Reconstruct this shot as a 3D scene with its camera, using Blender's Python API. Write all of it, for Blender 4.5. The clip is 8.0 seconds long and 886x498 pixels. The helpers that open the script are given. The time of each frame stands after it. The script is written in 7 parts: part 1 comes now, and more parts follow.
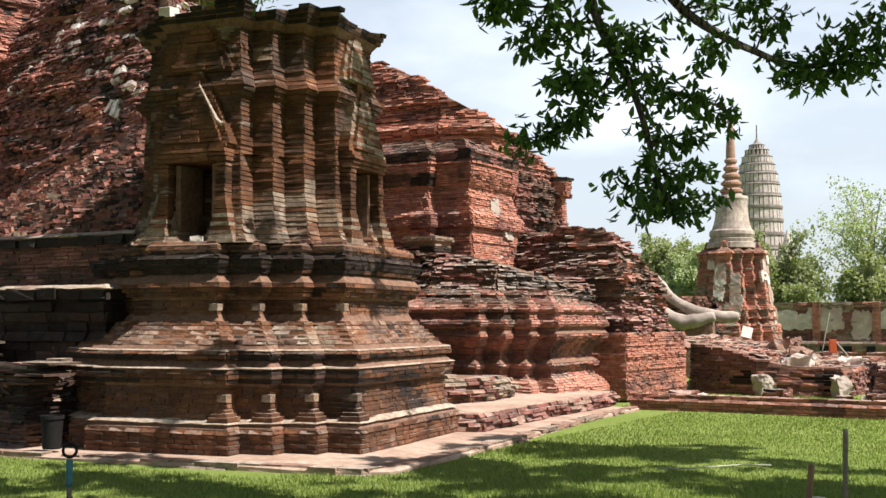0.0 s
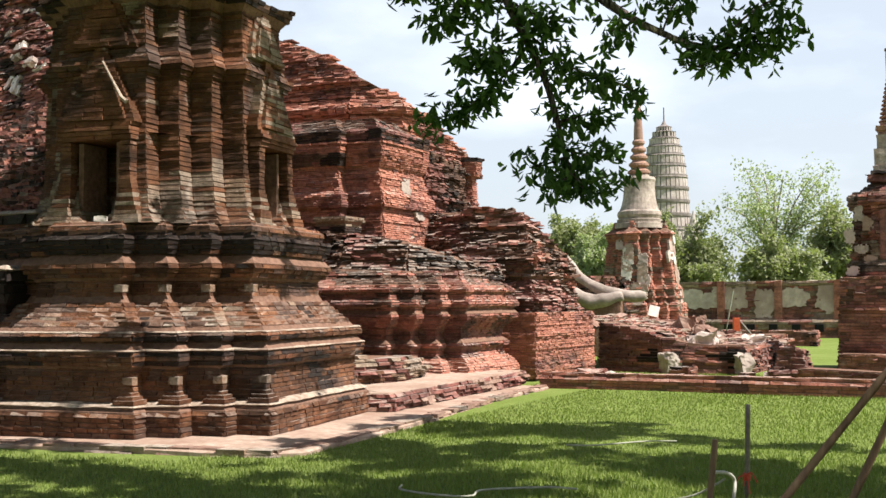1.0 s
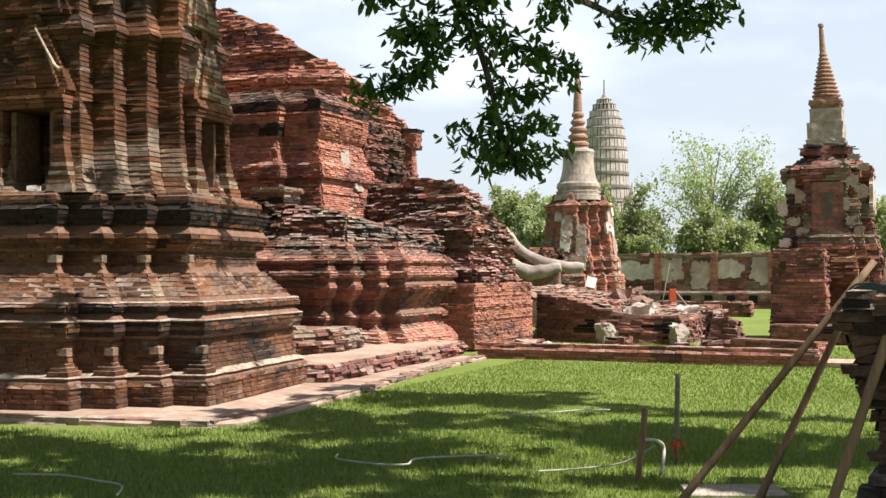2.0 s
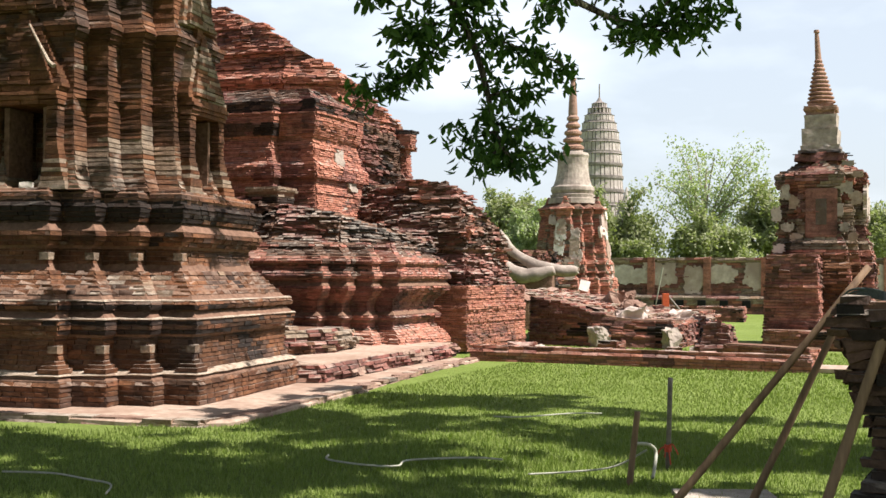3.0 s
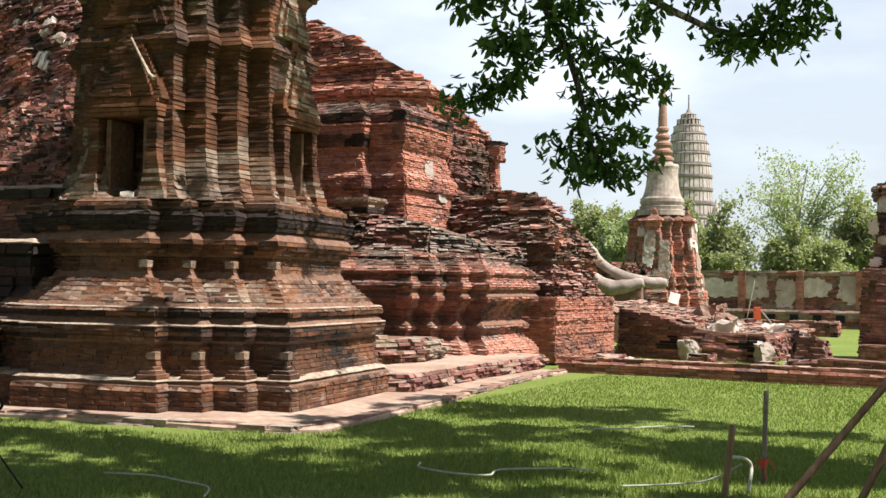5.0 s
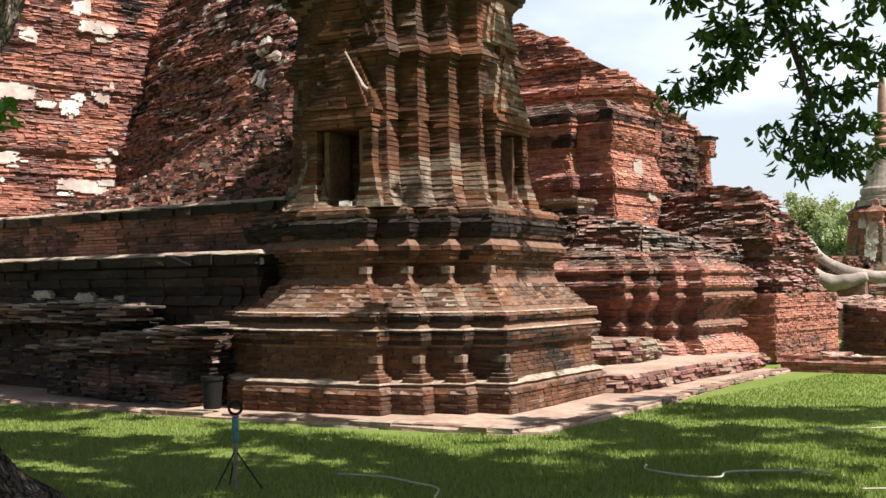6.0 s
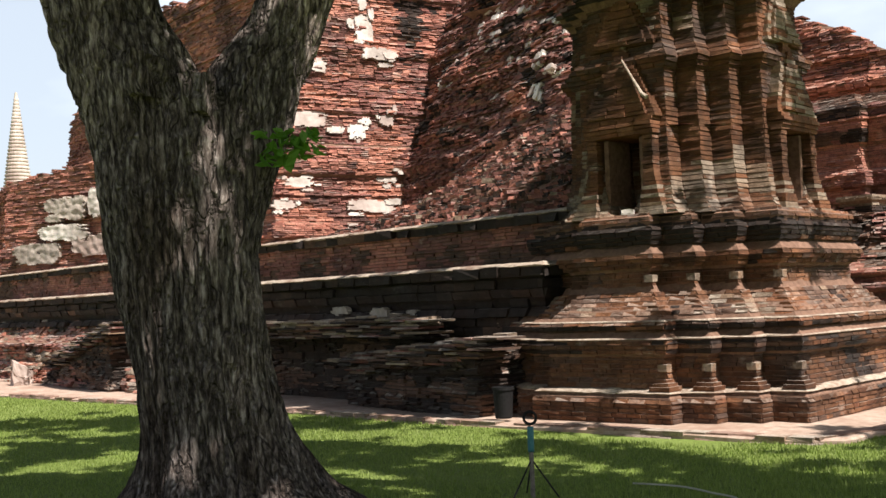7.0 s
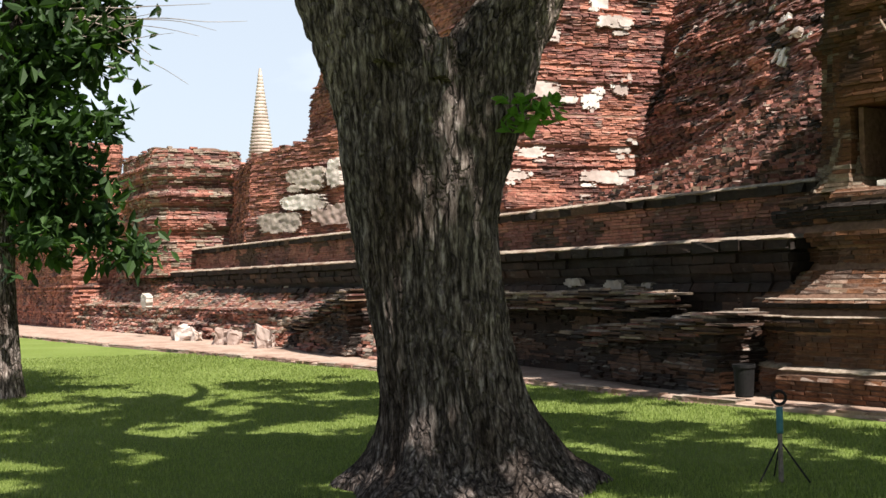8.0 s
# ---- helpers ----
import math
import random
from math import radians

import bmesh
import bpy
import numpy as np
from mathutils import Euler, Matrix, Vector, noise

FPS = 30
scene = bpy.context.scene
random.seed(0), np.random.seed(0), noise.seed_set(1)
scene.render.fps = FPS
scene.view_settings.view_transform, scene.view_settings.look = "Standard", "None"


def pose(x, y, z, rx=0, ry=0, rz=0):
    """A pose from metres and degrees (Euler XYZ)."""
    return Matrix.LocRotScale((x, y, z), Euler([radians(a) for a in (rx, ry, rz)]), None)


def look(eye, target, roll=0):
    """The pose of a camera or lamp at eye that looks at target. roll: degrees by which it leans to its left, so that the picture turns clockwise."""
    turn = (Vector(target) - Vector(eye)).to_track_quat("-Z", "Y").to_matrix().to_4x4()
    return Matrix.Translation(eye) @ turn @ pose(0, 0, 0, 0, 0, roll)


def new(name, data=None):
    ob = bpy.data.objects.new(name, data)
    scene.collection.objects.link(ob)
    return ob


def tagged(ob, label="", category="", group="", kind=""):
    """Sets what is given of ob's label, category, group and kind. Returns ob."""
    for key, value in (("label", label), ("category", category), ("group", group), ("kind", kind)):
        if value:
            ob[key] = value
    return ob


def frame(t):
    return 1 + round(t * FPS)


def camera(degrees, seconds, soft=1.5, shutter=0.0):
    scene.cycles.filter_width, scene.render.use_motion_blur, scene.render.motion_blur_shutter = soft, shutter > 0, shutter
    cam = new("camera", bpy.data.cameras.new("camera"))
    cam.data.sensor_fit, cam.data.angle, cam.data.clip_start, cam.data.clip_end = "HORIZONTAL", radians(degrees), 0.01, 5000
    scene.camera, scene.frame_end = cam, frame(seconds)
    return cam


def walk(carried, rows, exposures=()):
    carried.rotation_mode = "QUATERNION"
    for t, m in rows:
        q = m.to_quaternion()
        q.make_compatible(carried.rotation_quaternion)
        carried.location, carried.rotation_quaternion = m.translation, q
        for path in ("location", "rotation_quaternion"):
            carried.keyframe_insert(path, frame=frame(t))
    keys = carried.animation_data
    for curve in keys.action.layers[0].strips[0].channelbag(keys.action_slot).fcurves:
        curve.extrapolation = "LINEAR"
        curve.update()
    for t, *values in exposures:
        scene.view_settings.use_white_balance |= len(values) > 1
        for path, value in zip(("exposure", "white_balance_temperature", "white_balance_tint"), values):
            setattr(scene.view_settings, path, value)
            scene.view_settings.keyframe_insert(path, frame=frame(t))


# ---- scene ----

cam = camera(41.0, 8.0)
# seconds, eye x y z, yaw, pitch, lean to the right
ROWS = [
    (0, 0.000, 0.001, 1.607, 30.00, 3.50, 0.03),
    (0.5, 0.019, 0.001, 1.599, 27.80, 3.05, 0.09),
    (1, -0.001, 0.036, 1.598, 25.72, 2.56, 0.34),
    (1.5, 0.033, 0.016, 1.594, 24.26, 1.94, 0.54),
    (2, 0.067, -0.008, 1.596, 22.88, 1.15, 0.27),
    (3.5, 0.044, 0.040, 1.585, 22.67, 1.32, -0.52),
    (4, 0.038, 0.042, 1.586, 22.96, 1.33, -0.61),
    (4.2, 0.038, 0.031, 1.579, 23.33, 1.38, -0.64),
    (5.3, -0.013, -0.075, 1.572, 28.86, 1.83, -0.85),
    (5.5, -0.040, -0.098, 1.572, 30.62, 1.82, -0.72),
    (6, -0.081, -0.092, 1.565, 36.62, 1.85, 0.57),
    (6.5, -0.096, -0.131, 1.586, 42.77, 2.25, 1.99),
    (7, -0.074, -0.210, 1.584, 49.98, 2.58, 2.18),
    (7.5, -0.356, -0.110, 1.555, 55.63, 2.40, 1.42),
    (8, -0.308, -0.164, 1.562, 60.99, 1.58, 1.10),
]
walk(cam, [(t, pose(x, y, z, 90 + pitch, 0, yaw) @ pose(0, 0, 0, 0, 0, -lean)) for t, x, y, z, yaw, pitch, lean in ROWS])

# ---- light ----
TO_SUN = Vector((0.53, 0.035, 0.85)).normalized()
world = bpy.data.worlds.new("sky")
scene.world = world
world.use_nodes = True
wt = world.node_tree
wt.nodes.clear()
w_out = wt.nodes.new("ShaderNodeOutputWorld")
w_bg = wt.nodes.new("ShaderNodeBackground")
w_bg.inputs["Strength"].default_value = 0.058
w_sky = wt.nodes.new("ShaderNodeTexSky")
w_sky.sky_type = "NISHITA"
w_sky.sun_disc = False
w_sky.sun_elevation = math.asin(TO_SUN.z)
w_sky.sun_rotation = math.atan2(TO_SUN.x, TO_SUN.y)
w_sky.air_density, w_sky.dust_density, w_sky.ozone_density = 1.0, 2.5, 1.2
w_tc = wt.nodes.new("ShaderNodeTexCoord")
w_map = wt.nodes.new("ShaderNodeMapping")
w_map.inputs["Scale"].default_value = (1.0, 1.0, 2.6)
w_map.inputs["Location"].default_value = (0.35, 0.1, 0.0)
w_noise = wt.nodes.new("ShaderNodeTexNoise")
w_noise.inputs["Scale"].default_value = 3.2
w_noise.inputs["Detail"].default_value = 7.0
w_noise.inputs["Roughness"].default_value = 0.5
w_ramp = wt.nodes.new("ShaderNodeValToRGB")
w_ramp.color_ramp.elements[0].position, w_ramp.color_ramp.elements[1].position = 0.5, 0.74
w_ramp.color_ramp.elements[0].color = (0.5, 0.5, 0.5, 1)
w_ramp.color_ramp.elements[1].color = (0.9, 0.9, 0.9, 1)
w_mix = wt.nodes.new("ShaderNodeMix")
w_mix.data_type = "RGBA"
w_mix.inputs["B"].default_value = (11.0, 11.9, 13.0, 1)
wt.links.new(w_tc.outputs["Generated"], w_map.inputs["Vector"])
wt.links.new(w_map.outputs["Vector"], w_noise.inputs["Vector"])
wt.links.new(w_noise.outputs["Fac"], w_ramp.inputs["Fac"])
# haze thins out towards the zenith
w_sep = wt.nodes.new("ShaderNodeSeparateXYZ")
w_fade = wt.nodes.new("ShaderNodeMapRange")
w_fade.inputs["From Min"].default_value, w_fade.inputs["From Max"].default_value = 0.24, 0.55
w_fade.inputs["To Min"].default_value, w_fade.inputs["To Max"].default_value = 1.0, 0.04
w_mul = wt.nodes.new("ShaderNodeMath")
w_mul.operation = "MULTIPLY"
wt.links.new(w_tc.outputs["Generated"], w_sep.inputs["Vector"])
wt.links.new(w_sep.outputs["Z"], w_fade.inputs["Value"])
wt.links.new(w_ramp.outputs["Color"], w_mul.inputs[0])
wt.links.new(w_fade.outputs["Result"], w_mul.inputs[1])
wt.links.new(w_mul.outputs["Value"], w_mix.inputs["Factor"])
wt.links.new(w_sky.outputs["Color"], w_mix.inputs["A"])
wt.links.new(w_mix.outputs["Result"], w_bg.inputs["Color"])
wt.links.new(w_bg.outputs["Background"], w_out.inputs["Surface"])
sun = new("sun", bpy.data.lights.new("sun", "SUN"))
sun.data.energy, sun.data.angle, sun.data.color = 5.0, radians(0.55), (1.0, 0.935, 0.885)
sun.matrix_world = look((0, 0, 60), Vector((0, 0, 60)) - TO_SUN)
scene.view_settings.exposure = 0.96


# ---- materials ----
def mat(name, rough=0.85):
    m = bpy.data.materials.new(name)
    m.use_nodes = True
    m.node_tree.nodes["Principled BSDF"].inputs["Roughness"].default_value = rough
    return m, m.node_tree, m.node_tree.nodes["Principled BSDF"]


def tex_noise(nt, scale, detail=4.0, rough=0.55, stretch=None):
    n = nt.nodes.new("ShaderNodeTexNoise")
    n.inputs["Scale"].default_value, n.inputs["Detail"].default_value, n.inputs["Roughness"].default_value = scale, detail, rough
    geo = nt.nodes.new("ShaderNodeNewGeometry")
    src = geo.outputs["Position"]
    if stretch:
        mp = nt.nodes.new("ShaderNodeMapping")
        mp.inputs["Scale"].default_value = stretch
        nt.links.new(src, mp.inputs["Vector"])
        src = mp.outputs["Vector"]
    nt.links.new(src, n.inputs["Vector"])
    return n.outputs["Fac"]


def ramp(nt, fac, stops):
    r = nt.nodes.new("ShaderNodeValToRGB")
    els = r.color_ramp.elements
    while len(els) < len(stops):
        els.new(0.5)
    for e, (p, c) in zip(els, stops):
        e.position = p
        e.color = (*c, 1) if len(c) == 3 else c
    nt.links.new(fac, r.inputs["Fac"])
    return r.outputs["Color"]


def blend(nt, a, b, fac, mode="MIX"):
    m = nt.nodes.new("ShaderNodeMix")
    m.data_type, m.blend_type = "RGBA", mode
    for sock, val in (("A", a), ("B", b), ("Factor", fac)):
        if isinstance(val, (int, float)):
            m.inputs[sock].default_value = val
        elif isinstance(val, tuple):
            m.inputs[sock].default_value = (*val, 1)
        else:
            nt.links.new(val, m.inputs[sock])
    return m.outputs["Result"]


def bumped(nt, bsdf, fac, strength, dist):
    b = nt.nodes.new("ShaderNodeBump")
    b.inputs["Strength"].default_value, b.inputs["Distance"].default_value = strength, dist
    nt.links.new(fac, b.inputs["Height"])
    nt.links.new(b.outputs["Normal"], bsdf.inputs["Normal"])


def each_piece(nt):
    """A number between 0 and 1 for every loose piece."""
    g = nt.nodes.new("ShaderNodeNewGeometry")
    o = nt.nodes.new("ShaderNodeObjectInfo")
    a = nt.nodes.new("ShaderNodeMath")
    a.operation = "ADD"
    f = nt.nodes.new("ShaderNodeMath")
    f.operation = "FRACT"
    nt.links.new(g.outputs["Random Per Island"], a.inputs[0])
    nt.links.new(o.outputs["Random"], a.inputs[1])
    nt.links.new(a.outputs[0], f.inputs[0])
    return f.outputs[0]


def brick_mat(name, tones, soot=0.5, pale=0.3, soot_col=(0.035, 0.03, 0.027), pale_col=(0.46, 0.40, 0.335), dust_and_light=0.65):
    m, nt, b = mat(name, 0.9)
    n = len(tones) - 1
    base = ramp(nt, each_piece(nt), [(i / n, c) for i, c in enumerate(tones)])
    grain = tex_noise(nt, 38.0, 5.0, 0.65)
    base = blend(nt, base, ramp(nt, grain, [(0.3, (0.62, 0.6, 0.58)), (0.7, (1.2, 1.2, 1.2))]), 0.8, "MULTIPLY")
    stain = tex_noise(nt, 0.9, 6.0, 0.68, (1.0, 1.0, 1.6))
    base = blend(nt, base, soot_col, ramp(nt, stain, [(0.62 - 0.3 * soot, (0, 0, 0)), (0.80 - 0.22 * soot, (0.85, 0.85, 0.85))]))
    streak = tex_noise(nt, 3.4, 6.0, 0.7, (1.0, 1.0, 0.22))
    base = blend(nt, base, tuple(c * 1.6 for c in soot_col), ramp(nt, streak, [(0.54, (0, 0, 0)), (0.72, (0.62 * soot + 0.2,) * 3)]))
    blotch = tex_noise(nt, 9.0, 5.0, 0.7)
    base = blend(nt, base, ramp(nt, blotch, [(0.32, (0.5, 0.48, 0.46)), (0.5, (0.95, 0.95, 0.95)), (0.72, (1.25, 1.22, 1.18))]), 0.75, "MULTIPLY")
    bleach = tex_noise(nt, 2.3, 6.0, 0.7, (1.0, 1.0, 2.2))
    base = blend(nt, base, pale_col, ramp(nt, bleach, [(0.66 - 0.16 * pale, (0, 0, 0)), (0.86 - 0.16 * pale, (0.75, 0.75, 0.75))]))
    # tone changes from course to course; upward faces coloured paler for dust and sunlight
    course = tex_noise(nt, 1.6, 4.0, 0.7, (0.55, 0.55, 11.0))
    base = blend(nt, base, ramp(nt, course, [(0.34, (0.6, 0.57, 0.55)), (0.5, (1.0, 1.0, 1.0)), (0.68, (1.35, 1.34, 1.32))]), 0.5, "MULTIPLY")
    geo = nt.nodes.new("ShaderNodeNewGeometry")
    sep = nt.nodes.new("ShaderNodeSeparateXYZ")
    nt.links.new(geo.outputs["True Normal"], sep.inputs["Vector"])
    up = ramp(nt, sep.outputs["Z"], [(0.55, (0, 0, 0)), (0.85, (dust_and_light, dust_and_light, dust_and_light))])
    patchy = ramp(nt, blotch, [(0.36, (0.2, 0.2, 0.2)), (0.6, (1, 1, 1))])
    base = blend(nt, base, pale_col, blend(nt, up, patchy, 1.0, "MULTIPLY"))
    nt.links.new(base, b.inputs["Base Color"])
    bumped(nt, b, blend(nt, grain, blotch, 0.45), 0.9, 0.03)
    b.inputs["Specular IOR Level"].default_value = 0.15
    return m


def rough_mat(name, dark, light, scale, bump=0.02, rough=0.9, patch=None, stretch=None):
    m, nt, b = mat(name, rough)
    fine = tex_noise(nt, scale, 6.0, 0.65, stretch)
    base = ramp(nt, fine, [(0.3, dark), (0.7, light)])
    if patch:
        wide = tex_noise(nt, scale * 0.12, 5.0, 0.6)
        base = blend(nt, base, patch, ramp(nt, wide, [(0.45, (0, 0, 0)), (0.65, (0.8, 0.8, 0.8))]))
    nt.links.new(base, b.inputs["Base Color"])
    bumped(nt, b, fine, 0.8, bump)
    b.inputs["Specular IOR Level"].default_value = 0.2
    return m


M_RED = brick_mat("red_brick", [(0.375, 0.151, 0.108), (0.431, 0.183, 0.133), (0.327, 0.129, 0.096), (0.469, 0.221, 0.158), (0.383, 0.168, 0.124)], 0.5, 0.35)
M_SALMON = brick_mat("orange_red_brick", [(0.420, 0.175, 0.116), (0.468, 0.204, 0.141), (0.381, 0.154, 0.107), (0.492, 0.233, 0.164)], 0.12, 0.55)
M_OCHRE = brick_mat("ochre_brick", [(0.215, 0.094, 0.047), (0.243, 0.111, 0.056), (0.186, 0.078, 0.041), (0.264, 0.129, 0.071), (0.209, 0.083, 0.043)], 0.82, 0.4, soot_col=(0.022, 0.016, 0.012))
M_BLACK = brick_mat("black_weathered_brick", [(0.029, 0.020, 0.017), (0.043, 0.026, 0.020), (0.024, 0.017, 0.015), (0.059, 0.036, 0.027)], 0.7, 0.25, pale_col=(0.30, 0.27, 0.23), dust_and_light=0.7)
M_DARKRED = brick_mat("dark_eroded_brick", [(0.239, 0.096, 0.078), (0.289, 0.122, 0.097), (0.192, 0.085, 0.071), (0.324, 0.155, 0.122), (0.230, 0.115, 0.103)], 0.58, 0.35)
M_BROWN = brick_mat("dark_brown_brick", [(0.115, 0.065, 0.046), (0.140, 0.080, 0.056), (0.092, 0.054, 0.039), (0.157, 0.095, 0.068)], 0.55, 0.3)
M_GREY = brick_mat("grey_lichen_brick", [(0.272, 0.212, 0.157), (0.314, 0.247, 0.185), (0.237, 0.177, 0.129), (0.286, 0.188, 0.125)], 0.45, 0.5)
# Crumbled edges; their pale colour also stands for sun caught on ledges
M_EDGE = rough_mat("crumbled_edge_paled_as_lit", (0.20, 0.145, 0.105), (0.50, 0.42, 0.33), 16.0, 0.02, 0.92, (0.17, 0.10, 0.07))
M_MORTAR = rough_mat("old_mortar", (0.11, 0.062, 0.042), (0.25, 0.145, 0.098), 14.0, 0.03)
M_PLASTER = rough_mat("weathered_plaster", (0.46, 0.41, 0.355), (0.82, 0.76, 0.68), 5.0, 0.02, 0.85, (0.30, 0.24, 0.20))
M_RUBBLE = rough_mat("dusty_brick_rubble", (0.13, 0.075, 0.055), (0.38, 0.27, 0.21), 7.0, 0.04, 0.92, (0.22, 0.12, 0.085))
M_SPIRE = rough_mat("brown_spire_brick", (0.19, 0.10, 0.07), (0.42, 0.255, 0.185), 9.0, 0.03, 0.92, (0.29, 0.2, 0.155))
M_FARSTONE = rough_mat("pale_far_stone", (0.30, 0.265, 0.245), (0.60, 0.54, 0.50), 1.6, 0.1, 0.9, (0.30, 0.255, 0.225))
# Darker copy of the far stone, painting the shade between the prang's ribs
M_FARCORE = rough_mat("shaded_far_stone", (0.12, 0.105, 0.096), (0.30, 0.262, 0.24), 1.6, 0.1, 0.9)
M_DARKSTONE = rough_mat("dark_grey_stone", (0.07, 0.062, 0.055), (0.22, 0.195, 0.17), 8.0, 0.03, 0.9, (0.12, 0.08, 0.06))
M_GREYSTONE = rough_mat("grey_stucco", (0.25, 0.205, 0.17), (0.55, 0.475, 0.40), 6.0, 0.02, 0.88, (0.18, 0.145, 0.12))
M_STUCCO = rough_mat("pinkish_grey_stucco", (0.37, 0.30, 0.26), (0.66, 0.56, 0.49), 3.0, 0.02, 0.88, (0.27, 0.19, 0.155))
M_PAVE = rough_mat("pale_sandy_paving", (0.27, 0.185, 0.135), (0.46, 0.36, 0.285), 9.0, 0.012, 0.92, (0.25, 0.155, 0.11))
M_WOOD = rough_mat("bamboo_pole_wood", (0.13, 0.08, 0.05), (0.30, 0.195, 0.115), 20.0, 0.004, 0.7, None, (1, 1, 0.1))
M_DARK = rough_mat("black_plastic", (0.006, 0.006, 0.006), (0.014, 0.013, 0.013), 30.0, 0.002, 0.75)
M_TEAL = rough_mat("teal_painted_metal", (0.030, 0.121, 0.143), (0.072, 0.198, 0.220), 25.0, 0.002, 0.5)
M_STEEL = rough_mat("brown_grey_steel", (0.10, 0.085, 0.072), (0.21, 0.18, 0.15), 25.0, 0.002, 0.5)
M_HOSE = rough_mat("pale_rubber_hose", (0.28, 0.28, 0.22), (0.44, 0.43, 0.35), 20.0, 0.001, 0.5)
M_ORANGE = rough_mat("orange_red_paint", (0.45, 0.07, 0.03), (0.58, 0.12, 0.05), 10.0, 0.002, 0.5)
M_CORD = rough_mat("red_cord", (0.45, 0.06, 0.04), (0.55, 0.10, 0.06), 30.0, 0.001, 0.8)
M_ROPE = rough_mat("grey_green_rope", (0.05, 0.065, 0.06), (0.12, 0.145, 0.135), 60.0, 0.004, 0.9)


def leaf_mat(name, lo, hi, clear=0.35):
    m, nt, b = mat(name, 0.55)
    col = ramp(nt, each_piece(nt), [(0.0, lo), (0.6, tuple((p + q) / 2 for p, q in zip(lo, hi))), (1.0, hi)])
    nt.links.new(col, b.inputs["Base Color"])
    t = nt.nodes.new("ShaderNodeBsdfTranslucent")
    nt.links.new(blend(nt, col, (1.0, 1.25, 0.45), 1.0, "MULTIPLY"), t.inputs["Color"])
    mx = nt.nodes.new("ShaderNodeMixShader")
    mx.inputs["Fac"].default_value = clear
    nt.links.new(b.outputs["BSDF"], mx.inputs[1])
    nt.links.new(t.outputs["BSDF"], mx.inputs[2])
    nt.links.new(mx.outputs["Shader"], nt.nodes["Material Output"].inputs["Surface"])
    b.inputs["Specular IOR Level"].default_value = 0.3
    return m


M_LEAF = leaf_mat("green_leaf", (0.03, 0.07, 0.016), (0.11, 0.20, 0.04), 0.4)
# Darker leaf copy, for a crown seen from its shade side
M_LEAF_SHADED = leaf_mat("shaded_green_leaf", (0.018, 0.042, 0.012), (0.06, 0.115, 0.028))
M_LEAF_NEW = leaf_mat("young_green_leaf", (0.10, 0.22, 0.03), (0.18, 0.33, 0.05), 0.45)
# Both far leaf colours are lightened to stand in for distance haze
M_FARLEAF = leaf_mat("pale_hazed_far_leaf", (0.27, 0.31, 0.17), (0.46, 0.49, 0.32), 0.4)
M_FARLEAF2 = leaf_mat("hazed_green_far_leaf", (0.22, 0.235, 0.12), (0.38, 0.395, 0.23), 0.4)
M_GRASS = leaf_mat("lawn_grass", (0.145, 0.195, 0.04), (0.265, 0.31, 0.095), 0.35)


def bark_material():
    m, nt, b = mat("dark_ridged_bark", 0.95)
    ridge = tex_noise(nt, 30.0, 9.0, 0.7, (1.0, 1.0, 0.22))
    wide = tex_noise(nt, 3.0, 6.0, 0.7, (1.0, 1.0, 0.4))
    # cracks between long upright plates
    geo = nt.nodes.new("ShaderNodeNewGeometry")
    mp = nt.nodes.new("ShaderNodeMapping")
    mp.inputs["Scale"].default_value = (1.0, 1.0, 0.07)
    warp = nt.nodes.new("ShaderNodeVectorMath")
    warp.operation = "ADD"
    shift = nt.nodes.new("ShaderNodeTexNoise")
    shift.inputs["Scale"].default_value = 9.0
    amount = nt.nodes.new("ShaderNodeVectorMath")
    amount.operation = "SCALE"
    amount.inputs["Scale"].default_value = 0.07
    vor = nt.nodes.new("ShaderNodeTexVoronoi")
    vor.feature = "DISTANCE_TO_EDGE"
    vor.inputs["Scale"].default_value = 15.0
    nt.links.new(geo.outputs["Position"], mp.inputs["Vector"])
    nt.links.new(geo.outputs["Position"], shift.inputs["Vector"])
    nt.links.new(shift.outputs["Color"], amount.inputs[0])
    nt.links.new(mp.outputs["Vector"], warp.inputs[0])
    nt.links.new(amount.outputs["Vector"], warp.inputs[1])
    nt.links.new(warp.outputs["Vector"], vor.inputs["Vector"])
    crack = ramp(nt, vor.outputs["Distance"], [(0.01, (0.0, 0.0, 0.0)), (0.14, (1, 1, 1))])
    col = ramp(nt, ridge, [(0.34, (0.024, 0.019, 0.016)), (0.45, (0.075, 0.061, 0.053)), (0.54, (0.16, 0.135, 0.12)), (0.66, (0.34, 0.305, 0.28))])
    col = blend(nt, col, (0.13, 0.118, 0.106), ramp(nt, wide, [(0.56, (0, 0, 0)), (0.74, (0.55, 0.55, 0.55))]))
    col = blend(nt, col, blend(nt, (0.3, 0.27, 0.25), (1.0, 0.95, 0.92), crack), 0.6, "MULTIPLY")
    ridge = blend(nt, ridge, crack, 0.6)
    big = tex_noise(nt, 1.3, 5.0, 0.65, (1.0, 1.0, 0.5))
    col = blend(nt, col, ramp(nt, big, [(0.36, (0.55, 0.48, 0.43)), (0.52, (1.0, 1.0, 1.0)), (0.66, (2.1, 2.05, 2.0))]), 0.9, "MULTIPLY")
    nt.links.new(col, b.inputs["Base Color"])
    bumped(nt, b, ridge, 1.0, 0.06)
    b.inputs["Specular IOR Level"].default_value = 0.1
    return m


M_BARK = bark_material()


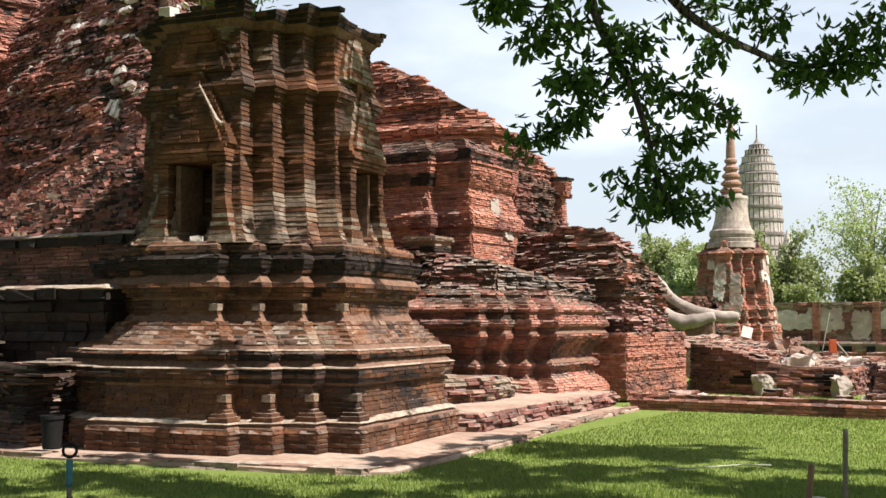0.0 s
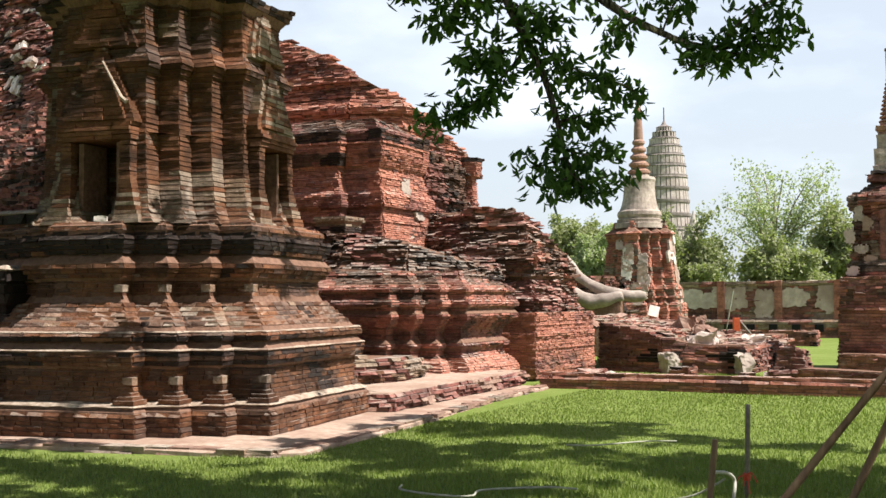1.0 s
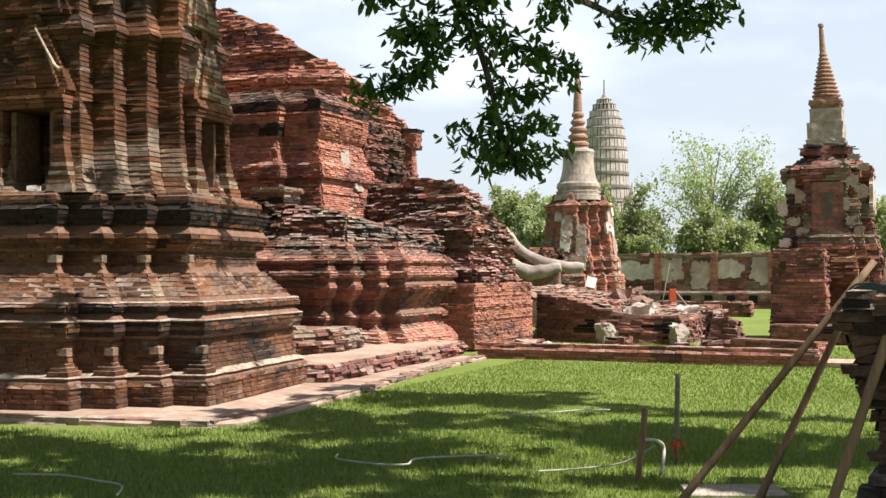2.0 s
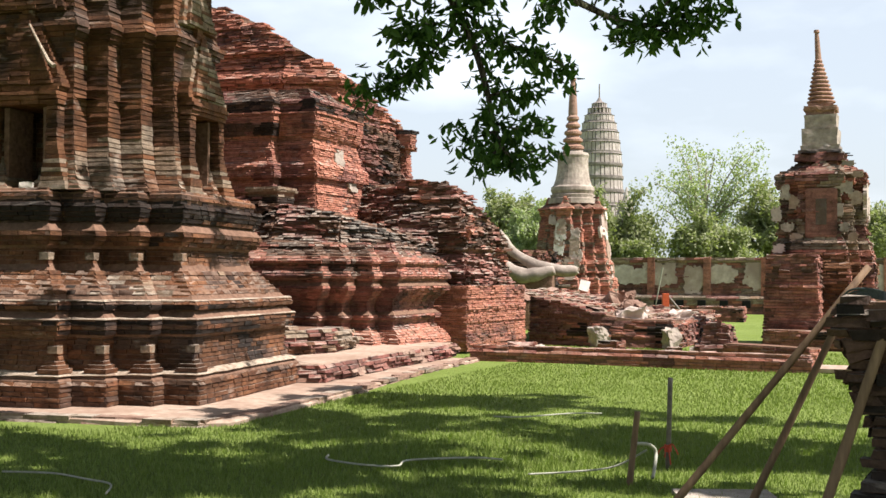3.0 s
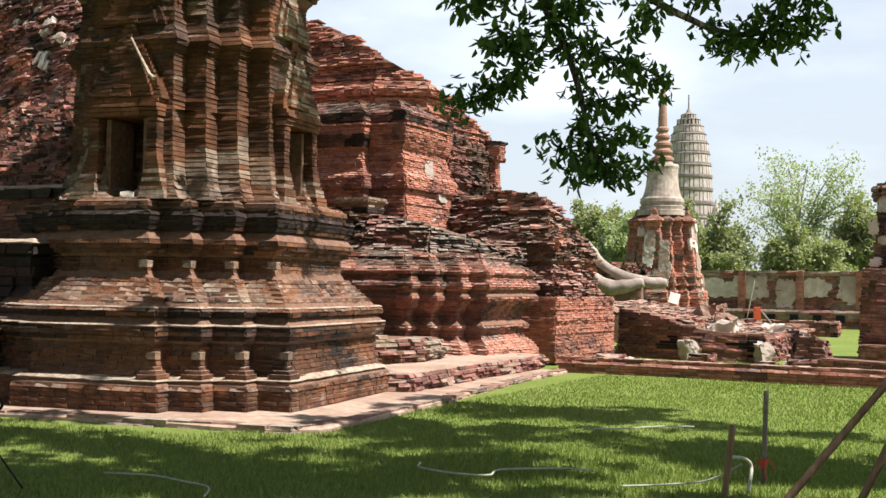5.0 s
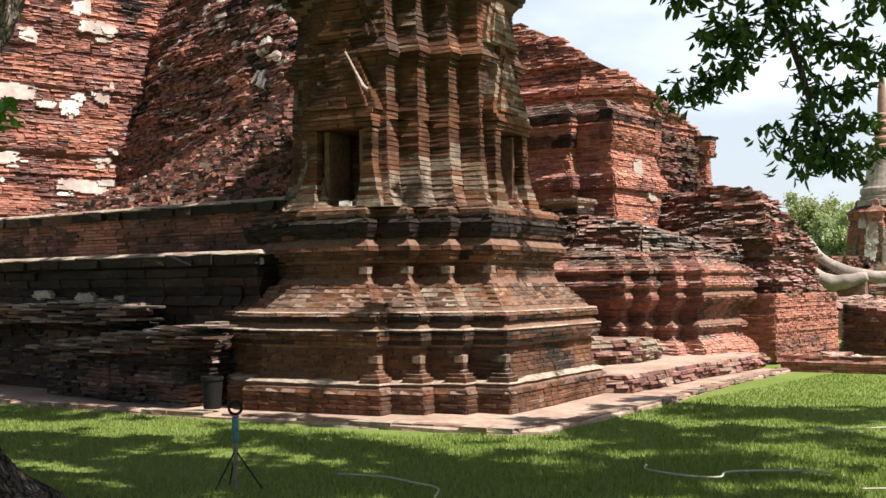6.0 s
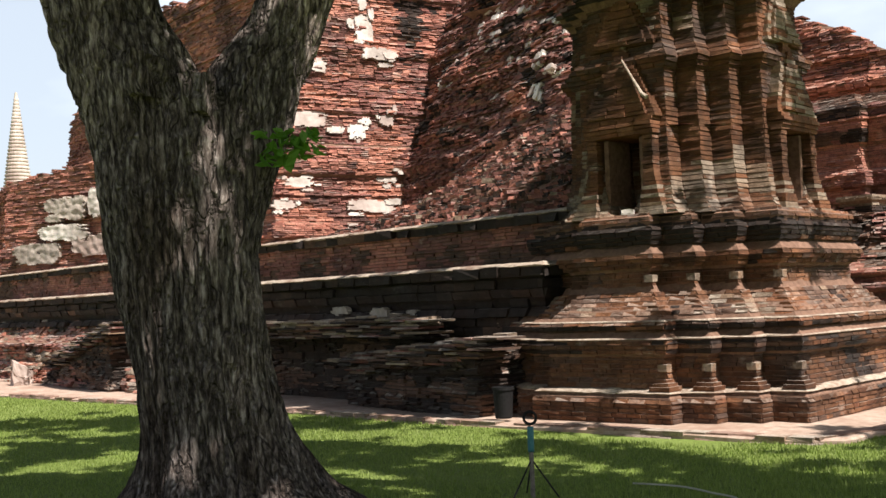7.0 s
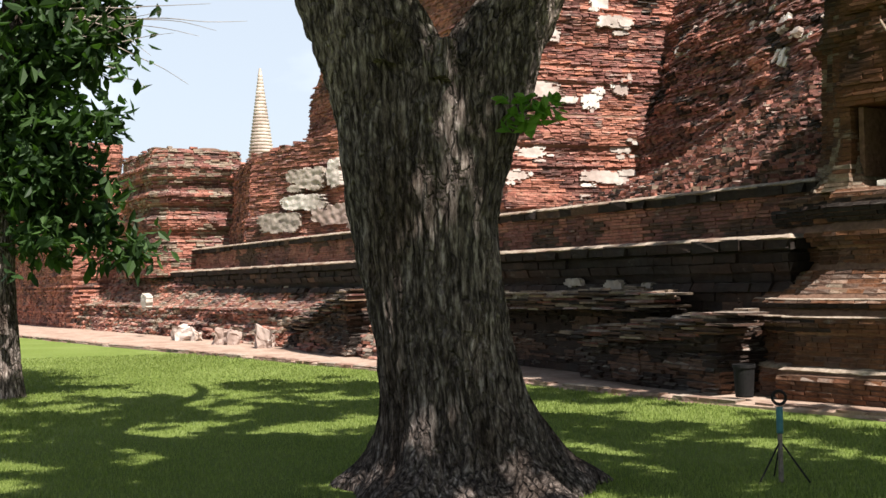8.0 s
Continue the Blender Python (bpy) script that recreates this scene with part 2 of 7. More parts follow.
def lawn_material():
    m, nt, b = mat("lawn_soil_and_grass", 0.95)
    fine = tex_noise(nt, 30.0, 6.0, 0.7)
    wide = tex_noise(nt, 0.5, 5.0, 0.6)
    col = ramp(nt, fine, [(0.3, (0.085, 0.122, 0.024)), (0.55, (0.155, 0.208, 0.045)), (0.75, (0.215, 0.268, 0.075))])
    col = blend(nt, col, (0.215, 0.265, 0.08), ramp(nt, wide, [(0.45, (0, 0, 0)), (0.7, (0.6, 0.6, 0.6))]))
    nt.links.new(col, b.inputs["Base Color"])
    bumped(nt, b, fine, 0.9, 0.03)
    b.inputs["Specular IOR Level"].default_value = 0.1
    return m


M_LAWN = lawn_material()


# ---- builders ----
def empty(name, at=(0, 0, 0), label="", category="", group="", kind=""):
    ob = new(name)
    ob.location = at
    return tagged(ob, label, category, group, kind)


def mesh_of(name, verts, faces, *materials, index=None, smooth=False):
    me = bpy.data.meshes.new(name)
    me.from_pydata([tuple(v) for v in verts], [], [tuple(f) for f in faces])
    for m in materials:
        me.materials.append(m)
    if index is not None:
        me.polygons.foreach_set("material_index", index)
    if smooth:
        me.polygons.foreach_set("use_smooth", [True] * len(me.polygons))
    me.update()
    return me


def child(name, me, parent, label="", kind=""):
    ob = new(name, me)
    if parent:
        ob.parent = parent
        loc = parent.location.copy()
        if parent.parent:
            loc += parent.parent.location
        ob.matrix_parent_inverse = Matrix.Translation(-loc)
    return tagged(ob, label, kind=kind)


def part(name, bm, material, parent, label="", smooth=False):
    me = bpy.data.meshes.new(name)
    bm.to_mesh(me)
    bm.free()
    me.materials.append(material)
    if smooth:
        me.polygons.foreach_set("use_smooth", [True] * len(me.polygons))
    return child(name, me, parent, label)


def tube(path, radii, sides=10, bumpy=0.0, cap=True):
    """Rings along a path; returns verts and faces."""
    vs, fs = [], []
    pts = [Vector(p) for p in path]
    ref = Vector((0.31, 0.93, 0.2)).normalized()
    for i, p in enumerate(pts):
        d = (pts[min(i + 1, len(pts) - 1)] - pts[max(i - 1, 0)]).normalized()
        a = d.cross(ref)
        a = a.normalized() if a.length > 1e-3 else Vector((1, 0, 0))
        b = d.cross(a).normalized()
        for k in range(sides):
            t = 2 * math.pi * k / sides
            q = p + (a * math.cos(t) + b * math.sin(t)) * radii[i]
            if bumpy:
                q += (q - p).normalized() * bumpy * noise.noise(q * 3.0)
            vs.append(q)
    n = len(pts)
    for i in range(n - 1):
        for k in range(sides):
            k2 = (k + 1) % sides
            fs.append((i * sides + k, i * sides + k2, (i + 1) * sides + k2, (i + 1) * sides + k))
    if cap:
        fs.append(tuple(range(sides))[::-1])
        fs.append(tuple((n - 1) * sides + k for k in range(sides)))
    return vs, fs


def smooth_path(pts, steps=6):
    pts = [Vector(p) for p in pts]
    out = []
    for i in range(len(pts) - 1):
        p0, p1, p2, p3 = pts[max(i - 1, 0)], pts[i], pts[i + 1], pts[min(i + 2, len(pts) - 1)]
        for s in range(steps):
            t = s / steps
            out.append(0.5 * ((2 * p1) + (p2 - p0) * t + (2 * p0 - 5 * p1 + 4 * p2 - p3) * t * t + (3 * p1 - p0 - 3 * p2 + p3) * t ** 3))
    out.append(pts[-1])
    return out


def lathe(profile, sides=24, centre=(0, 0), wob=0.0):
    vs, fs = [], []
    for i, (r, z) in enumerate(profile):
        for k in range(sides):
            t = 2 * math.pi * k / sides
            rr = r * (1 + wob * noise.noise(Vector((math.cos(t) * 2, math.sin(t) * 2, z * 1.5))))
            vs.append((centre[0] + rr * math.cos(t), centre[1] + rr * math.sin(t), z))
    for i in range(len(profile) - 1):
        for k in range(sides):
            k2 = (k + 1) % sides
            fs.append((i * sides + k, i * sides + k2, (i + 1) * sides + k2, (i + 1) * sides + k))
    fs.append(tuple(range(sides))[::-1])
    fs.append(tuple((len(profile) - 1) * sides + k for k in range(sides)))
    return vs, fs


CORNERS = np.array([(-.5, 0, 0), (.5, 0, 0), (.5, 0, 1), (-.5, 0, 1), (-.5, -1, 0), (.5, -1, 0), (.5, -1, 1), (-.5, -1, 1)])
QUADS = np.array([(0, 1, 2, 3), (3, 2, 6, 7), (1, 0, 4, 5), (1, 5, 6, 2), (0, 3, 7, 4)])


class Bricks:
    """Collects bricks: each lies with its outer face's lower middle at a place, along a way, facing out."""

    def __init__(self, seed):
        self.rows, self.mats, self.rng = [], [], np.random.default_rng(seed)

    def add(self, p, t, length, height, depth, slot=0, batter=0.0, under=0.0):
        """batter: how far the front's upper edge is worn back; under: how far its lower edge is."""
        self.rows.append((p[0], p[1], p[2], t[0], t[1], length, height, depth, batter, under))
        self.mats.append(slot)

    def build(self, name, parent, materials, jitter=0.004, single=None, limit=300, label=""):
        """Joins all bricks into one mesh; those for which single(row) is true become parts of their own."""
        rows, slots = np.array(self.rows), np.array(self.mats)
        if not len(rows):
            return
        alone = np.zeros(len(rows), bool)
        if single:
            pick = [i for i in range(len(rows)) if single(rows[i])][:limit]
            alone[pick] = True
        r, s = rows[~alone], slots[~alone]
        n = len(r)
        if n:
            t = r[:, 3:5]
            out = np.stack([t[:, 1], -t[:, 0]], 1)
            c = CORNERS[None] * np.stack([r[:, 5], r[:, 7], r[:, 6]], 1)[:, None]
            c[:, 2:4, 1] -= r[:, 8, None]
            c[:, 0:2, 1] -= r[:, 9, None]
            v = np.empty((n, 8, 3))
            v[:, :, 0] = r[:, 0, None] + c[:, :, 0] * t[:, 0, None] + c[:, :, 1] * out[:, 0, None]
            v[:, :, 1] = r[:, 1, None] + c[:, :, 0] * t[:, 1, None] + c[:, :, 1] * out[:, 1, None]
            v[:, :, 2] = r[:, 2, None] + c[:, :, 2]
            v += self.rng.normal(0, jitter, v.shape)
            f = (QUADS[None] + 8 * np.arange(n)[:, None, None]).reshape(-1, 4)
            me = bpy.data.meshes.new(name)
            me.vertices.add(n * 8)
            me.vertices.foreach_set("co", v.ravel())
            me.loops.add(f.size)
            me.loops.foreach_set("vertex_index", f.ravel().astype(np.int32))
            me.polygons.add(len(f))
            me.polygons.foreach_set("loop_start", np.arange(0, f.size, 4, dtype=np.int32))
            for m in materials:
                me.materials.append(m)
            me.polygons.foreach_set("material_index", np.repeat(s, 5).astype(np.int32))
            me.update(calc_edges=True)
            me.shade_flat()
            child(name, me, parent, label or "courses of worn old brick", "stuff")
        kinds = {}
        for i in np.nonzero(alone)[0]:
            px, py, pz, tx, ty, ln, h, d, worn, under = rows[i]
            key = (slots[i], int(i) % 4, round(worn / d, 1), round(under / d, 1))
            if key not in kinds:
                v = CORNERS * np.array([1, -1, 1])
                v[2:4, 1] += key[2]
                v[0:2, 1] += key[3]
                v = v + self.rng.normal(0, 0.03, CORNERS.shape) * np.array([0.5, 1, 1.5])
                kinds[key] = mesh_of("brick", v, QUADS[:, ::-1], materials[slots[i]])
            ob = child("brick", kinds[key], parent)
            ob.matrix_basis = Matrix.LocRotScale((px, py, pz), Euler((0, 0, math.atan2(ty, tx))), (ln, d, h))


def mitres(path, closed):
    """Outward offset directions of a path that runs anticlockwise round a building."""
    n = len(path)
    out = []
    for i in range(n):
        a, b, c = path[i - 1], path[i], path[(i + 1) % n]
        if not closed and i == 0:
            a = (2 * b[0] - c[0], 2 * b[1] - c[1])
        if not closed and i == n - 1:
            c = (2 * b[0] - a[0], 2 * b[1] - a[1])
        d1, d2 = Vector((b[0] - a[0], b[1] - a[1])).normalized(), Vector((c[0] - b[0], c[1] - b[1])).normalized()
        n1, n2 = Vector((d1.y, -d1.x)), Vector((d2.y, -d2.x))
        m = n1 + n2
        out.append(m / max(m.dot(n1), 0.3))
    return out


def table(stops):
    zs, os = [s[0] for s in stops], [s[1] for s in stops]
    return lambda z: float(np.interp(z, zs, os))


def brickwork(acc, path, z0, z1, prof, closed=True, top=None, h=0.065, length=0.27, depth=0.16, wear=0.008, slot=0, wild=0.0, gone=0.0, core=None, back=1.0, rag=0.0, keep=None):
    """Lays courses along a path. prof(s, z): how far a face stands out from the path; top(s): the ruined height; wild: how
    crooked the bricks lie; core: (name, parent, material) for the mass behind. slot may be a function of (s, z)."""
    rng = acc.rng
    mit = mitres(path, closed)
    n = len(path)
    segs = [(i, (i + 1) % n) for i in range(n if closed else n - 1)]
    starts, s0 = [], 0.0
    for i, j in segs:
        starts.append(s0)
        s0 += math.hypot(path[j][0] - path[i][0], path[j][1] - path[i][1])
    z = z0
    while z < z1 - 0.01:
        zm = z + h / 2
        ledge = max(-0.012, rng.normal(0, wear * 1.3))
        for (i, j), sb in zip(segs, starts):
            sl = math.hypot(path[j][0] - path[i][0], path[j][1] - path[i][1])
            om = prof(sb + sl / 2, zm)
            a = Vector(path[i]) + mit[i] * om
            b = Vector(path[j]) + mit[j] * om
            ln = (b - a).length
            if ln < 0.04:
                continue
            t = (b - a) / ln
            out = Vector((t.y, -t.x))
            x = -rng.uniform(0, length) if ln > length * 1.5 else 0.0
            while x < ln - 0.015:
                bl = length * rng.uniform(0.8, 1.15) if ln > 0.35 else ln
                lo, hi = max(x, 0), min(x + bl, ln)
                x += bl
                if hi - lo < 0.03:
                    continue
                s = sb + (lo + hi) / 2 / ln * sl
                if top and zm > top(s) + rag * rng.uniform(-1, 1):
                    continue
                if gone and rng.random() < gone:
                    continue
                worn = min(max(prof(s, zm) - prof(s, zm + h), 0.0), 0.5 * h) + abs(rng.normal(0, 0.004))
                under = min(max(prof(s, zm) - prof(s, zm - h), 0.0), 0.4 * h)
                o = prof(s, zm) - om + ledge + 0.5 * (worn + under) + rng.normal(0, wear * 0.7) + (rng.uniform(-wild, wild) if wild else 0)
                p = a + t * ((lo + hi) / 2) + out * o
                if keep and not keep(p.x, p.y, zm):
                    continue
                tt = t
                if wild:
                    g = rng.normal(0, min(0.5, wild * 3.0))
                    tt = Vector((t.x * math.cos(g) - t.y * math.sin(g), t.x * math.sin(g) + t.y * math.cos(g)))
                sl_i = slot(s, zm, Patchy(s, zm, rng)) if callable(slot) else slot
                acc.add((p.x, p.y, z + (rng.normal(0, wild * 0.12) if wild else 0)), tt, hi - lo - 0.009, h - min(0.013, 0.2 * h), depth, sl_i, worn, under)
        z += h
    if core:
        name, parent, material = core
        vs, fs, col = [], [], 0
        zs = list(np.arange(z0, z1 + 0.01, min(0.2, h * 2)))
        if zs[-1] < z1:
            zs.append(z1)
        cols = []
        for (i, j), sb in zip(segs, starts):
            sl = math.hypot(path[j][0] - path[i][0], path[j][1] - path[i][1])
            k = max(1, int(sl / 0.4))
            for q in range(k + (0 if closed or j != n - 1 else 1)):
                u = q / k
                cols.append((Vector(path[i]).lerp(Vector(path[j]), u), mit[i].lerp(mit[j], u), sb + sl * u))
        for p, m, s in cols:
            tp = top(s) if top else z1
            for z in zs:
                zz = min(z, tp)
                q = p + m * (prof(s, zz) - 0.014 - 1.6 * wear)
                vs.append((q.x, q.y, zz))
            q = p + m * (prof(s, min(tp, z1)) - back)
            vs.append((q.x, q.y, min(tp, z1)))
        w = len(zs) + 1
        m = len(cols)
        for c in range(m if closed else m - 1):
            c2 = (c + 1) % m
            for r in range(w - 1):
                fs.append((c * w + r, c2 * w + r, c2 * w + r + 1, c * w + r + 1))
        if closed:
            fs.append(tuple(c * w + w - 1 for c in range(m)))
        child(name, mesh_of(name, vs, fs, material), parent)


def worn_edge(parent, path, z, drop, inset, out=0.0, closed=False, material=None, label="worn sloping edge of the ledge, paled as if sunlit"):
    """A crumbled slope along a ledge: from its upper line at z, set back by inset, down by drop to its outer edge."""
    mit = mitres(path, closed)
    n = len(path)
    cols = []
    for i in range(n if closed else n - 1):
        j = (i + 1) % n
        ln = math.dist(path[i], path[j])
        k = max(1, int(ln / 0.16))
        for q in range(k + (0 if closed or j != n - 1 else 1)):
            u = q / k
            cols.append((Vector(path[i]).lerp(Vector(path[j]), u), mit[i].lerp(mit[j], u)))
    vs, fs = [], []
    for p, m in cols:
        a, b = wave(p.x, p.y, z, 2.3), wave(p.x, p.y, z + 4, 5.5)
        for o, dz in ((out - inset * 2.2, 0.0), (out - inset * (1 + 0.3 * a), 0.012 * b), (out - inset * 0.45 + 0.012 * b, -drop * (0.42 + 0.2 * a)), (out + 0.012 * a, -drop * (1 + 0.35 * b)), (out - 0.06, -drop * 1.5)):
            q = p + m * o
            vs.append((q.x, q.y, z + dz))
    m = len(cols)
    for c in range(m if closed else m - 1):
        c2 = (c + 1) % m
        fs += [(c * 5 + r + 1, c2 * 5 + r + 1, c2 * 5 + r, c * 5 + r) for r in range(4)]
    return child("worn_edge", mesh_of("worn_edge", vs, fs, material or M_EDGE), parent, label)


class Patchy:
    """Stands in for a random source, so that choices of brick come in patches and not brick by brick."""

    def __init__(self, s, z, rng):
        self.s, self.z, self.rng, self.k = s, z, rng, 0

    def random(self):
        self.k += 1
        n = noise.noise(Vector((self.s * 0.75 + 13.7 * self.k, self.z * 1.5, 3.1 * self.k))) + 0.5 * noise.noise(Vector((self.s * 2.2, self.z * 4.0, 7.7 * self.k)))
        return min(0.999, max(0.0, 0.5 + 1.05 * n + self.rng.uniform(-0.16, 0.16)))


def redented(half, panel, steps, side=None):
    """A square plan whose corners step in, anticlockwise from its front's left end. side: half the flat part of its flanks, if not as the front's."""
    side = panel if side is None else side
    pts = []
    for r in range(4):
        p0, p1 = (panel, side) if r % 2 == 0 else (side, panel)
        dx, dy = (half - p0) / steps, (half - p1) / steps
        a = r * math.pi / 2
        for k in range(steps + 1):
            corner = [(p0 + k * dx, -half + k * dy)] + ([(p0 + k * dx, -half + (k + 1) * dy)] if k < steps else [])
            pts += [(x * math.cos(a) - y * math.sin(a), x * math.sin(a) + y * math.cos(a)) for x, y in corner]
    return pts


def moved(pts, x, y):
    return [(px + x, py + y) for px, py in pts]


def wave(x, y, z=0.0, scale=1.0):
    return noise.noise(Vector((x * scale, y * scale, z * scale + 7.3)))


def block(size, at, turn=0.0, bevel=0.02, rough=0.0, cuts=0, lean=(0, 0)):
    """A worn block as a bmesh, standing on at."""
    bm = bmesh.new()
    bmesh.ops.create_cube(bm, size=1.0)
    if cuts:
        bmesh.ops.subdivide_edges(bm, edges=bm.edges[:], cuts=cuts, use_grid_fill=True)
    elif bevel:
        bmesh.ops.bevel(bm, geom=bm.edges[:], offset=bevel, segments=1, affect="EDGES", clamp_overlap=True)
    m = Matrix.Translation(at) @ Euler((radians(lean[0]), radians(lean[1]), radians(turn))).to_matrix().to_4x4()
    for v in bm.verts:
        c = Vector((v.co.x * size[0], v.co.y * size[1], (v.co.z + 0.5) * size[2]))
        if rough:
            q = (c + Vector(at)) * (0.9 / max(0.15, min(size)))
            c += noise.noise_vector(q) * rough + noise.noise_vector(q * 3.1) * rough * 0.35
        v.co = m @ c
    return bm


# ---- ground ----
def make_ground():
    xs = sorted(set([-4000, -1500, -600, -250, -120, -60] + list(np.arange(-42, 14, 1.0)) + [25, 60, 120, 250, 600, 1500, 4000]))
    ys = sorted(set([-4000, -1500, -600, -200, -80, -30] + list(np.arange(-12, 60, 1.0)) + [75, 100, 150, 250, 600, 1500, 4000]))
    vs = [(x, y, 0.02 * wave(x, y, 0, 0.35) - 0.012 if abs(x) < 60 and abs(y) < 80 else 0.0) for y in ys for x in xs]
    w = len(xs)
    fs = [(j * w + i, j * w + i + 1, (j + 1) * w + i + 1, (j + 1) * w + i) for j in range(len(ys) - 1) for i in range(w - 1)]
    ob = new("ground", mesh_of("ground", vs, fs, M_LAWN, smooth=True))
    tagged(ob, "green mown lawn over flat earth round the ruins", "ground", kind="structure")


make_ground()

PAVE_EDGE = [(-80, 2.6), (-56, 4.9), (-41, 6.6), (-33, 7.3), (-26, 8.3), (-20.5, 8.9), (-15.3, 9.55), (-12.0, 9.75), (-9.4, 10.1), (-7.0, 10.5), (-6.85, 11.6), (-7.2, 14.6), (-7.55, 17.6), (-7.8, 20.6)]


def make_pavement():
    base = empty("pavement", (0, 0, 0), "low worn brick pavement strip with a pale dusty top", "pavement", kind="structure")
    edge = smooth_path([(x, y, 0) for x, y in PAVE_EDGE], 5)
    vs, fs = [], []
    cols = []
    for p in edge:
        if p.y > 10.9 or p.x > -8.2:
            q = Vector((-14.0, p.y + 0.02, 0)) if p.y > 11 else Vector((-14.0, 13.0, 0))
        else:
            q = Vector((p.x, 13.0, 0))
        cols.append((p, q))
    for p, q in cols:
        k = 0.06 * wave(p.x, p.y, 0, 1.3)
        p = p + Vector((k, k, 0))
        z = 0.04 + 0.012 * wave(p.x, p.y, 3, 1.0)
        vs += [(p.x, p.y, -0.05), (p.x, p.y, z - 0.02), (p.x * 0.995 + q.x * 0.005, p.y * 0.98 + q.y * 0.02, z), (q.x, q.y, z + 0.02)]
    for c in range(len(cols) - 1):
        for r in range(3):
            fs.append((c * 4 + r, (c + 1) * 4 + r, (c + 1) * 4 + r + 1, c * 4 + r + 1))
    child("surface", mesh_of("surface", vs, fs, M_PAVE), base, "dusty pale surface")
    # rows of edging bricks, uneven, with some missing
    acc = Bricks(11)
    brickwork(acc, PAVE_EDGE, -0.05, 0.065, lambda s, z: 0.04 - 0.05 * (z > 0.02) + 0.05 * wave(s, z, 0, 1.1), closed=False, h=0.06, length=0.3, depth=0.2, wear=0.02, gone=0.12, slot=lambda s, z, r: 0 if r.random() < 0.6 else 1)
    right = [(-8.9, 14.5), (-7.95, 14.9), (-8.05, 16.2), (-8.15, 18.0), (-8.3, 21.0)]
    brickwork(acc, right, 0.06, 0.3, lambda s, z: -0.3 * (z - 0.1) + 0.08 * wave(s, z * 3, 0, 1.2), closed=False, h=0.06, length=0.3, depth=0.4, wear=0.03, gone=0.06, slot=lambda s, z, r: 0 if r.random() < 0.4 else 2,
              core=("bed", base, M_PAVE), back=2.0)
    acc.build("edging", base, [M_RUBBLE, M_GREY, M_DARKRED], 0.006, single=lambda r: -15 < r[0] < -6.5 and r[1] < 14.5 and r[2] < 0.1, limit=200, label="uneven pale edging bricks")


make_pavement()


# ---- the small shrine ----
SX, SY, STURN = -10.41, 12.93, radians(8)


def at_shrine(x, y):
    c, q = math.cos(STURN), math.sin(STURN)
    return (SX + x * c - y * q, SY + x * q + y * c)


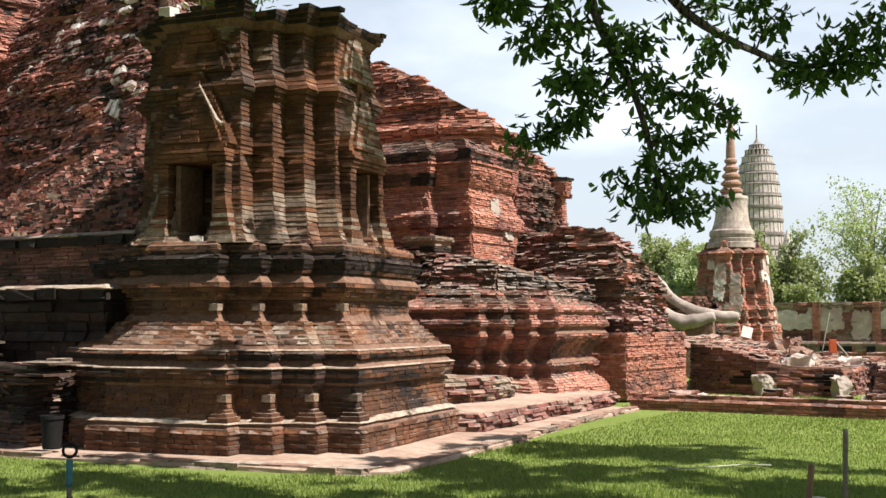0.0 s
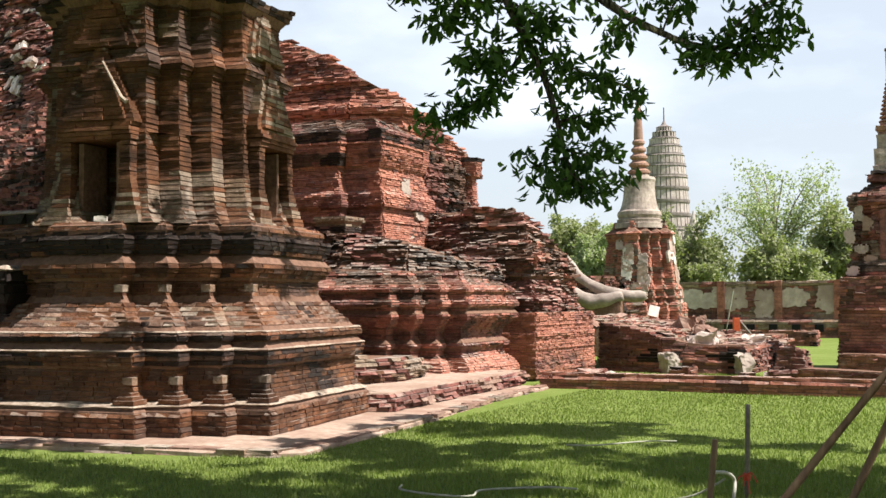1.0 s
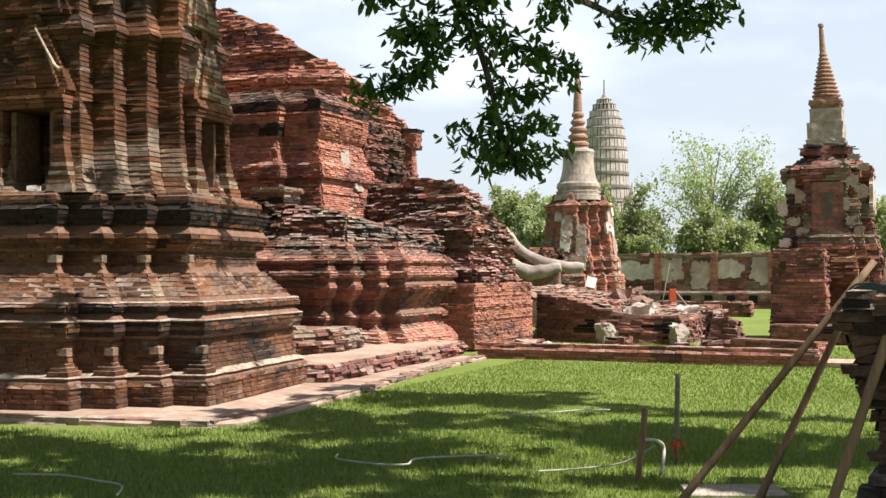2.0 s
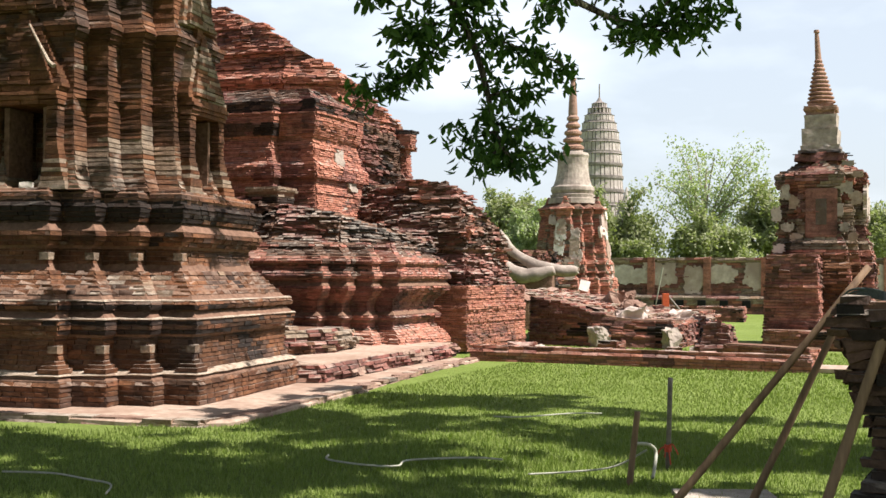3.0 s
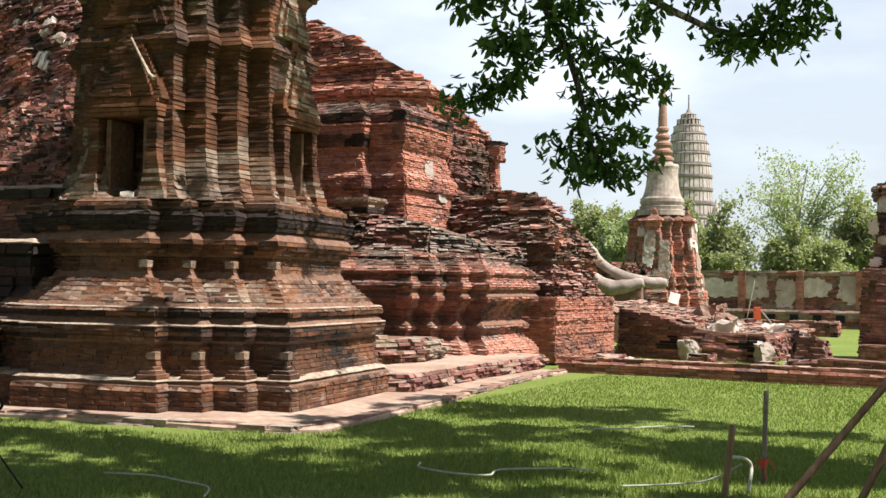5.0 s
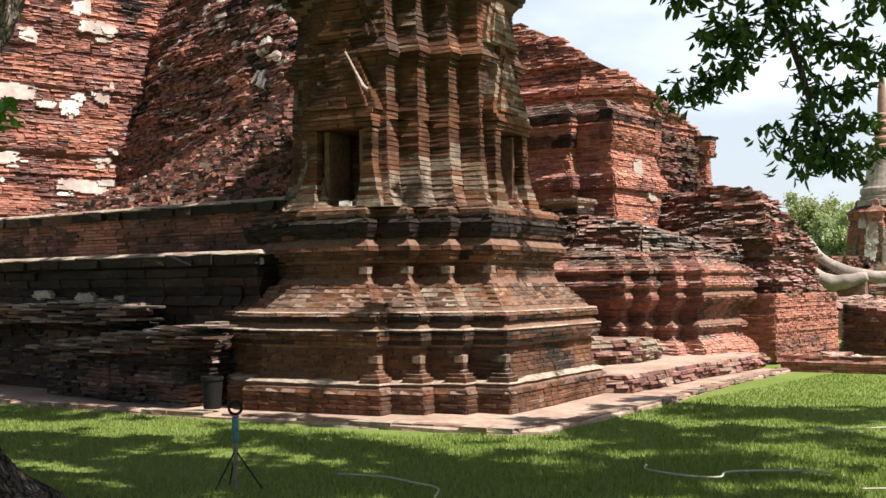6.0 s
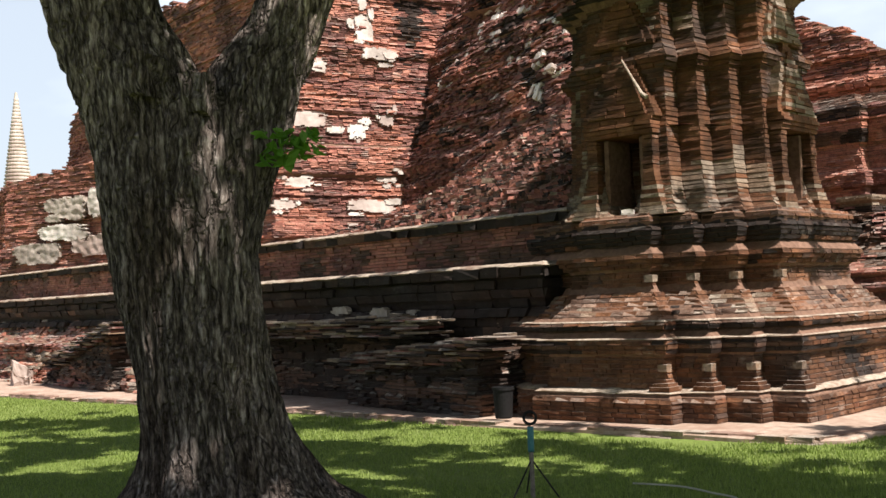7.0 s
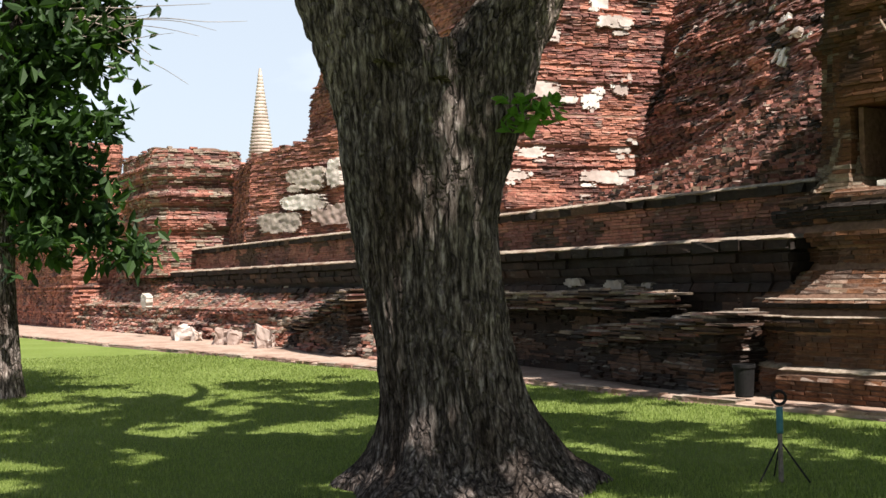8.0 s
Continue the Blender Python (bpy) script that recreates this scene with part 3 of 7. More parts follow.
def make_shrine():
    base = empty("brick_shrine", (SX, SY, 0.0), "ruined ochre brick shrine with stepped corners on a moulded base", "shrine")
    acc = Bricks(21)
    way = {0: (math.cos(STURN), math.sin(STURN)), 1: (-math.sin(STURN), math.cos(STURN))}

    def lay(face, along, out, z, length, height, depth, slot):
        """A brick on the front (0) or the side (1), out from the middle."""
        x, y = (along, -out) if face == 0 else (out, along)
        px, py = at_shrine(x, y)
        acc.add((px, py, z), way[face], length, height, depth, slot)

    foot = [at_shrine(x, y) for x, y in redented(2.36, 1.02, 3, 1.6)]
    prof = table([(0.0, 0.0), (0.36, 0.0), (0.37, -0.05), (0.44, -0.09), (0.47, -0.13), (0.60, -0.17), (0.86, -0.17), (0.87, -0.09), (1.05, -0.05), (1.06, -0.15), (1.16, -0.16), (1.17, -0.09),
                  (1.27, -0.10), (1.28, -0.20), (1.38, -0.24), (1.52, -0.38), (1.62, -0.46), (1.63, -0.54), (1.92, -0.56), (1.94, -0.48), (2.0, -0.44), (2.10, -0.40), (2.11, -0.54), (2.22, -0.50), (2.24, -0.44), (2.42, -0.42), (2.44, -0.52), (2.56, -0.48), (2.6, -0.58)])

    def tone(s, z, r):
        if 2.26 < z < 2.5:
            return 1
        if 2.08 < z < 2.26 or 1.0 < z < 1.06 or 0.86 < z < 0.94 or 1.15 < z < 1.2:
            return 1 if r.random() < 0.55 else 0
        if wave(s * 0.6, z * 0.5, 3, 1.1) > 0.42:
            return 1 if r.random() < 0.5 else 0
        return 4 if r.random() < 0.2 else (3 if 1.3 < z < 1.6 and r.random() < 0.35 else 0)

    brickwork(acc, foot, 0.0, 2.6, lambda s, z: prof(z) + 0.012 * wave(s, z, 2, 1.6), h=0.058, length=0.21, wear=0.003, slot=tone, core=("core", base, M_MORTAR))
    for z, o, drop, inset in ((0.455, -0.02, 0.05, 0.09), (1.065, -0.05, 0.018, 0.03), (1.275, -0.095, 0.018, 0.03)):
        worn_edge(base, foot, z, drop, inset, o, True)
    # rounded feet on the stepped corners, and small studs in paler brick as if sunlit
    for k in range(4):
        e, f = 1.02 + k * 1.34 / 3, 2.36 - k * 0.76 / 3
        for face in (0, 1):
            if face:
                e, f = f, e
            for z, inset, w, hh, sl in ((0.43, 0.04, 0.26, 0.05, 0), (0.48, 0.07, 0.20, 0.045, 0), (0.53, 0.12, 0.13, 0.035, 0), (0.66, 0.10, 0.10, 0.085, 3), (1.74, 0.47, 0.10, 0.085, 3)):
                lay(face, (1 if face == 0 else -1) * (e - 0.5 * w - inset), f - inset, z, w, hh, w + 0.02, sl)
    # upper storey with a niche in the front and in the side
    plan = redented(1.5, 0.62, 3)
    q = 7
    cut = plan[:q] + [(1.5, -0.36), (0.8, -0.36), (0.8, 0.36), (1.5, 0.36)] + plan[q:] + [(-0.36, -1.5), (-0.36, -0.8), (0.36, -0.8), (0.36, -1.5)]
    body = [at_shrine(x, y) for x, y in plan]
    open_body = [at_shrine(x, y) for x, y in cut]
    up = table([(2.58, 0.25), (2.66, 0.18), (2.8, 0.10), (3.0, 0.04), (3.3, 0.0), (4.45, -0.02), (4.5, 0.03), (4.58, 0.07), (4.66, 0.09), (4.68, 0.02), (4.78, -0.03), (5.2, -0.06), (5.42, -0.05), (5.44, 0.03), (5.6, 0.1), (5.8, 0.12)])
    ruin = lambda s: 5.62 + 0.16 * wave(s, 0, 0, 0.8)

    def tone2(s, z, r):
        if z > 5.42:
            return 1 if r.random() < 0.8 else 4
        if 4.46 < z < 4.78:
            return 4 if r.random() < 0.6 else 0
        if z < 3.0:
            return 3 if r.random() < 0.75 else 0
        return 3 if r.random() < 0.12 else (4 if r.random() < 0.2 + 0.6 * max(0, wave(s, z, 5, 0.7)) else 0)

    brickwork(acc, open_body, 2.58, 3.72, lambda s, z: up(z) + 0.015 * wave(s, z, 9, 1.5), h=0.062, length=0.2, wear=0.003, slot=tone2, core=("upper_core", base, M_MORTAR), back=0.9)
    brickwork(acc, body, 3.72, 5.85, lambda s, z: up(z) + 0.015 * wave(s, z, 9, 1.5), top=ruin, rag=0.06, h=0.062, length=0.2, wear=0.003, slot=tone2, core=("top_core", base, M_MORTAR), back=0.9)

    def gable(face, half, z0, height, out, slot):
        z = z0
        while z < z0 + height:
            w = half * (1 - (z - z0) / height) ** 0.85
            if w > 0.05:
                n = max(1, int(2 * w / 0.26))
                for k in range(n):
                    # the side gable's pale bricks stand for sun on that face
                    lay(face, -w + (k + 0.5) * 2 * w / n, out - 0.12 * (z - z0) / height + acc.rng.normal(0, 0.006), z, 2 * w / n - 0.010, 0.047, 0.9, 3 if face == 1 and acc.rng.random() < 0.6 else slot)
            z += 0.054

    for face in (0, 1):
        for side in (-1, 1):
            z = 2.58
            while z < 3.62:
                fl = 0.30 * max(0, 1 - (z - 2.58) / 0.62) ** 1.6
                lay(face, side * (0.42 + fl * 0.3), 1.66 + fl * 0.4 + acc.rng.normal(0, 0.006), z, 0.15 + fl * 0.75, 0.047, 0.62, 3 if z < 2.95 and acc.rng.random() < 0.6 else 0)
                z += 0.054
        z = 3.62
        for k in range(4):
            for c in (-0.39, -0.13, 0.13, 0.39):
                lay(face, c, 1.68 + 0.022 * k if k < 3 else 1.69, z, 0.252, 0.047, 0.95, 0)
            z += 0.054
        gable(face, 0.56, 3.83, 1.02, 1.66, 0)
        gable(face, 0.44, 3.86, 0.84, 1.71, 0)
        gable(face, 0.5, 4.78, 0.86, 1.54, 0)
        gable(face, 0.4, 4.80, 0.7, 1.59, 0)
        # inner frame of the niche
        for sgn in (-1, 1):
            x, y = (sgn * 0.27, -1.3) if face == 0 else (1.3, sgn * 0.27)
            px, py = at_shrine(x, y)
            part("niche_jamb", block((0.07, 0.5, 1.0) if face == 0 else (0.5, 0.07, 1.0), (px, py, 2.6), 8, 0.004), M_MORTAR, base)
    # slanting remnant of the stucco gable
    path = [(*at_shrine(0.08, -1.63), 4.60), (*at_shrine(0.24, -1.67), 4.36), (*at_shrine(0.40, -1.71), 4.12), (*at_shrine(0.48, -1.72), 4.06)]
    vs, fs = tube(path, [0.012, 0.018, 0.022, 0.03], 7, 0.01)
    child("stucco_edge", mesh_of("stucco_edge", vs, fs, M_EDGE), base, "pale stucco remnant of a gable edge")
    part("offering_stone", block((0.16, 0.12, 0.07), (*at_shrine(0.14, -1.72), 2.6), 20, 0, 0.02, 2), M_PLASTER, base, "small white stone in the niche")
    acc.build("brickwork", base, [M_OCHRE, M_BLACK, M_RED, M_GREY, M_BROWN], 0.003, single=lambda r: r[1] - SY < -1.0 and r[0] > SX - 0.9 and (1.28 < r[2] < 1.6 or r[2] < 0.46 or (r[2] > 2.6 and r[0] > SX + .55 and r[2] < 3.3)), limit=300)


make_shrine()


# ---- ruined platforms and walls ----
def ruin_thing(name, at, label, category, **kw):
    return empty(name, at, label, category, **kw)


def plaster_patch(parent, at, w, h, facing, seed, thick=0.06, material=None, slope=0.0):
    """A ragged scab of plaster on a wall, broken off along its courses. facing: degrees of its outward normal about z."""
    rng = random.Random(seed)
    nx, nz = max(6, int(w / 0.032)), max(5, int(h / 0.03))
    nx, nz = min(nx, 44), min(nz, 36)
    m = Matrix.Translation(at) @ Euler((0, -math.atan(slope), radians(facing))).to_matrix().to_4x4()
    keep = set()
    for i in range(nx):
        for j in range(nz):
            u, v = (i + 0.5) / nx * 2 - 1, (j + 0.5) / nz * 2 - 1
            if abs(u) ** 4 + abs(v) ** 4 + 0.75 * noise.noise(Vector((u * 1.6, v * 1.8, seed * 3.7))) + 0.55 * noise.noise(Vector((u * 4, v * 5, seed * 1.9))) + rng.uniform(-0.03, 0.03) < 0.66:
                keep.add((i, j))
    vs, fs, ids = [], [], {}

    def vert(i, j, o):
        if (i, j, o) not in ids:
            ids[(i, j, o)] = len(vs)
            n1 = noise.noise(Vector((i * 0.22, j * 0.22, seed * 2.1)))
            y, z = (i / nx - 0.5) * w, (j / nz - 0.5) * h
            jig = Vector((0, noise.noise(Vector((i * 1.9, j * 1.7, seed))) * w / nx * 0.8, noise.noise(Vector((i * 1.3, j * 2.3, seed + 5.0))) * h / nz * 0.8))
            vs.append(m @ (Vector((thick * (0.8 + 0.2 * n1) if o else -0.06, y, z)) + jig))
        return ids[(i, j, o)]

    for i, j in sorted(keep):
        fs.append((vert(i, j, 1), vert(i + 1, j, 1), vert(i + 1, j + 1, 1), vert(i, j + 1, 1)))
        for (di, dj), (a, b) in (((-1, 0), ((i, j + 1), (i, j))), ((1, 0), ((i + 1, j), (i + 1, j + 1))), ((0, -1), ((i, j), (i + 1, j))), ((0, 1), ((i + 1, j + 1), (i, j + 1)))):
            if (i + di, j + dj) not in keep:
                fs.append((vert(*a, 0), vert(*b, 0), vert(*b, 1), vert(*a, 1)))
    if fs:
        child("plaster_patch", mesh_of("plaster_patch", vs, fs, material or M_PLASTER), parent, "peeling pale plaster remnant")


def mixed(*odds):
    """A choice of material slots by odds, e.g. mixed((0, .8), (1, .2))."""
    def pick(s, z, r):
        u = r.random()
        for sl, p in odds:
            if u < p:
                return sl
            u -= p
        return odds[-1][0]
    return pick


BRICKSET = [M_RED, M_BLACK, M_DARKRED, M_GREY, M_OCHRE, M_SALMON, M_BROWN]


def make_terraces():
    # two long retaining walls, one above the other, each with a coping of larger blocks
    low = ruin_thing("terrace_wall", (-20, 11.1, 0), "long low terrace wall of blackened blocks with a lichen-grey coping", "wall")
    acc = Bricks(31)
    path = [(-46, 11.3), (-11.4, 11.05), (-11.4, 15.0)]
    brickwork(acc, path, 0.05, 1.9, lambda s, z: -0.05 + 0.03 * wave(s, z, 0, 0.9) - (0.1 if int(z / 0.13) == 11 else 0), closed=False, h=0.13, length=0.42, wear=0.02, gone=0.03,
              slot=lambda s, z, r: 1 if r.random() < 0.97 else 6, core=("core", low, M_BLACK), back=1.2, top=lambda s: 1.92)
    acc.build("brickwork", low, BRICKSET, 0.008, single=lambda r: -18 < r[0] < -12 and r[2] > 1.2, limit=90)
    acc = Bricks(33)
    brickwork(acc, path, 1.9, 2.07, lambda s, z: 0.05 + 0.025 * wave(s, z, 6, 0.9), closed=False, h=0.17, length=0.5, depth=1.0, wear=0.02, slot=1)
    acc.build("coping", low, BRICKSET, 0.008, label="coping of worn blocks", single=lambda r: -19 < r[0], limit=40)
    worn_edge(low, path, 2.09, 0.05, 0.09, 0.095)
    for k, (x, z, w, h) in enumerate(((-16.2, 1.5, 0.5, 0.14), (-15.1, 1.45, 0.5, 0.16), (-14.3, 1.38, 0.3, 0.2))):
        plaster_patch(low, (x, 11.08, z), w, h, -90, 70 + k, 0.05, M_GREYSTONE)
    high = ruin_thing("terrace_wall", (-20, 11.8, 0), "upper terrace wall of red brick with a dark weathered coping", "wall")
    acc = Bricks(32)
    path = [(-46, 12.1), (-11.6, 11.75), (-11.6, 15.0)]
    brickwork(acc, path, 1.9, 2.66, lambda s, z: -0.03 + 0.03 * wave(s, z, 4, 0.9), closed=False, h=0.053, length=0.26, wear=0.012,
              slot=lambda s, z, r: 0 if r.random() < 0.55 - 0.5 * wave(s, z, 0, 0.4) else (2 if r.random() < 0.55 else 6), core=("core", high, M_MORTAR), back=3.2)
    acc.build("brickwork", high, BRICKSET, 0.004, single=lambda r: -18 < r[0] < -13.5 and 2.2 < r[2] < 2.66, limit=280)
    acc = Bricks(34)
    brickwork(acc, path, 2.66, 2.83, lambda s, z: 0.05 + 0.03 * wave(s, z, 8, 0.9), closed=False, h=0.165, length=0.42, depth=0.9, wear=0.02, gone=0.02, slot=lambda s, z, r: 1 if r.random() < 0.75 else 6)
    acc.build("coping", high, BRICKSET, 0.008, label="coping of dark worn blocks", single=lambda r: -20 < r[0], limit=40)
    worn_edge(high, path, 2.845, 0.045, 0.08, 0.095)


make_terraces()


def make_slab(x0, x1, y0, y1, za, zb, seed, label, skew=0.0, hollow=0.0):
    """A collapsed chunk of masonry: courses that sag along its length."""
    base = ruin_thing("fallen_masonry", ((x0 + x1) / 2, (y0 + y1) / 2, 0.08), label, "masonry")
    acc = Bricks(seed)
    top = lambda s: za + (zb - za) * min(1, max(0, s / (x1 - x0))) + 0.05 * wave(s, seed, 0, 1.0)
    path = [(x0, y0 + skew), (x0 + (x1 - x0) * 0.5, y0 + 0.12), (x1, y0), (x1 + 0.05, y1)]
    # the body below the top layers is blackened to paint its shade
    brickwork(acc, path, 0.05, max(za, zb), lambda s, z: (-hollow if z < min(za, zb) - 0.25 else 0.0) - 0.12 + 0.13 * wave(s, z * 5, seed, 0.9), closed=False, top=lambda s: top(s) - 0.22, rag=0.03, h=0.05, length=0.3, depth=0.3, wear=0.014, wild=0.012, gone=0.015,
              slot=lambda s, z, r: 1 if r.random() < 0.6 else 6, core=("core", base, M_BLACK), back=y1 - y0)
    acc.build("brickwork", base, BRICKSET, 0.01, single=lambda r: r[2] > min(za, zb) - 0.5, limit=60)
    acc = Bricks(seed + 2)
    for k in range(8):
        drop = 0.03 + 0.035 * k
        x = x0 + 0.1 * k * (1 - min(1, za / 1.3)) + acc.rng.uniform(0, 0.2)
        while x < x1 + 0.05:
            ln = acc.rng.uniform(0.28, 0.6)
            u = (x + ln / 2 - x0) / (x1 - x0)
            y = y0 + (skew * (1 - 2 * u) + 0.24 * u if u < 0.5 else 0.24 * (1 - u)) - 0.05 + 0.10 * wave(x, k * 0.9, seed, 1.4) + acc.rng.normal(0, 0.015)
            if acc.rng.random() > 0.05:
                acc.add((x + ln / 2, y, top(x + ln / 2 - x0) - drop + acc.rng.normal(0, 0.004)), (1, acc.rng.normal(0, 0.03)), ln, 0.031, 0.5, int(acc.rng.choice([6, 3, 2, 1], p=[0.4, 0.25, 0.15, 0.2])))
            x += ln
    acc.build("top_layers", base, BRICKSET, 0.005, label="thin jutting layers of brick under the broken top", single=lambda r: r[2] > 0.5, limit=120)
    # flat lichen-grey bricks on its top
    acc = Bricks(seed + 1)
    nx = int((x1 - x0) / 0.32)
    for i in range(nx):
        for j in range(int((y1 - y0) / 0.2)):
            x, y = x0 + (i + acc.rng.uniform(0, 1)) * 0.32, y0 + 0.2 + j * 0.2
            acc.add((x, y, top(x - x0) - 0.035 + acc.rng.normal(0, 0.015)), (1, acc.rng.normal(0, 0.12)), 0.3, 0.05, 0.18, 3)
    acc.build("top_bricks", base, BRICKSET, 0.005, label="flat lichen-grey bricks on the broken top")


make_slab(-19.4, -13.6, 10.45, 11.1, 1.36, 1.36, 41, "long collapsed slab of dark layered brick against a terrace wall", 0.1, hollow=0.45)
make_slab(-15.4, -11.75, 10.1, 11.0, 0.75, 1.12, 43, "sagging chunk of layered brick beside the shrine", 0.35)

make_slab(-27.0, -22.6, 9.85, 10.6, 0.55, 1.45, 45, "fallen stack of layered brick courses on the pavement", 0.4)


def make_main_mound():
    base = ruin_thing("tower_base_ruin", (-20, 15, 2.8), "huge eroded red brick tower base with pale plaster remnants", "ruin")
    acc = Bricks(51)
    # a front in the shade, a plastered side in the sun, then a deeply eroded part
    path = [(-38.4, 17.5), (-36.9, 14.75), (-23.2, 14.2), (-22.6, 17.6), (-18.5, 16.4), (-14.3, 15.2), (-15.2, 19.5), (-16.0, 25.0)]
    lens = np.cumsum([0] + [math.dist(path[i], path[i + 1]) for i in range(len(path) - 1)])

    def prof(s, z):
        if s < lens[3]:
            step = 0.06 * (math.sin(z * 4.2) > 0.75) + 0.05 * (math.sin(z * 2.6 + 1.0) > 0.6) - 0.08 * (z - 2.8)
            return step + 0.09 * wave(s, z, 0, 0.55) + 0.05 * wave(s, z * 2, 2, 1.5)
        if s < lens[5]:
            return -0.42 * max(0, z - 4.6) + 0.38 * wave(s, z * 1.7, 5, 0.42) + 0.16 * wave(s, z * 4, 6, 1.1) + 0.12 * wave(s * 0.7, z * 5.5, 9, 1.0)
        return -0.5 * max(0, z - 4.2) + 0.2 * wave(s, z * 2, 5, 0.5)

    top = lambda s: float(np.interp(s, [0, lens[1], lens[1] + 0.7, lens[1] + 1.6, lens[2], lens[6], lens[7]], [6.0, 7.2, 8.6, 9.4, 10.4, 7.6, 6.0])) + 0.3 * wave(s, 0, 2, 0.7)
    tone = lambda s, z, r: (5 if r.random() < 0.42 + 0.7 * wave(s, z * 2, 3, 0.5) - 0.1 * (z > 6.2) else (2 if r.random() < 0.6 else 0)) if s < lens[3] else (2 if r.random() < 0.62 else (0 if r.random() < 0.5 else 1))
    brickwork(acc, path[:3] + [(-22.1, 20.4)], 2.8, 10.2, lambda s, z: prof(min(s, lens[3] - 0.01), z), closed=False, top=lambda s: max(top(s), 9.6) if s > lens[2] + 1 else top(s), rag=0.15, h=0.05, length=0.25, depth=0.22, wear=0.012, gone=0.01, slot=tone, core=("core", base, M_MORTAR), back=4.0)
    brickwork(acc, [(-26.0, 18.58)] + path[4:], 2.8, 10.6, lambda s, z: prof(max(s - 3.54, 0) + lens[3] + 0.001, z), closed=False, top=lambda s: top(max(s - 3.54, 0) + lens[3]) + 0.8, rag=0.15, h=0.055, length=0.25, depth=0.22, wear=0.02, wild=0.03, gone=0.02, slot=lambda s, z, r: tone(max(s - 3.54, 0) + lens[3] + 0.001, z, r), core=("flank_core", base, M_MORTAR), back=4.0)
    acc.build("brickwork", base, BRICKSET, 0.01, single=lambda r: -23.6 < r[0] < -22.3 and 3.2 < r[2] < 4.4, limit=260)
    bits = random.Random(52)
    spots = [(15.3, 6.05, 1.0, 0.5), (16.5, 5.75, 0.5, 0.42), (17.3, 6.1, 0.4, 0.45), (14.9, 4.5, 0.8, 0.26), (17.2, 4.63, 0.6, 0.26), (16.7, 3.95, 1.3, 0.36), (14.5, 3.96, 0.6, 0.25), (16.9, 8.3, 0.5, 0.9), (17.2, 7.7, 0.9, 0.4), (15.6, 7.3, 0.5, 0.3), (16.2, 3.4, 0.4, 0.3)]
    for k, (y, z, w, h) in enumerate(spots):
        for q in range(5):
            dy, dz = (0.0, 0.0) if q == 0 else (bits.uniform(-0.75, 0.75), bits.uniform(-0.8, 0.8))
            kw, kh = (1.0, 0.85) if q == 0 else (bits.uniform(0.2, 0.5), bits.uniform(0.2, 0.5))
            yy, zz = min(17.5, max(14.3, y + dy * w)), z + dz * h
            out = prof(lens[2] + yy - 14.2, zz)
            plaster_patch(base, (-23.2 + (yy - 14.2) * 0.176 + out, yy, zz), w * kw, h * kh, -10, 100 + 5 * k + q, 0.05, M_PLASTER if bits.random() < 0.65 else M_STUCCO, 0.08)
    spots = [(-18.6, 6.9, 0.4, 0.4), (-18.2, 8.2, 0.8, 0.35), (-16.9, 6.25, 0.45, 0.8), (-16.5, 7.2, 0.5, 0.4), (-16.1, 6.0, 0.5, 0.25), (-17.6, 7.2, 0.4, 0.25), (-16.8, 7.6, 0.35, 0.3), (-19.0, 6.1, 0.5, 0.22), (-18.0, 5.7, 0.4, 0.16), (-17.2, 8.5, 0.8, 0.3), (-20.6, 8.0, 0.7, 0.5), (-20.0, 7.4, 0.5, 0.25), (-21.4, 7.0, 0.4, 0.4)]
    for k, (x, z, w, h) in enumerate(spots):
        for q in range(8):
            dx, dz = bits.uniform(-0.9, 0.9), bits.uniform(-1.0, 1.0)
            xx, zz = x + dx * w, z + dz * h
            out = prof(lens[3] + 0.001 + (xx + 22.6) * 1.041, zz)
            plaster_patch(base, (xx - 0.278 * out, 17.6 - 0.289 * (xx + 22.6) - 0.96 * out + 0.03, zz), w * bits.uniform(0.25, 0.6), h * bits.uniform(0.2, 0.5), -106, 260 + 8 * k + q, 0.06, M_PLASTER if bits.random() < 0.55 else M_STUCCO, 0.42 if zz > 4.6 else 0.0)


make_main_mound()


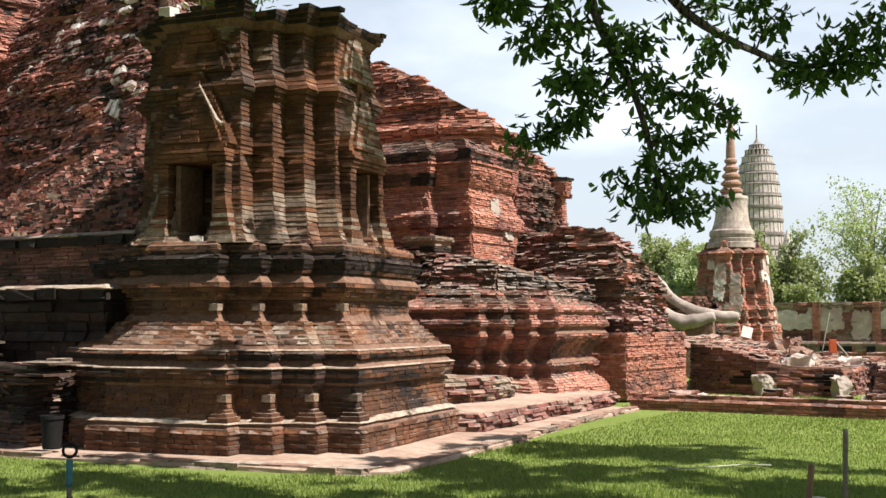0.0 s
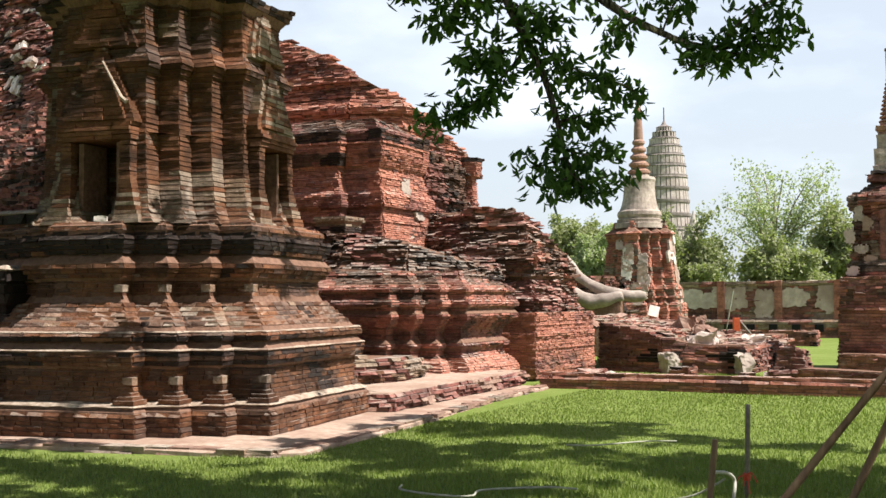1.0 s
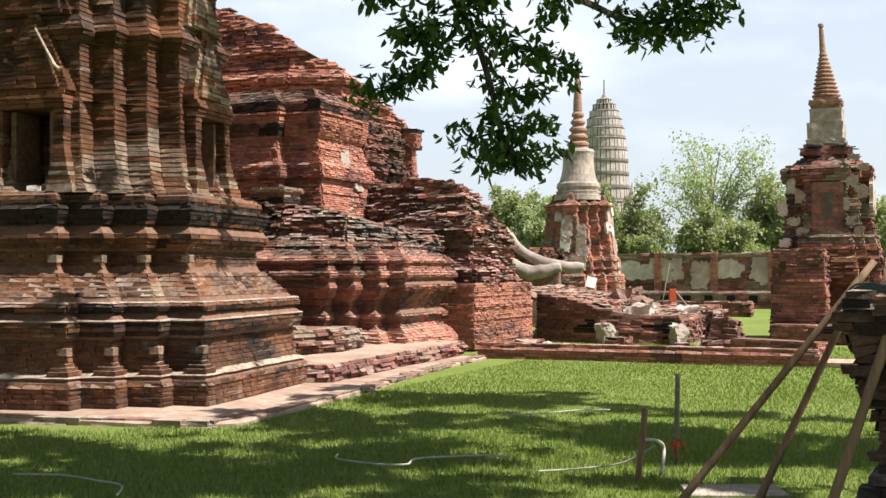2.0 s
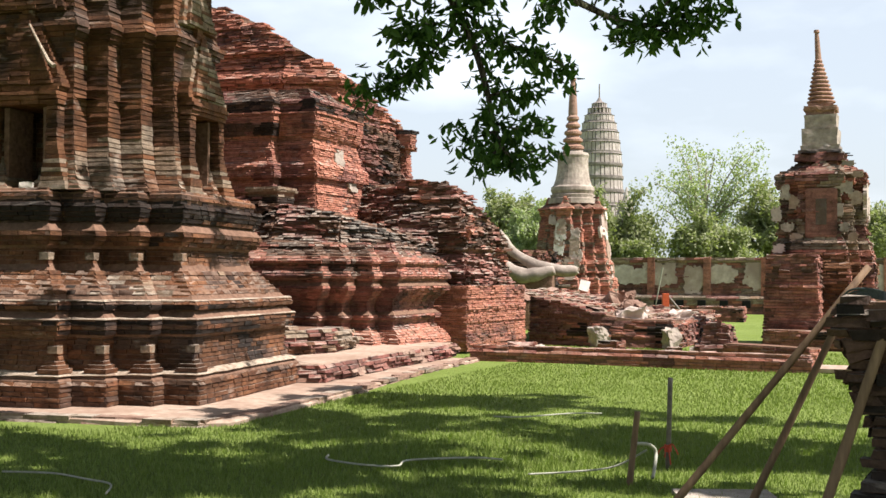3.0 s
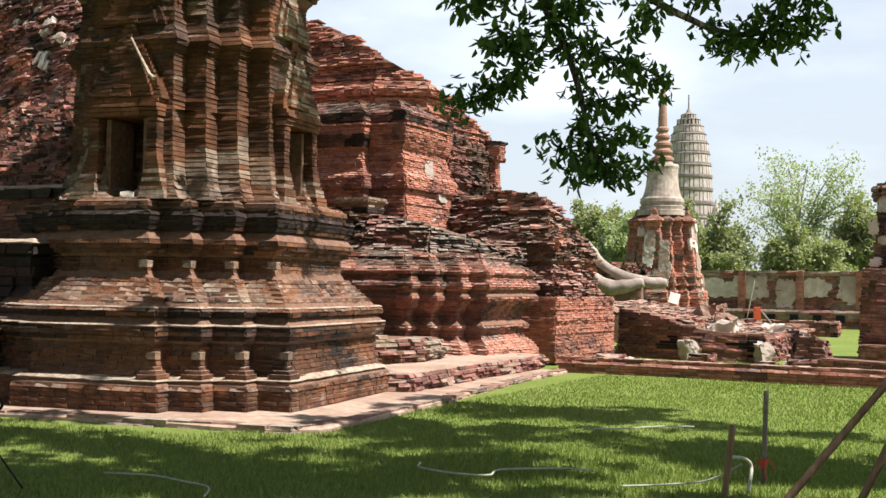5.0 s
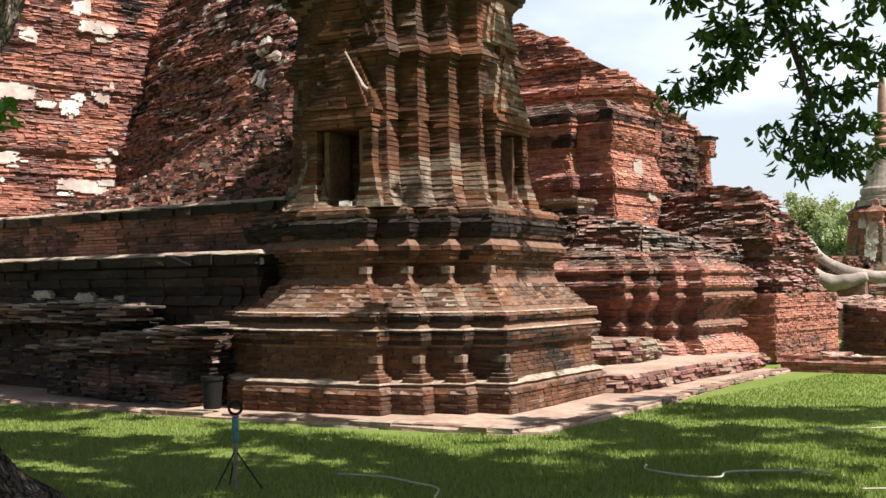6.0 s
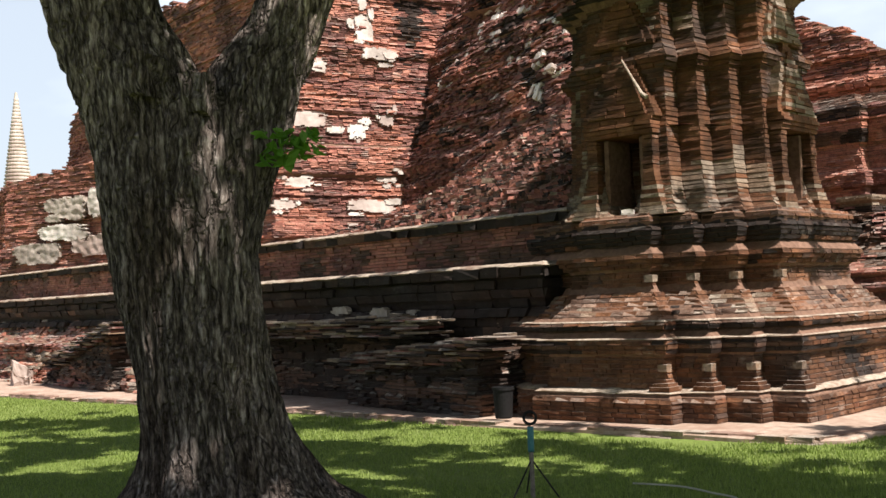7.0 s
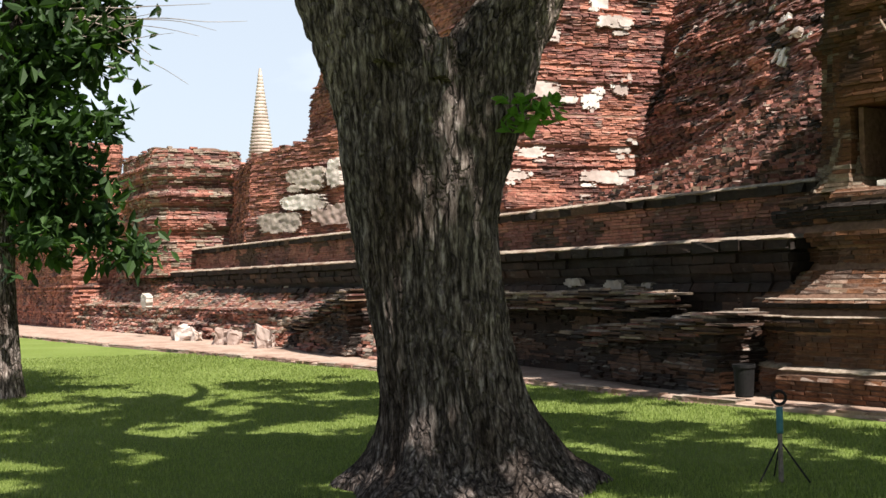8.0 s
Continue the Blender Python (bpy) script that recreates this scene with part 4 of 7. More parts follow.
def make_slope():
    """A long heap of fallen brick against the tower base."""
    base = ruin_thing("brick_slope", (-15.5, 13.4, 2.8), "sloping heap of tumbled broken red brick on the terrace", "rubble")
    rng = np.random.default_rng(61)

    def height(x, y):
        rise = float(np.interp(x, [-21.2, -20.0, -17.8, -15.6, -13.8, -12.6], [0.0, 0.3, 1.05, 2.0, 2.5, 2.6]))
        k = min(1, max(0, (y - 12.3) / 3.0))
        return 2.75 + rise * k ** 0.8 + 0.12 * wave(x, y, 1, 1.1) * k

    xs, ys = np.arange(-21.4, -12.2, 0.18), np.arange(12.2, 17.6, 0.16)
    vs = [(x, y, height(x, y) - 0.03) for y in ys for x in xs]
    w = len(xs)
    fs = [(j * w + i, j * w + i + 1, (j + 1) * w + i + 1, (j + 1) * w + i) for j in range(len(ys) - 1) for i in range(w - 1)]
    child("core", mesh_of("core", vs, fs, M_MORTAR), base)
    acc = Bricks(62)
    for _ in range(9000):
        x, y = rng.uniform(-21.2, -12.3), rng.uniform(12.25, 17.3)
        z = height(x, y)
        if z < 2.85:
            continue
        a = rng.normal(0, 0.45)
        acc.add((x, y, z - 0.055 + rng.uniform(-0.01, 0.05)), (math.cos(a), math.sin(a)), rng.uniform(0.14, 0.32), 0.06, rng.uniform(0.14, 0.24), int(rng.choice([2, 0, 1, 6, 3], p=[0.42, 0.16, 0.2, 0.19, 0.03])))
    acc.build("loose_bricks", base, BRICKSET, 0.014, single=lambda r: r[1] < 13.0 and r[0] > -17.5, limit=200, label="tumbled loose bricks")


make_slope()


def make_far_left():
    # long low rubble slope, a broken wall and a tower stump
    base = ruin_thing("low_platform", (-30, 10, 0), "long low eroded brick platform with crumbling courses", "platform")
    acc = Bricks(71)
    path = [(-90, 7.4), (-48, 9.6), (-38, 10.3), (-29, 10.6), (-22.5, 10.35), (-19.8, 10.35), (-19.6, 11.2)]
    slope = table([(0.08, 0.3), (0.5, 0.12), (0.52, -0.05), (0.95, -0.1), (1.0, -0.35), (1.5, -0.9), (2.1, -1.5)])
    brickwork(acc, path, 0.06, 2.2, lambda s, z: slope(z) + 0.22 * wave(s, z * 3, 1, 0.5) + 0.1 * wave(s, z * 6, 3, 1.3), closed=False, top=lambda s: float(np.interp(s, [0, 52, 60, 63, 67, 70], [2.3, 2.1, 2.0, 1.5, 1.4, 1.3])) + 0.15 * wave(s, 0, 0, 0.6),
              rag=0.1, h=0.065, length=0.32, depth=0.4, wear=0.03, wild=0.03, gone=0.03, slot=mixed((2, 0.3), (0, 0.28), (3, 0.27), (5, 0.15)), core=("core", base, M_MORTAR), back=2.0)
    acc.build("brickwork", base, BRICKSET, 0.012, single=lambda r: -24.5 < r[0] < -19.6 and r[2] < 0.9, limit=220)
    plaster_patch(base, (-36.5, 9.55, 1.15), 0.6, 0.45, -90, 171, 0.2)
    wall = ruin_thing("broken_wall", (-32.4, 13.1, 2.7), "broken brick wall with large grey plaster remnants rising to the tower base", "wall")
    acc = Bricks(72)
    path = [(-40.0, 13.4), (-34.7, 12.1), (-30.4, 14.3), (-30.2, 16.5)]
    brickwork(acc, path, 2.6, 6.4, lambda s, z: 0.1 * wave(s, z, 0, 0.6) + 0.1 * (z < 3.6) - 0.06 * max(0, z - 3.0), closed=False, top=lambda s: float(np.interp(s, [0, 5.4, 7.0, 8.6, 9.6, 12], [5.5, 5.55, 5.75, 5.9, 6.7, 7.6])) + 0.1 * wave(s, 0, 0, 1.2), rag=0.1,
              h=0.06, length=0.28, depth=0.3, wear=0.02, gone=0.02, slot=mixed((0, 0.45), (2, 0.4), (5, 0.15)), core=("core", wall, M_MORTAR), back=1.5)
    acc.build("brickwork", wall, BRICKSET, 0.01)
    for k, (u, z, w, h, m) in enumerate(((0.52, 4.62, 1.5, 0.75, M_GREYSTONE), (0.5, 3.95, 1.9, 0.5, M_PLASTER), (0.3, 3.4, 1.7, 0.62, M_GREYSTONE), (0.72, 3.55, 1.5, 0.62, M_STUCCO), (0.74, 4.75, 0.5, 0.9, M_PLASTER), (0.92, 4.0, 0.6, 0.8, M_PLASTER), (0.9, 3.3, 0.7, 0.5, M_STUCCO), (0.95, 5.5, 0.7, 0.5, M_PLASTER))):
        plaster_patch(wall, (-34.7 + 4.3 * u + 0.03, 12.1 + 2.2 * u - 0.08, z), w, h, -63, 180 + k, 0.16, m)
    stump = ruin_thing("tower_stump", (-42, 12.3, 2.2), "square brick tower stump with worn mouldings", "ruin")
    acc = Bricks(73)
    path = [(-44.5, 10.75), (-40.4, 10.75), (-40.0, 11.2), (-40.0, 13.4), (-40.4, 14.0), (-44.5, 14.0)]
    bands = table([(2.0, 0.2), (2.9, 0.15), (3.3, 0.02), (3.5, 0.02), (3.55, 0.2), (3.9, 0.22), (4.0, 0.0), (4.35, -0.05), (4.4, 0.12), (4.75, 0.2), (4.85, -0.05), (5.2, -0.08), (5.25, 0.1), (5.7, 0.16), (5.8, 0.0), (6.5, -0.1)])
    brickwork(acc, path, 1.9, 6.5, lambda s, z: bands(z) + 0.06 * wave(s, z * 2, 4, 0.9), top=lambda s: 6.3 + 0.3 * wave(s, 0, 3, 0.9), rag=0.08, h=0.07, length=0.3, wear=0.025, slot=mixed((2, 0.35), (3, 0.3), (0, 0.35)), core=("core", stump, M_MORTAR), back=1.0)
    acc.build("brickwork", stump, BRICKSET, 0.01)
    far = ruin_thing("tower_stump", (-50, 10.5, 0), "reddish brick wall stump behind a tree", "ruin")
    acc = Bricks(74)
    path = [(-60, 8.6), (-47.4, 9.2), (-46.8, 9.4), (-46.8, 11.2), (-47.4, 11.5), (-60, 11.5)]
    brickwork(acc, path, 0.0, 7.5, lambda s, z: 0.1 * wave(s, z * 2, 4, 0.7) + (0.15 if 3.0 < z < 3.5 or 5.0 < z < 5.4 else 0.0), top=lambda s: 7.2 + 0.2 * wave(s, 0, 3, 0.9), rag=0.1, h=0.085, length=0.34, wear=0.03, slot=mixed((0, 0.5), (5, 0.2), (2, 0.3)), core=("core", far, M_MORTAR), back=1.0)
    acc.build("brickwork", far, BRICKSET, 0.01)
    for k, (x, y, s) in enumerate(((-33.4, 9.55, 0.42), (-32.9, 9.7, 0.36), (-32.5, 9.8, 0.3), (-30.0, 9.75, 0.46), (-29.6, 9.85, 0.36), (-27.5, 9.95, 0.5))):
        ob = part("plaster_lump", block((s * 0.95, s * 0.75, s * 0.85), (x, y, 0.06), 47 * k, 0, s * 0.4, 6), M_STUCCO, None)
        tagged(ob, "broken lump of whitish plastered masonry on the pavement", "rubble", "lumps on the pavement")


make_far_left()


def make_right_group():
    # moulded platform with stepped corner
    base = ruin_thing("moulded_platform", (-11, 20, 0.1), "moulded red brick platform with a stepped corner and bulging feet", "platform")
    acc = Bricks(81)
    path = [(-13.5, 18.75), (-10.05, 18.75), (-10.05, 19.05), (-9.7, 19.05), (-9.7, 19.4), (-9.35, 19.4), (-9.35, 19.75), (-9.0, 19.75), (-9.0, 22.2), (-9.4, 22.2), (-9.4, 23.0)]
    prof = table([(0.1, 0.03), (0.30, 0.02), (0.42, -0.02), (0.52, -0.12), (0.58, -0.2), (0.66, -0.25), (0.74, -0.25), (0.76, -0.16), (0.84, -0.15), (0.86, -0.27), (1.08, -0.26), (1.22, -0.10), (1.30, -0.05), (1.32, 0.0), (1.38, 0.0), (1.40, -0.07), (1.52, -0.06), (1.54, 0.01), (1.62, 0.01), (1.64, -0.06), (1.76, -0.1), (1.78, -0.05), (1.86, -0.06), (1.95, -0.18), (2.0, -0.3), (2.3, -0.5)])
    brickwork(acc, path, 0.12, 2.3, lambda s, z: prof(z) + 0.03 * wave(s, z, 2, 1.3), closed=False, top=lambda s: 2.2 + 0.1 * wave(s, 0, 0, 1.1), rag=0.05, h=0.045, length=0.22, depth=0.3, wear=0.006, gone=0.01,
              slot=lambda s, z, r: (5 if r.random() < 0.8 else 0) if z < 0.56 else (6 if (1.9 < z and r.random() < 0.5) or r.random() < 0.1 else (0 if r.random() < 0.75 else 2)), core=("core", base, M_MORTAR), back=1.4)
    acc.build("brickwork", base, BRICKSET, 0.005, single=lambda r: r[0] > -10.6 and r[1] < 20.6 and r[2] < 1.3, limit=300)
    # low bench of broken brick before it
    bench = ruin_thing("low_brick_bench", (-9.8, 16.6, 0.1), "low broken bench of weathered grey brick on the pavement", "masonry")
    acc = Bricks(82)
    brickwork(acc, [(-12.0, 16.3), (-9.35, 16.1), (-9.0, 17.4), (-9.3, 18.7)], 0.08, 0.75, lambda s, z: -0.25 * (z - 0.1) + 0.08 * wave(s, z * 3, 0, 1.0), closed=False, top=lambda s: 0.68 + 0.1 * wave(s, 0, 0, 0.9), rag=0.05, h=0.062, length=0.3, depth=0.35, wear=0.03, wild=0.02,
              slot=mixed((3, 0.45), (2, 0.35), (4, 0.2)), core=("core", bench, M_MORTAR), back=2.0)
    acc.build("brickwork", bench, BRICKSET, 0.01, single=lambda r: r[2] > 0.3, limit=120)
    # square block
    blk = ruin_thing("brick_block", (-9.5, 24.5, 0.05), "plain square brick block with sharp upright corner", "platform")
    acc = Bricks(83)
    brickwork(acc, [(-9.9, 22.45), (-8.72, 22.45), (-8.6, 25.8), (-11, 26.0)], 0.03, 1.4, lambda s, z: -0.02 * z + 0.01 * wave(s, z, 0, 1), closed=False, top=lambda s: 1.36 + 0.05 * wave(s, 0, 0, 0.8), rag=0.04, h=0.045, length=0.22, depth=0.3, wear=0.01,
              slot=mixed((5, 0.55), (0, 0.35), (2, 0.1)), core=("core", blk, M_MORTAR), back=1.5)
    acc.build("brickwork", blk, BRICKSET, 0.004, single=lambda r: r[1] < 23.8, limit=200)
    # heap on the block
    heap = ruin_thing("eroded_brick_mass", (-10.3, 24.8, 1.3), "jagged eroded mass of dark red brick standing on a platform", "ruin")
    acc = Bricks(84)
    path = [(-12.6, 23.8), (-10.7, 23.3), (-9.25, 23.6), (-8.85, 25.2), (-9.5, 26.3), (-11.5, 27)]
    lens = np.cumsum([0] + [math.dist(path[i], path[i + 1]) for i in range(len(path) - 1)])
    steep = table([(1.2, 0.1), (1.9, 0.05), (2.1, -0.1), (2.15, 0.05), (2.5, -0.1), (3.9, -0.45)])
    brickwork(acc, path, 1.25, 3.95, lambda s, z: steep(z) + 0.22 * wave(s, z * 2.2, 1, 0.6) + 0.1 * wave(s, z * 5, 2, 1.4), closed=False, top=lambda s: float(np.interp(s, [0, lens[1] - 0.6, lens[1] + 0.4, lens[2] + 0.3, lens[3], lens[4]], [3.3, 3.62, 3.68, 3.45, 2.75, 2.6])) + 0.1 * wave(s, 0, 1, 1.6),
              rag=0.12, h=0.045, length=0.22, depth=0.4, wear=0.03, wild=0.04, gone=0.03, slot=mixed((2, 0.42), (6, 0.4), (0, 0.18)), core=("core", heap, M_MORTAR), back=1.2)
    acc.build("brickwork", heap, BRICKSET, 0.012, single=lambda r: r[1] < 24.0, limit=200)
    # rubble courses on the moulded platform
    heap = ruin_thing("eroded_brick_mass", (-11, 20.5, 2.1), "low mass of crumbling dark brick courses on a moulded platform", "ruin")
    acc = Bricks(85)
    path = [(-13.4, 19.55), (-11.6, 19.5), (-10.3, 19.9), (-9.5, 20.6), (-9.3, 22.2), (-9.8, 23.2)]
    brickwork(acc, path, 2.05, 3.1, lambda s, z: -0.55 * (z - 2.05) + 0.2 * wave(s, z * 3, 1, 0.8), closed=False, top=lambda s: float(np.interp(s, [0, 1.8, 3.2, 4.4, 6], [3.1, 2.95, 2.75, 2.45, 2.3])) + 0.08 * wave(s, 0, 1, 1.6),
              rag=0.08, h=0.045, length=0.22, depth=0.4, wear=0.03, wild=0.05, gone=0.03, slot=mixed((2, 0.35), (6, 0.45), (1, 0.2)), core=("core", heap, M_MORTAR), back=1.2)
    acc.build("brickwork", heap, BRICKSET, 0.012, single=lambda r: r[0] > -11.5 and r[1] < 21, limit=200)
    ped = ruin_thing("square_pedestal", (-12.1, 20.4, 2.8), "small square brick pedestal with a grey cap", "pedestal")
    acc = Bricks(86)
    brickwork(acc, [(-12.45, 20.1), (-11.8, 20.1), (-11.8, 20.75), (-12.45, 20.75)], 2.7, 3.3, lambda s, z: 0.05 if z > 3.18 else 0.0, h=0.05, slot=lambda s, z, r: 3 if z > 3.1 else 1, core=("core", ped, M_MORTAR), back=0.25)
    acc.build("brickwork", ped, BRICKSET, 0.004)
    # corniced block behind
    u1 = ruin_thing("corniced_tower_block", (-13, 22.5, 2.0), "tall red brick tower block with a dark broken cornice", "ruin")
    acc = Bricks(87)
    path = [(-17.5, 21.5), (-12.75, 21.5), (-12.75, 21.75), (-11.9, 21.75), (-11.9, 23.9), (-12.2, 23.9), (-12.2, 26)]
    pr = table([(1.8, 0.18), (2.5, 0.15), (2.55, 0.05), (3.6, 0.03), (3.62, 0.12), (3.9, 0.14), (3.95, 0.05), (4.45, 0.0), (4.5, 0.06), (4.75, 0.16), (5.25, 0.22), (5.3, 0.05), (5.5, -0.1)])
    brickwork(acc, path, 1.8, 5.5, lambda s, z: pr(z) - 0.1 * (z - 1.8) + 0.18 + 0.05 * wave(s, z, 1, 0.9) - (0.15 * max(0, wave(s, z, 11, 0.6)) if s > 7 else 0), closed=False, top=lambda s: float(np.interp(s, [0, 5, 6, 8, 9.5], [5.55, 5.52, 5.5, 5.4, 4.4])) + 0.08 * wave(s, 0, 1, 1.3), rag=0.06, h=0.045, length=0.22, depth=0.3, wear=0.008, gone=0.01,
              slot=lambda s, z, r: (1 if r.random() < 0.3 else (6 if r.random() < 0.6 else 2)) if z > 5.0 or (4.5 < z < 4.75 and s < 4.9) else (5 if r.random() < 0.6 else (0 if r.random() < 0.6 else 2)), core=("core", u1, M_MORTAR), back=2.2)
    acc.build("brickwork", u1, BRICKSET, 0.005, single=lambda r: r[0] > -13.5 and r[1] < 23 and 3.6 < r[2] < 4.6, limit=200)
    for k, (y, z, w, h) in enumerate(((22.9, 4.1, 0.6, 0.5), (22.7, 3.75, 0.4, 0.3), (23.1, 3.1, 1.2, 0.4), (22.3, 2.95, 0.6, 0.3), (23.4, 3.5, 0.5, 0.3))):
        plaster_patch(u1, (-11.95 + 0.02 * k, y, z), w * 0.8, h * 0.7, 0, 210 + k, 0.08, M_STUCCO if k % 2 else M_GREYSTONE, 0.1)
    # stepped top
    u0 = ruin_thing("eroded_tower_top", (-15, 24, 5.0), "eroded upper tier of a red brick tower with fluted mouldings", "ruin")
    acc = Bricks(88)
    path = [(-20, 23.2), (-16.0, 23.2), (-13.6, 23.4), (-12.5, 23.9), (-12.3, 27)]
    tops = lambda s: float(np.interp(s, [0, 3.5, 4.6, 5.8, 6.4, 7.0, 7.6, 11], [8.35, 8.1, 7.85, 7.27, 6.88, 6.58, 6.28, 5.2])) + 0.08 * wave(s, 0, 5, 1.5)
    pr0 = table([(4.9, 0.1), (5.9, 0.0), (5.95, 0.12), (6.1, 0.12), (6.15, -0.05), (6.6, -0.1), (6.65, 0.05), (7.0, -0.1), (8.2, -0.4)])
    brickwork(acc, path, 4.9, 8.5, lambda s, z: pr0(z) + 0.12 * wave(s, z * 2, 8, 0.7) + (0.05 if int(s * 2.2) % 2 and 6.9 < z < 7.4 else 0), closed=False, top=tops, rag=0.08, h=0.05, length=0.24, depth=0.4, wear=0.02, wild=0.02, gone=0.02,
              slot=mixed((5, 0.55), (0, 0.2), (2, 0.25)), core=("core", u0, M_MORTAR), back=1.6)
    acc.build("brickwork", u0, BRICKSET, 0.01)
    u2 = ruin_thing("corniced_tower_block", (-13, 27, 2.0), "square red brick tower corner with a worn dark cornice", "ruin")
    acc = Bricks(89)
    pr2 = table([(1.5, 0.1), (4.0, 0.0), (4.3, -0.04), (4.7, -0.05), (4.72, 0.06), (5.2, 0.12), (5.4, 0.1)])
    brickwork(acc, [(-14.5, 26.6), (-11.95, 26.6), (-12.15, 27.3), (-15, 28.5)], 1.5, 5.6, lambda s, z: pr2(z) + 0.06 * wave(s, z, 1, 0.9), closed=False, top=lambda s: 5.55 - 0.17 * min(s, 2.6) + 0.06 * wave(s, 0, 1, 1.3), rag=0.06, h=0.05, length=0.24, depth=0.3, wear=0.02,
              slot=lambda s, z, r: 1 if z > 5.05 and r.random() < 0.6 else (0 if r.random() < 0.6 else 2), core=("core", u2, M_MORTAR), back=1.2)
    acc.build("brickwork", u2, BRICKSET, 0.005)
    # sloping flank between, in dark bricks that stand for its shade
    fl = ruin_thing("eroded_brick_mass", (-12, 25, 2), "sloping flank of eroded brick between two tower blocks, coloured dark as if shaded", "ruin")
    acc = Bricks(90)
    brickwork(acc, [(-12.3, 23.7), (-11.8, 24.0), (-11.7, 26.0), (-12.0, 26.8)], 1.4, 5.2, lambda s, z: -0.1 * max(0, z - 2.0) + 0.1 * wave(s, z * 2, 1, 0.7), closed=False, top=lambda s: float(np.interp(s, [0, 1.5, 4], [5.15, 5.0, 4.7])) + 0.1 * wave(s, 0, 1, 1.3), rag=0.1, h=0.05, length=0.24, depth=0.35, wear=0.03, wild=0.03,
              slot=mixed((6, 0.6), (1, 0.15), (2, 0.25)), core=("core", fl, M_MORTAR), back=1.0)
    acc.build("brickwork", fl, BRICKSET, 0.01)


make_right_group()


# ---- low walls and rubble beyond the lawn ----
def low_wall(name, label, path, z1, seed, closed=False, back=0.5, slot=None, prof=None, rag=0.03, wild=0.01, h=0.062, single=None, z0=-0.02, top=None, category="wall", gone=0.02):
    base = ruin_thing(name, (path[0][0], path[0][1], 0), label, category)
    acc = Bricks(seed)
    brickwork(acc, path, z0, z1, prof or (lambda s, z: 0.02 * wave(s, z, seed, 1.0)), closed=closed, top=top or (lambda s: z1 + 0.03 * wave(s, 0, seed, 0.8)), rag=rag, h=h, length=0.27, depth=0.25, wear=0.012, wild=wild, gone=gone,
              slot=slot or mixed((0, 0.6), (2, 0.3), (1, 0.1)), core=("core", base, M_MORTAR), back=back)
    acc.build("brickwork", base, BRICKSET, 0.008, single=single, limit=220)
    return base


low_wall("brick_kerb", "low red brick kerb wall along the lawn's edge", [(-8.0, 20.75), (-1.85, 20.6), (-1.85, 20.95), (-8.0, 21.1)], 0.28, 301, True, 0.14, mixed((0, 0.65), (5, 0.15), (2, 0.2)), lambda s, z: -0.04 * (z > 0.22) + 0.02 * wave(s, z, 1, 0.9), rag=0.012, wild=0.004, single=lambda r: r[1] < 20.75)
low_wall("brick_footing", "low worn brick footing with a broken end", [(-3.75, 23.3), (-2.05, 22.35), (-1.85, 22.75), (-3.55, 23.8)], 0.3, 302, True, 0.2, single=lambda r: r[1] < 23.4)
low_wall("brick_footing", "low dark brick footing on the grass", [(-3.5, 27.2), (-0.8, 26.8), (-0.7, 27.6), (-3.4, 28.0)], 0.42, 303, True, 0.4)
pad = part("stone_pad", block((1.0, 0.9, 0.07), (-1.35, 21.2, 0.0), 5, 0.01, 0.01), M_PAVE, None)
tagged(pad, "flat pale stone pad beside a brick kerb", "paving")
walk_strip = part("garden_path", block((0.7, 9.0, 0.05), (-3.6, 33.5, 0.0), 3, 0.005), M_PAVE, None)
tagged(walk_strip, "narrow pale path across the grass", "path")
low_wall("brick_stump", "small broken lump of red brick on a low footing", [(-4.35, 24.2), (-3.75, 24.15), (-3.7, 24.7), (-4.3, 24.75)], 0.62, 304, True, 0.25, mixed((2, 0.6), (0, 0.4)), lambda s, z: 0.1 * (z < 0.2) - 0.15 * max(0, z - 0.3) + 0.05 * wave(s, z, 2, 2.0), wild=0.03)
low_wall("brick_stump", "round low brick stump", [(-5.95, 22.25), (-5.55, 22.2), (-5.5, 22.6), (-5.9, 22.65)], 0.32, 305, True, 0.2)
for k, (x, y, s) in enumerate(((-7.55, 22.6, 0.34), (-7.25, 22.5, 0.26), (-7.75, 22.9, 0.2), (-4.6, 24.9, 0.16), (-4.9, 24.2, 0.18))):
    ob = part("rubble_stone", block((s * 1.5, s, s * 0.7), (x, y, 0.0), 33 * k, 0, s * 0.3, 2), M_DARKRED if k % 2 == 0 else M_GREYSTONE, None)
    tagged(ob, "loose weathered stone lying on the grass", "stone", "loose stones")


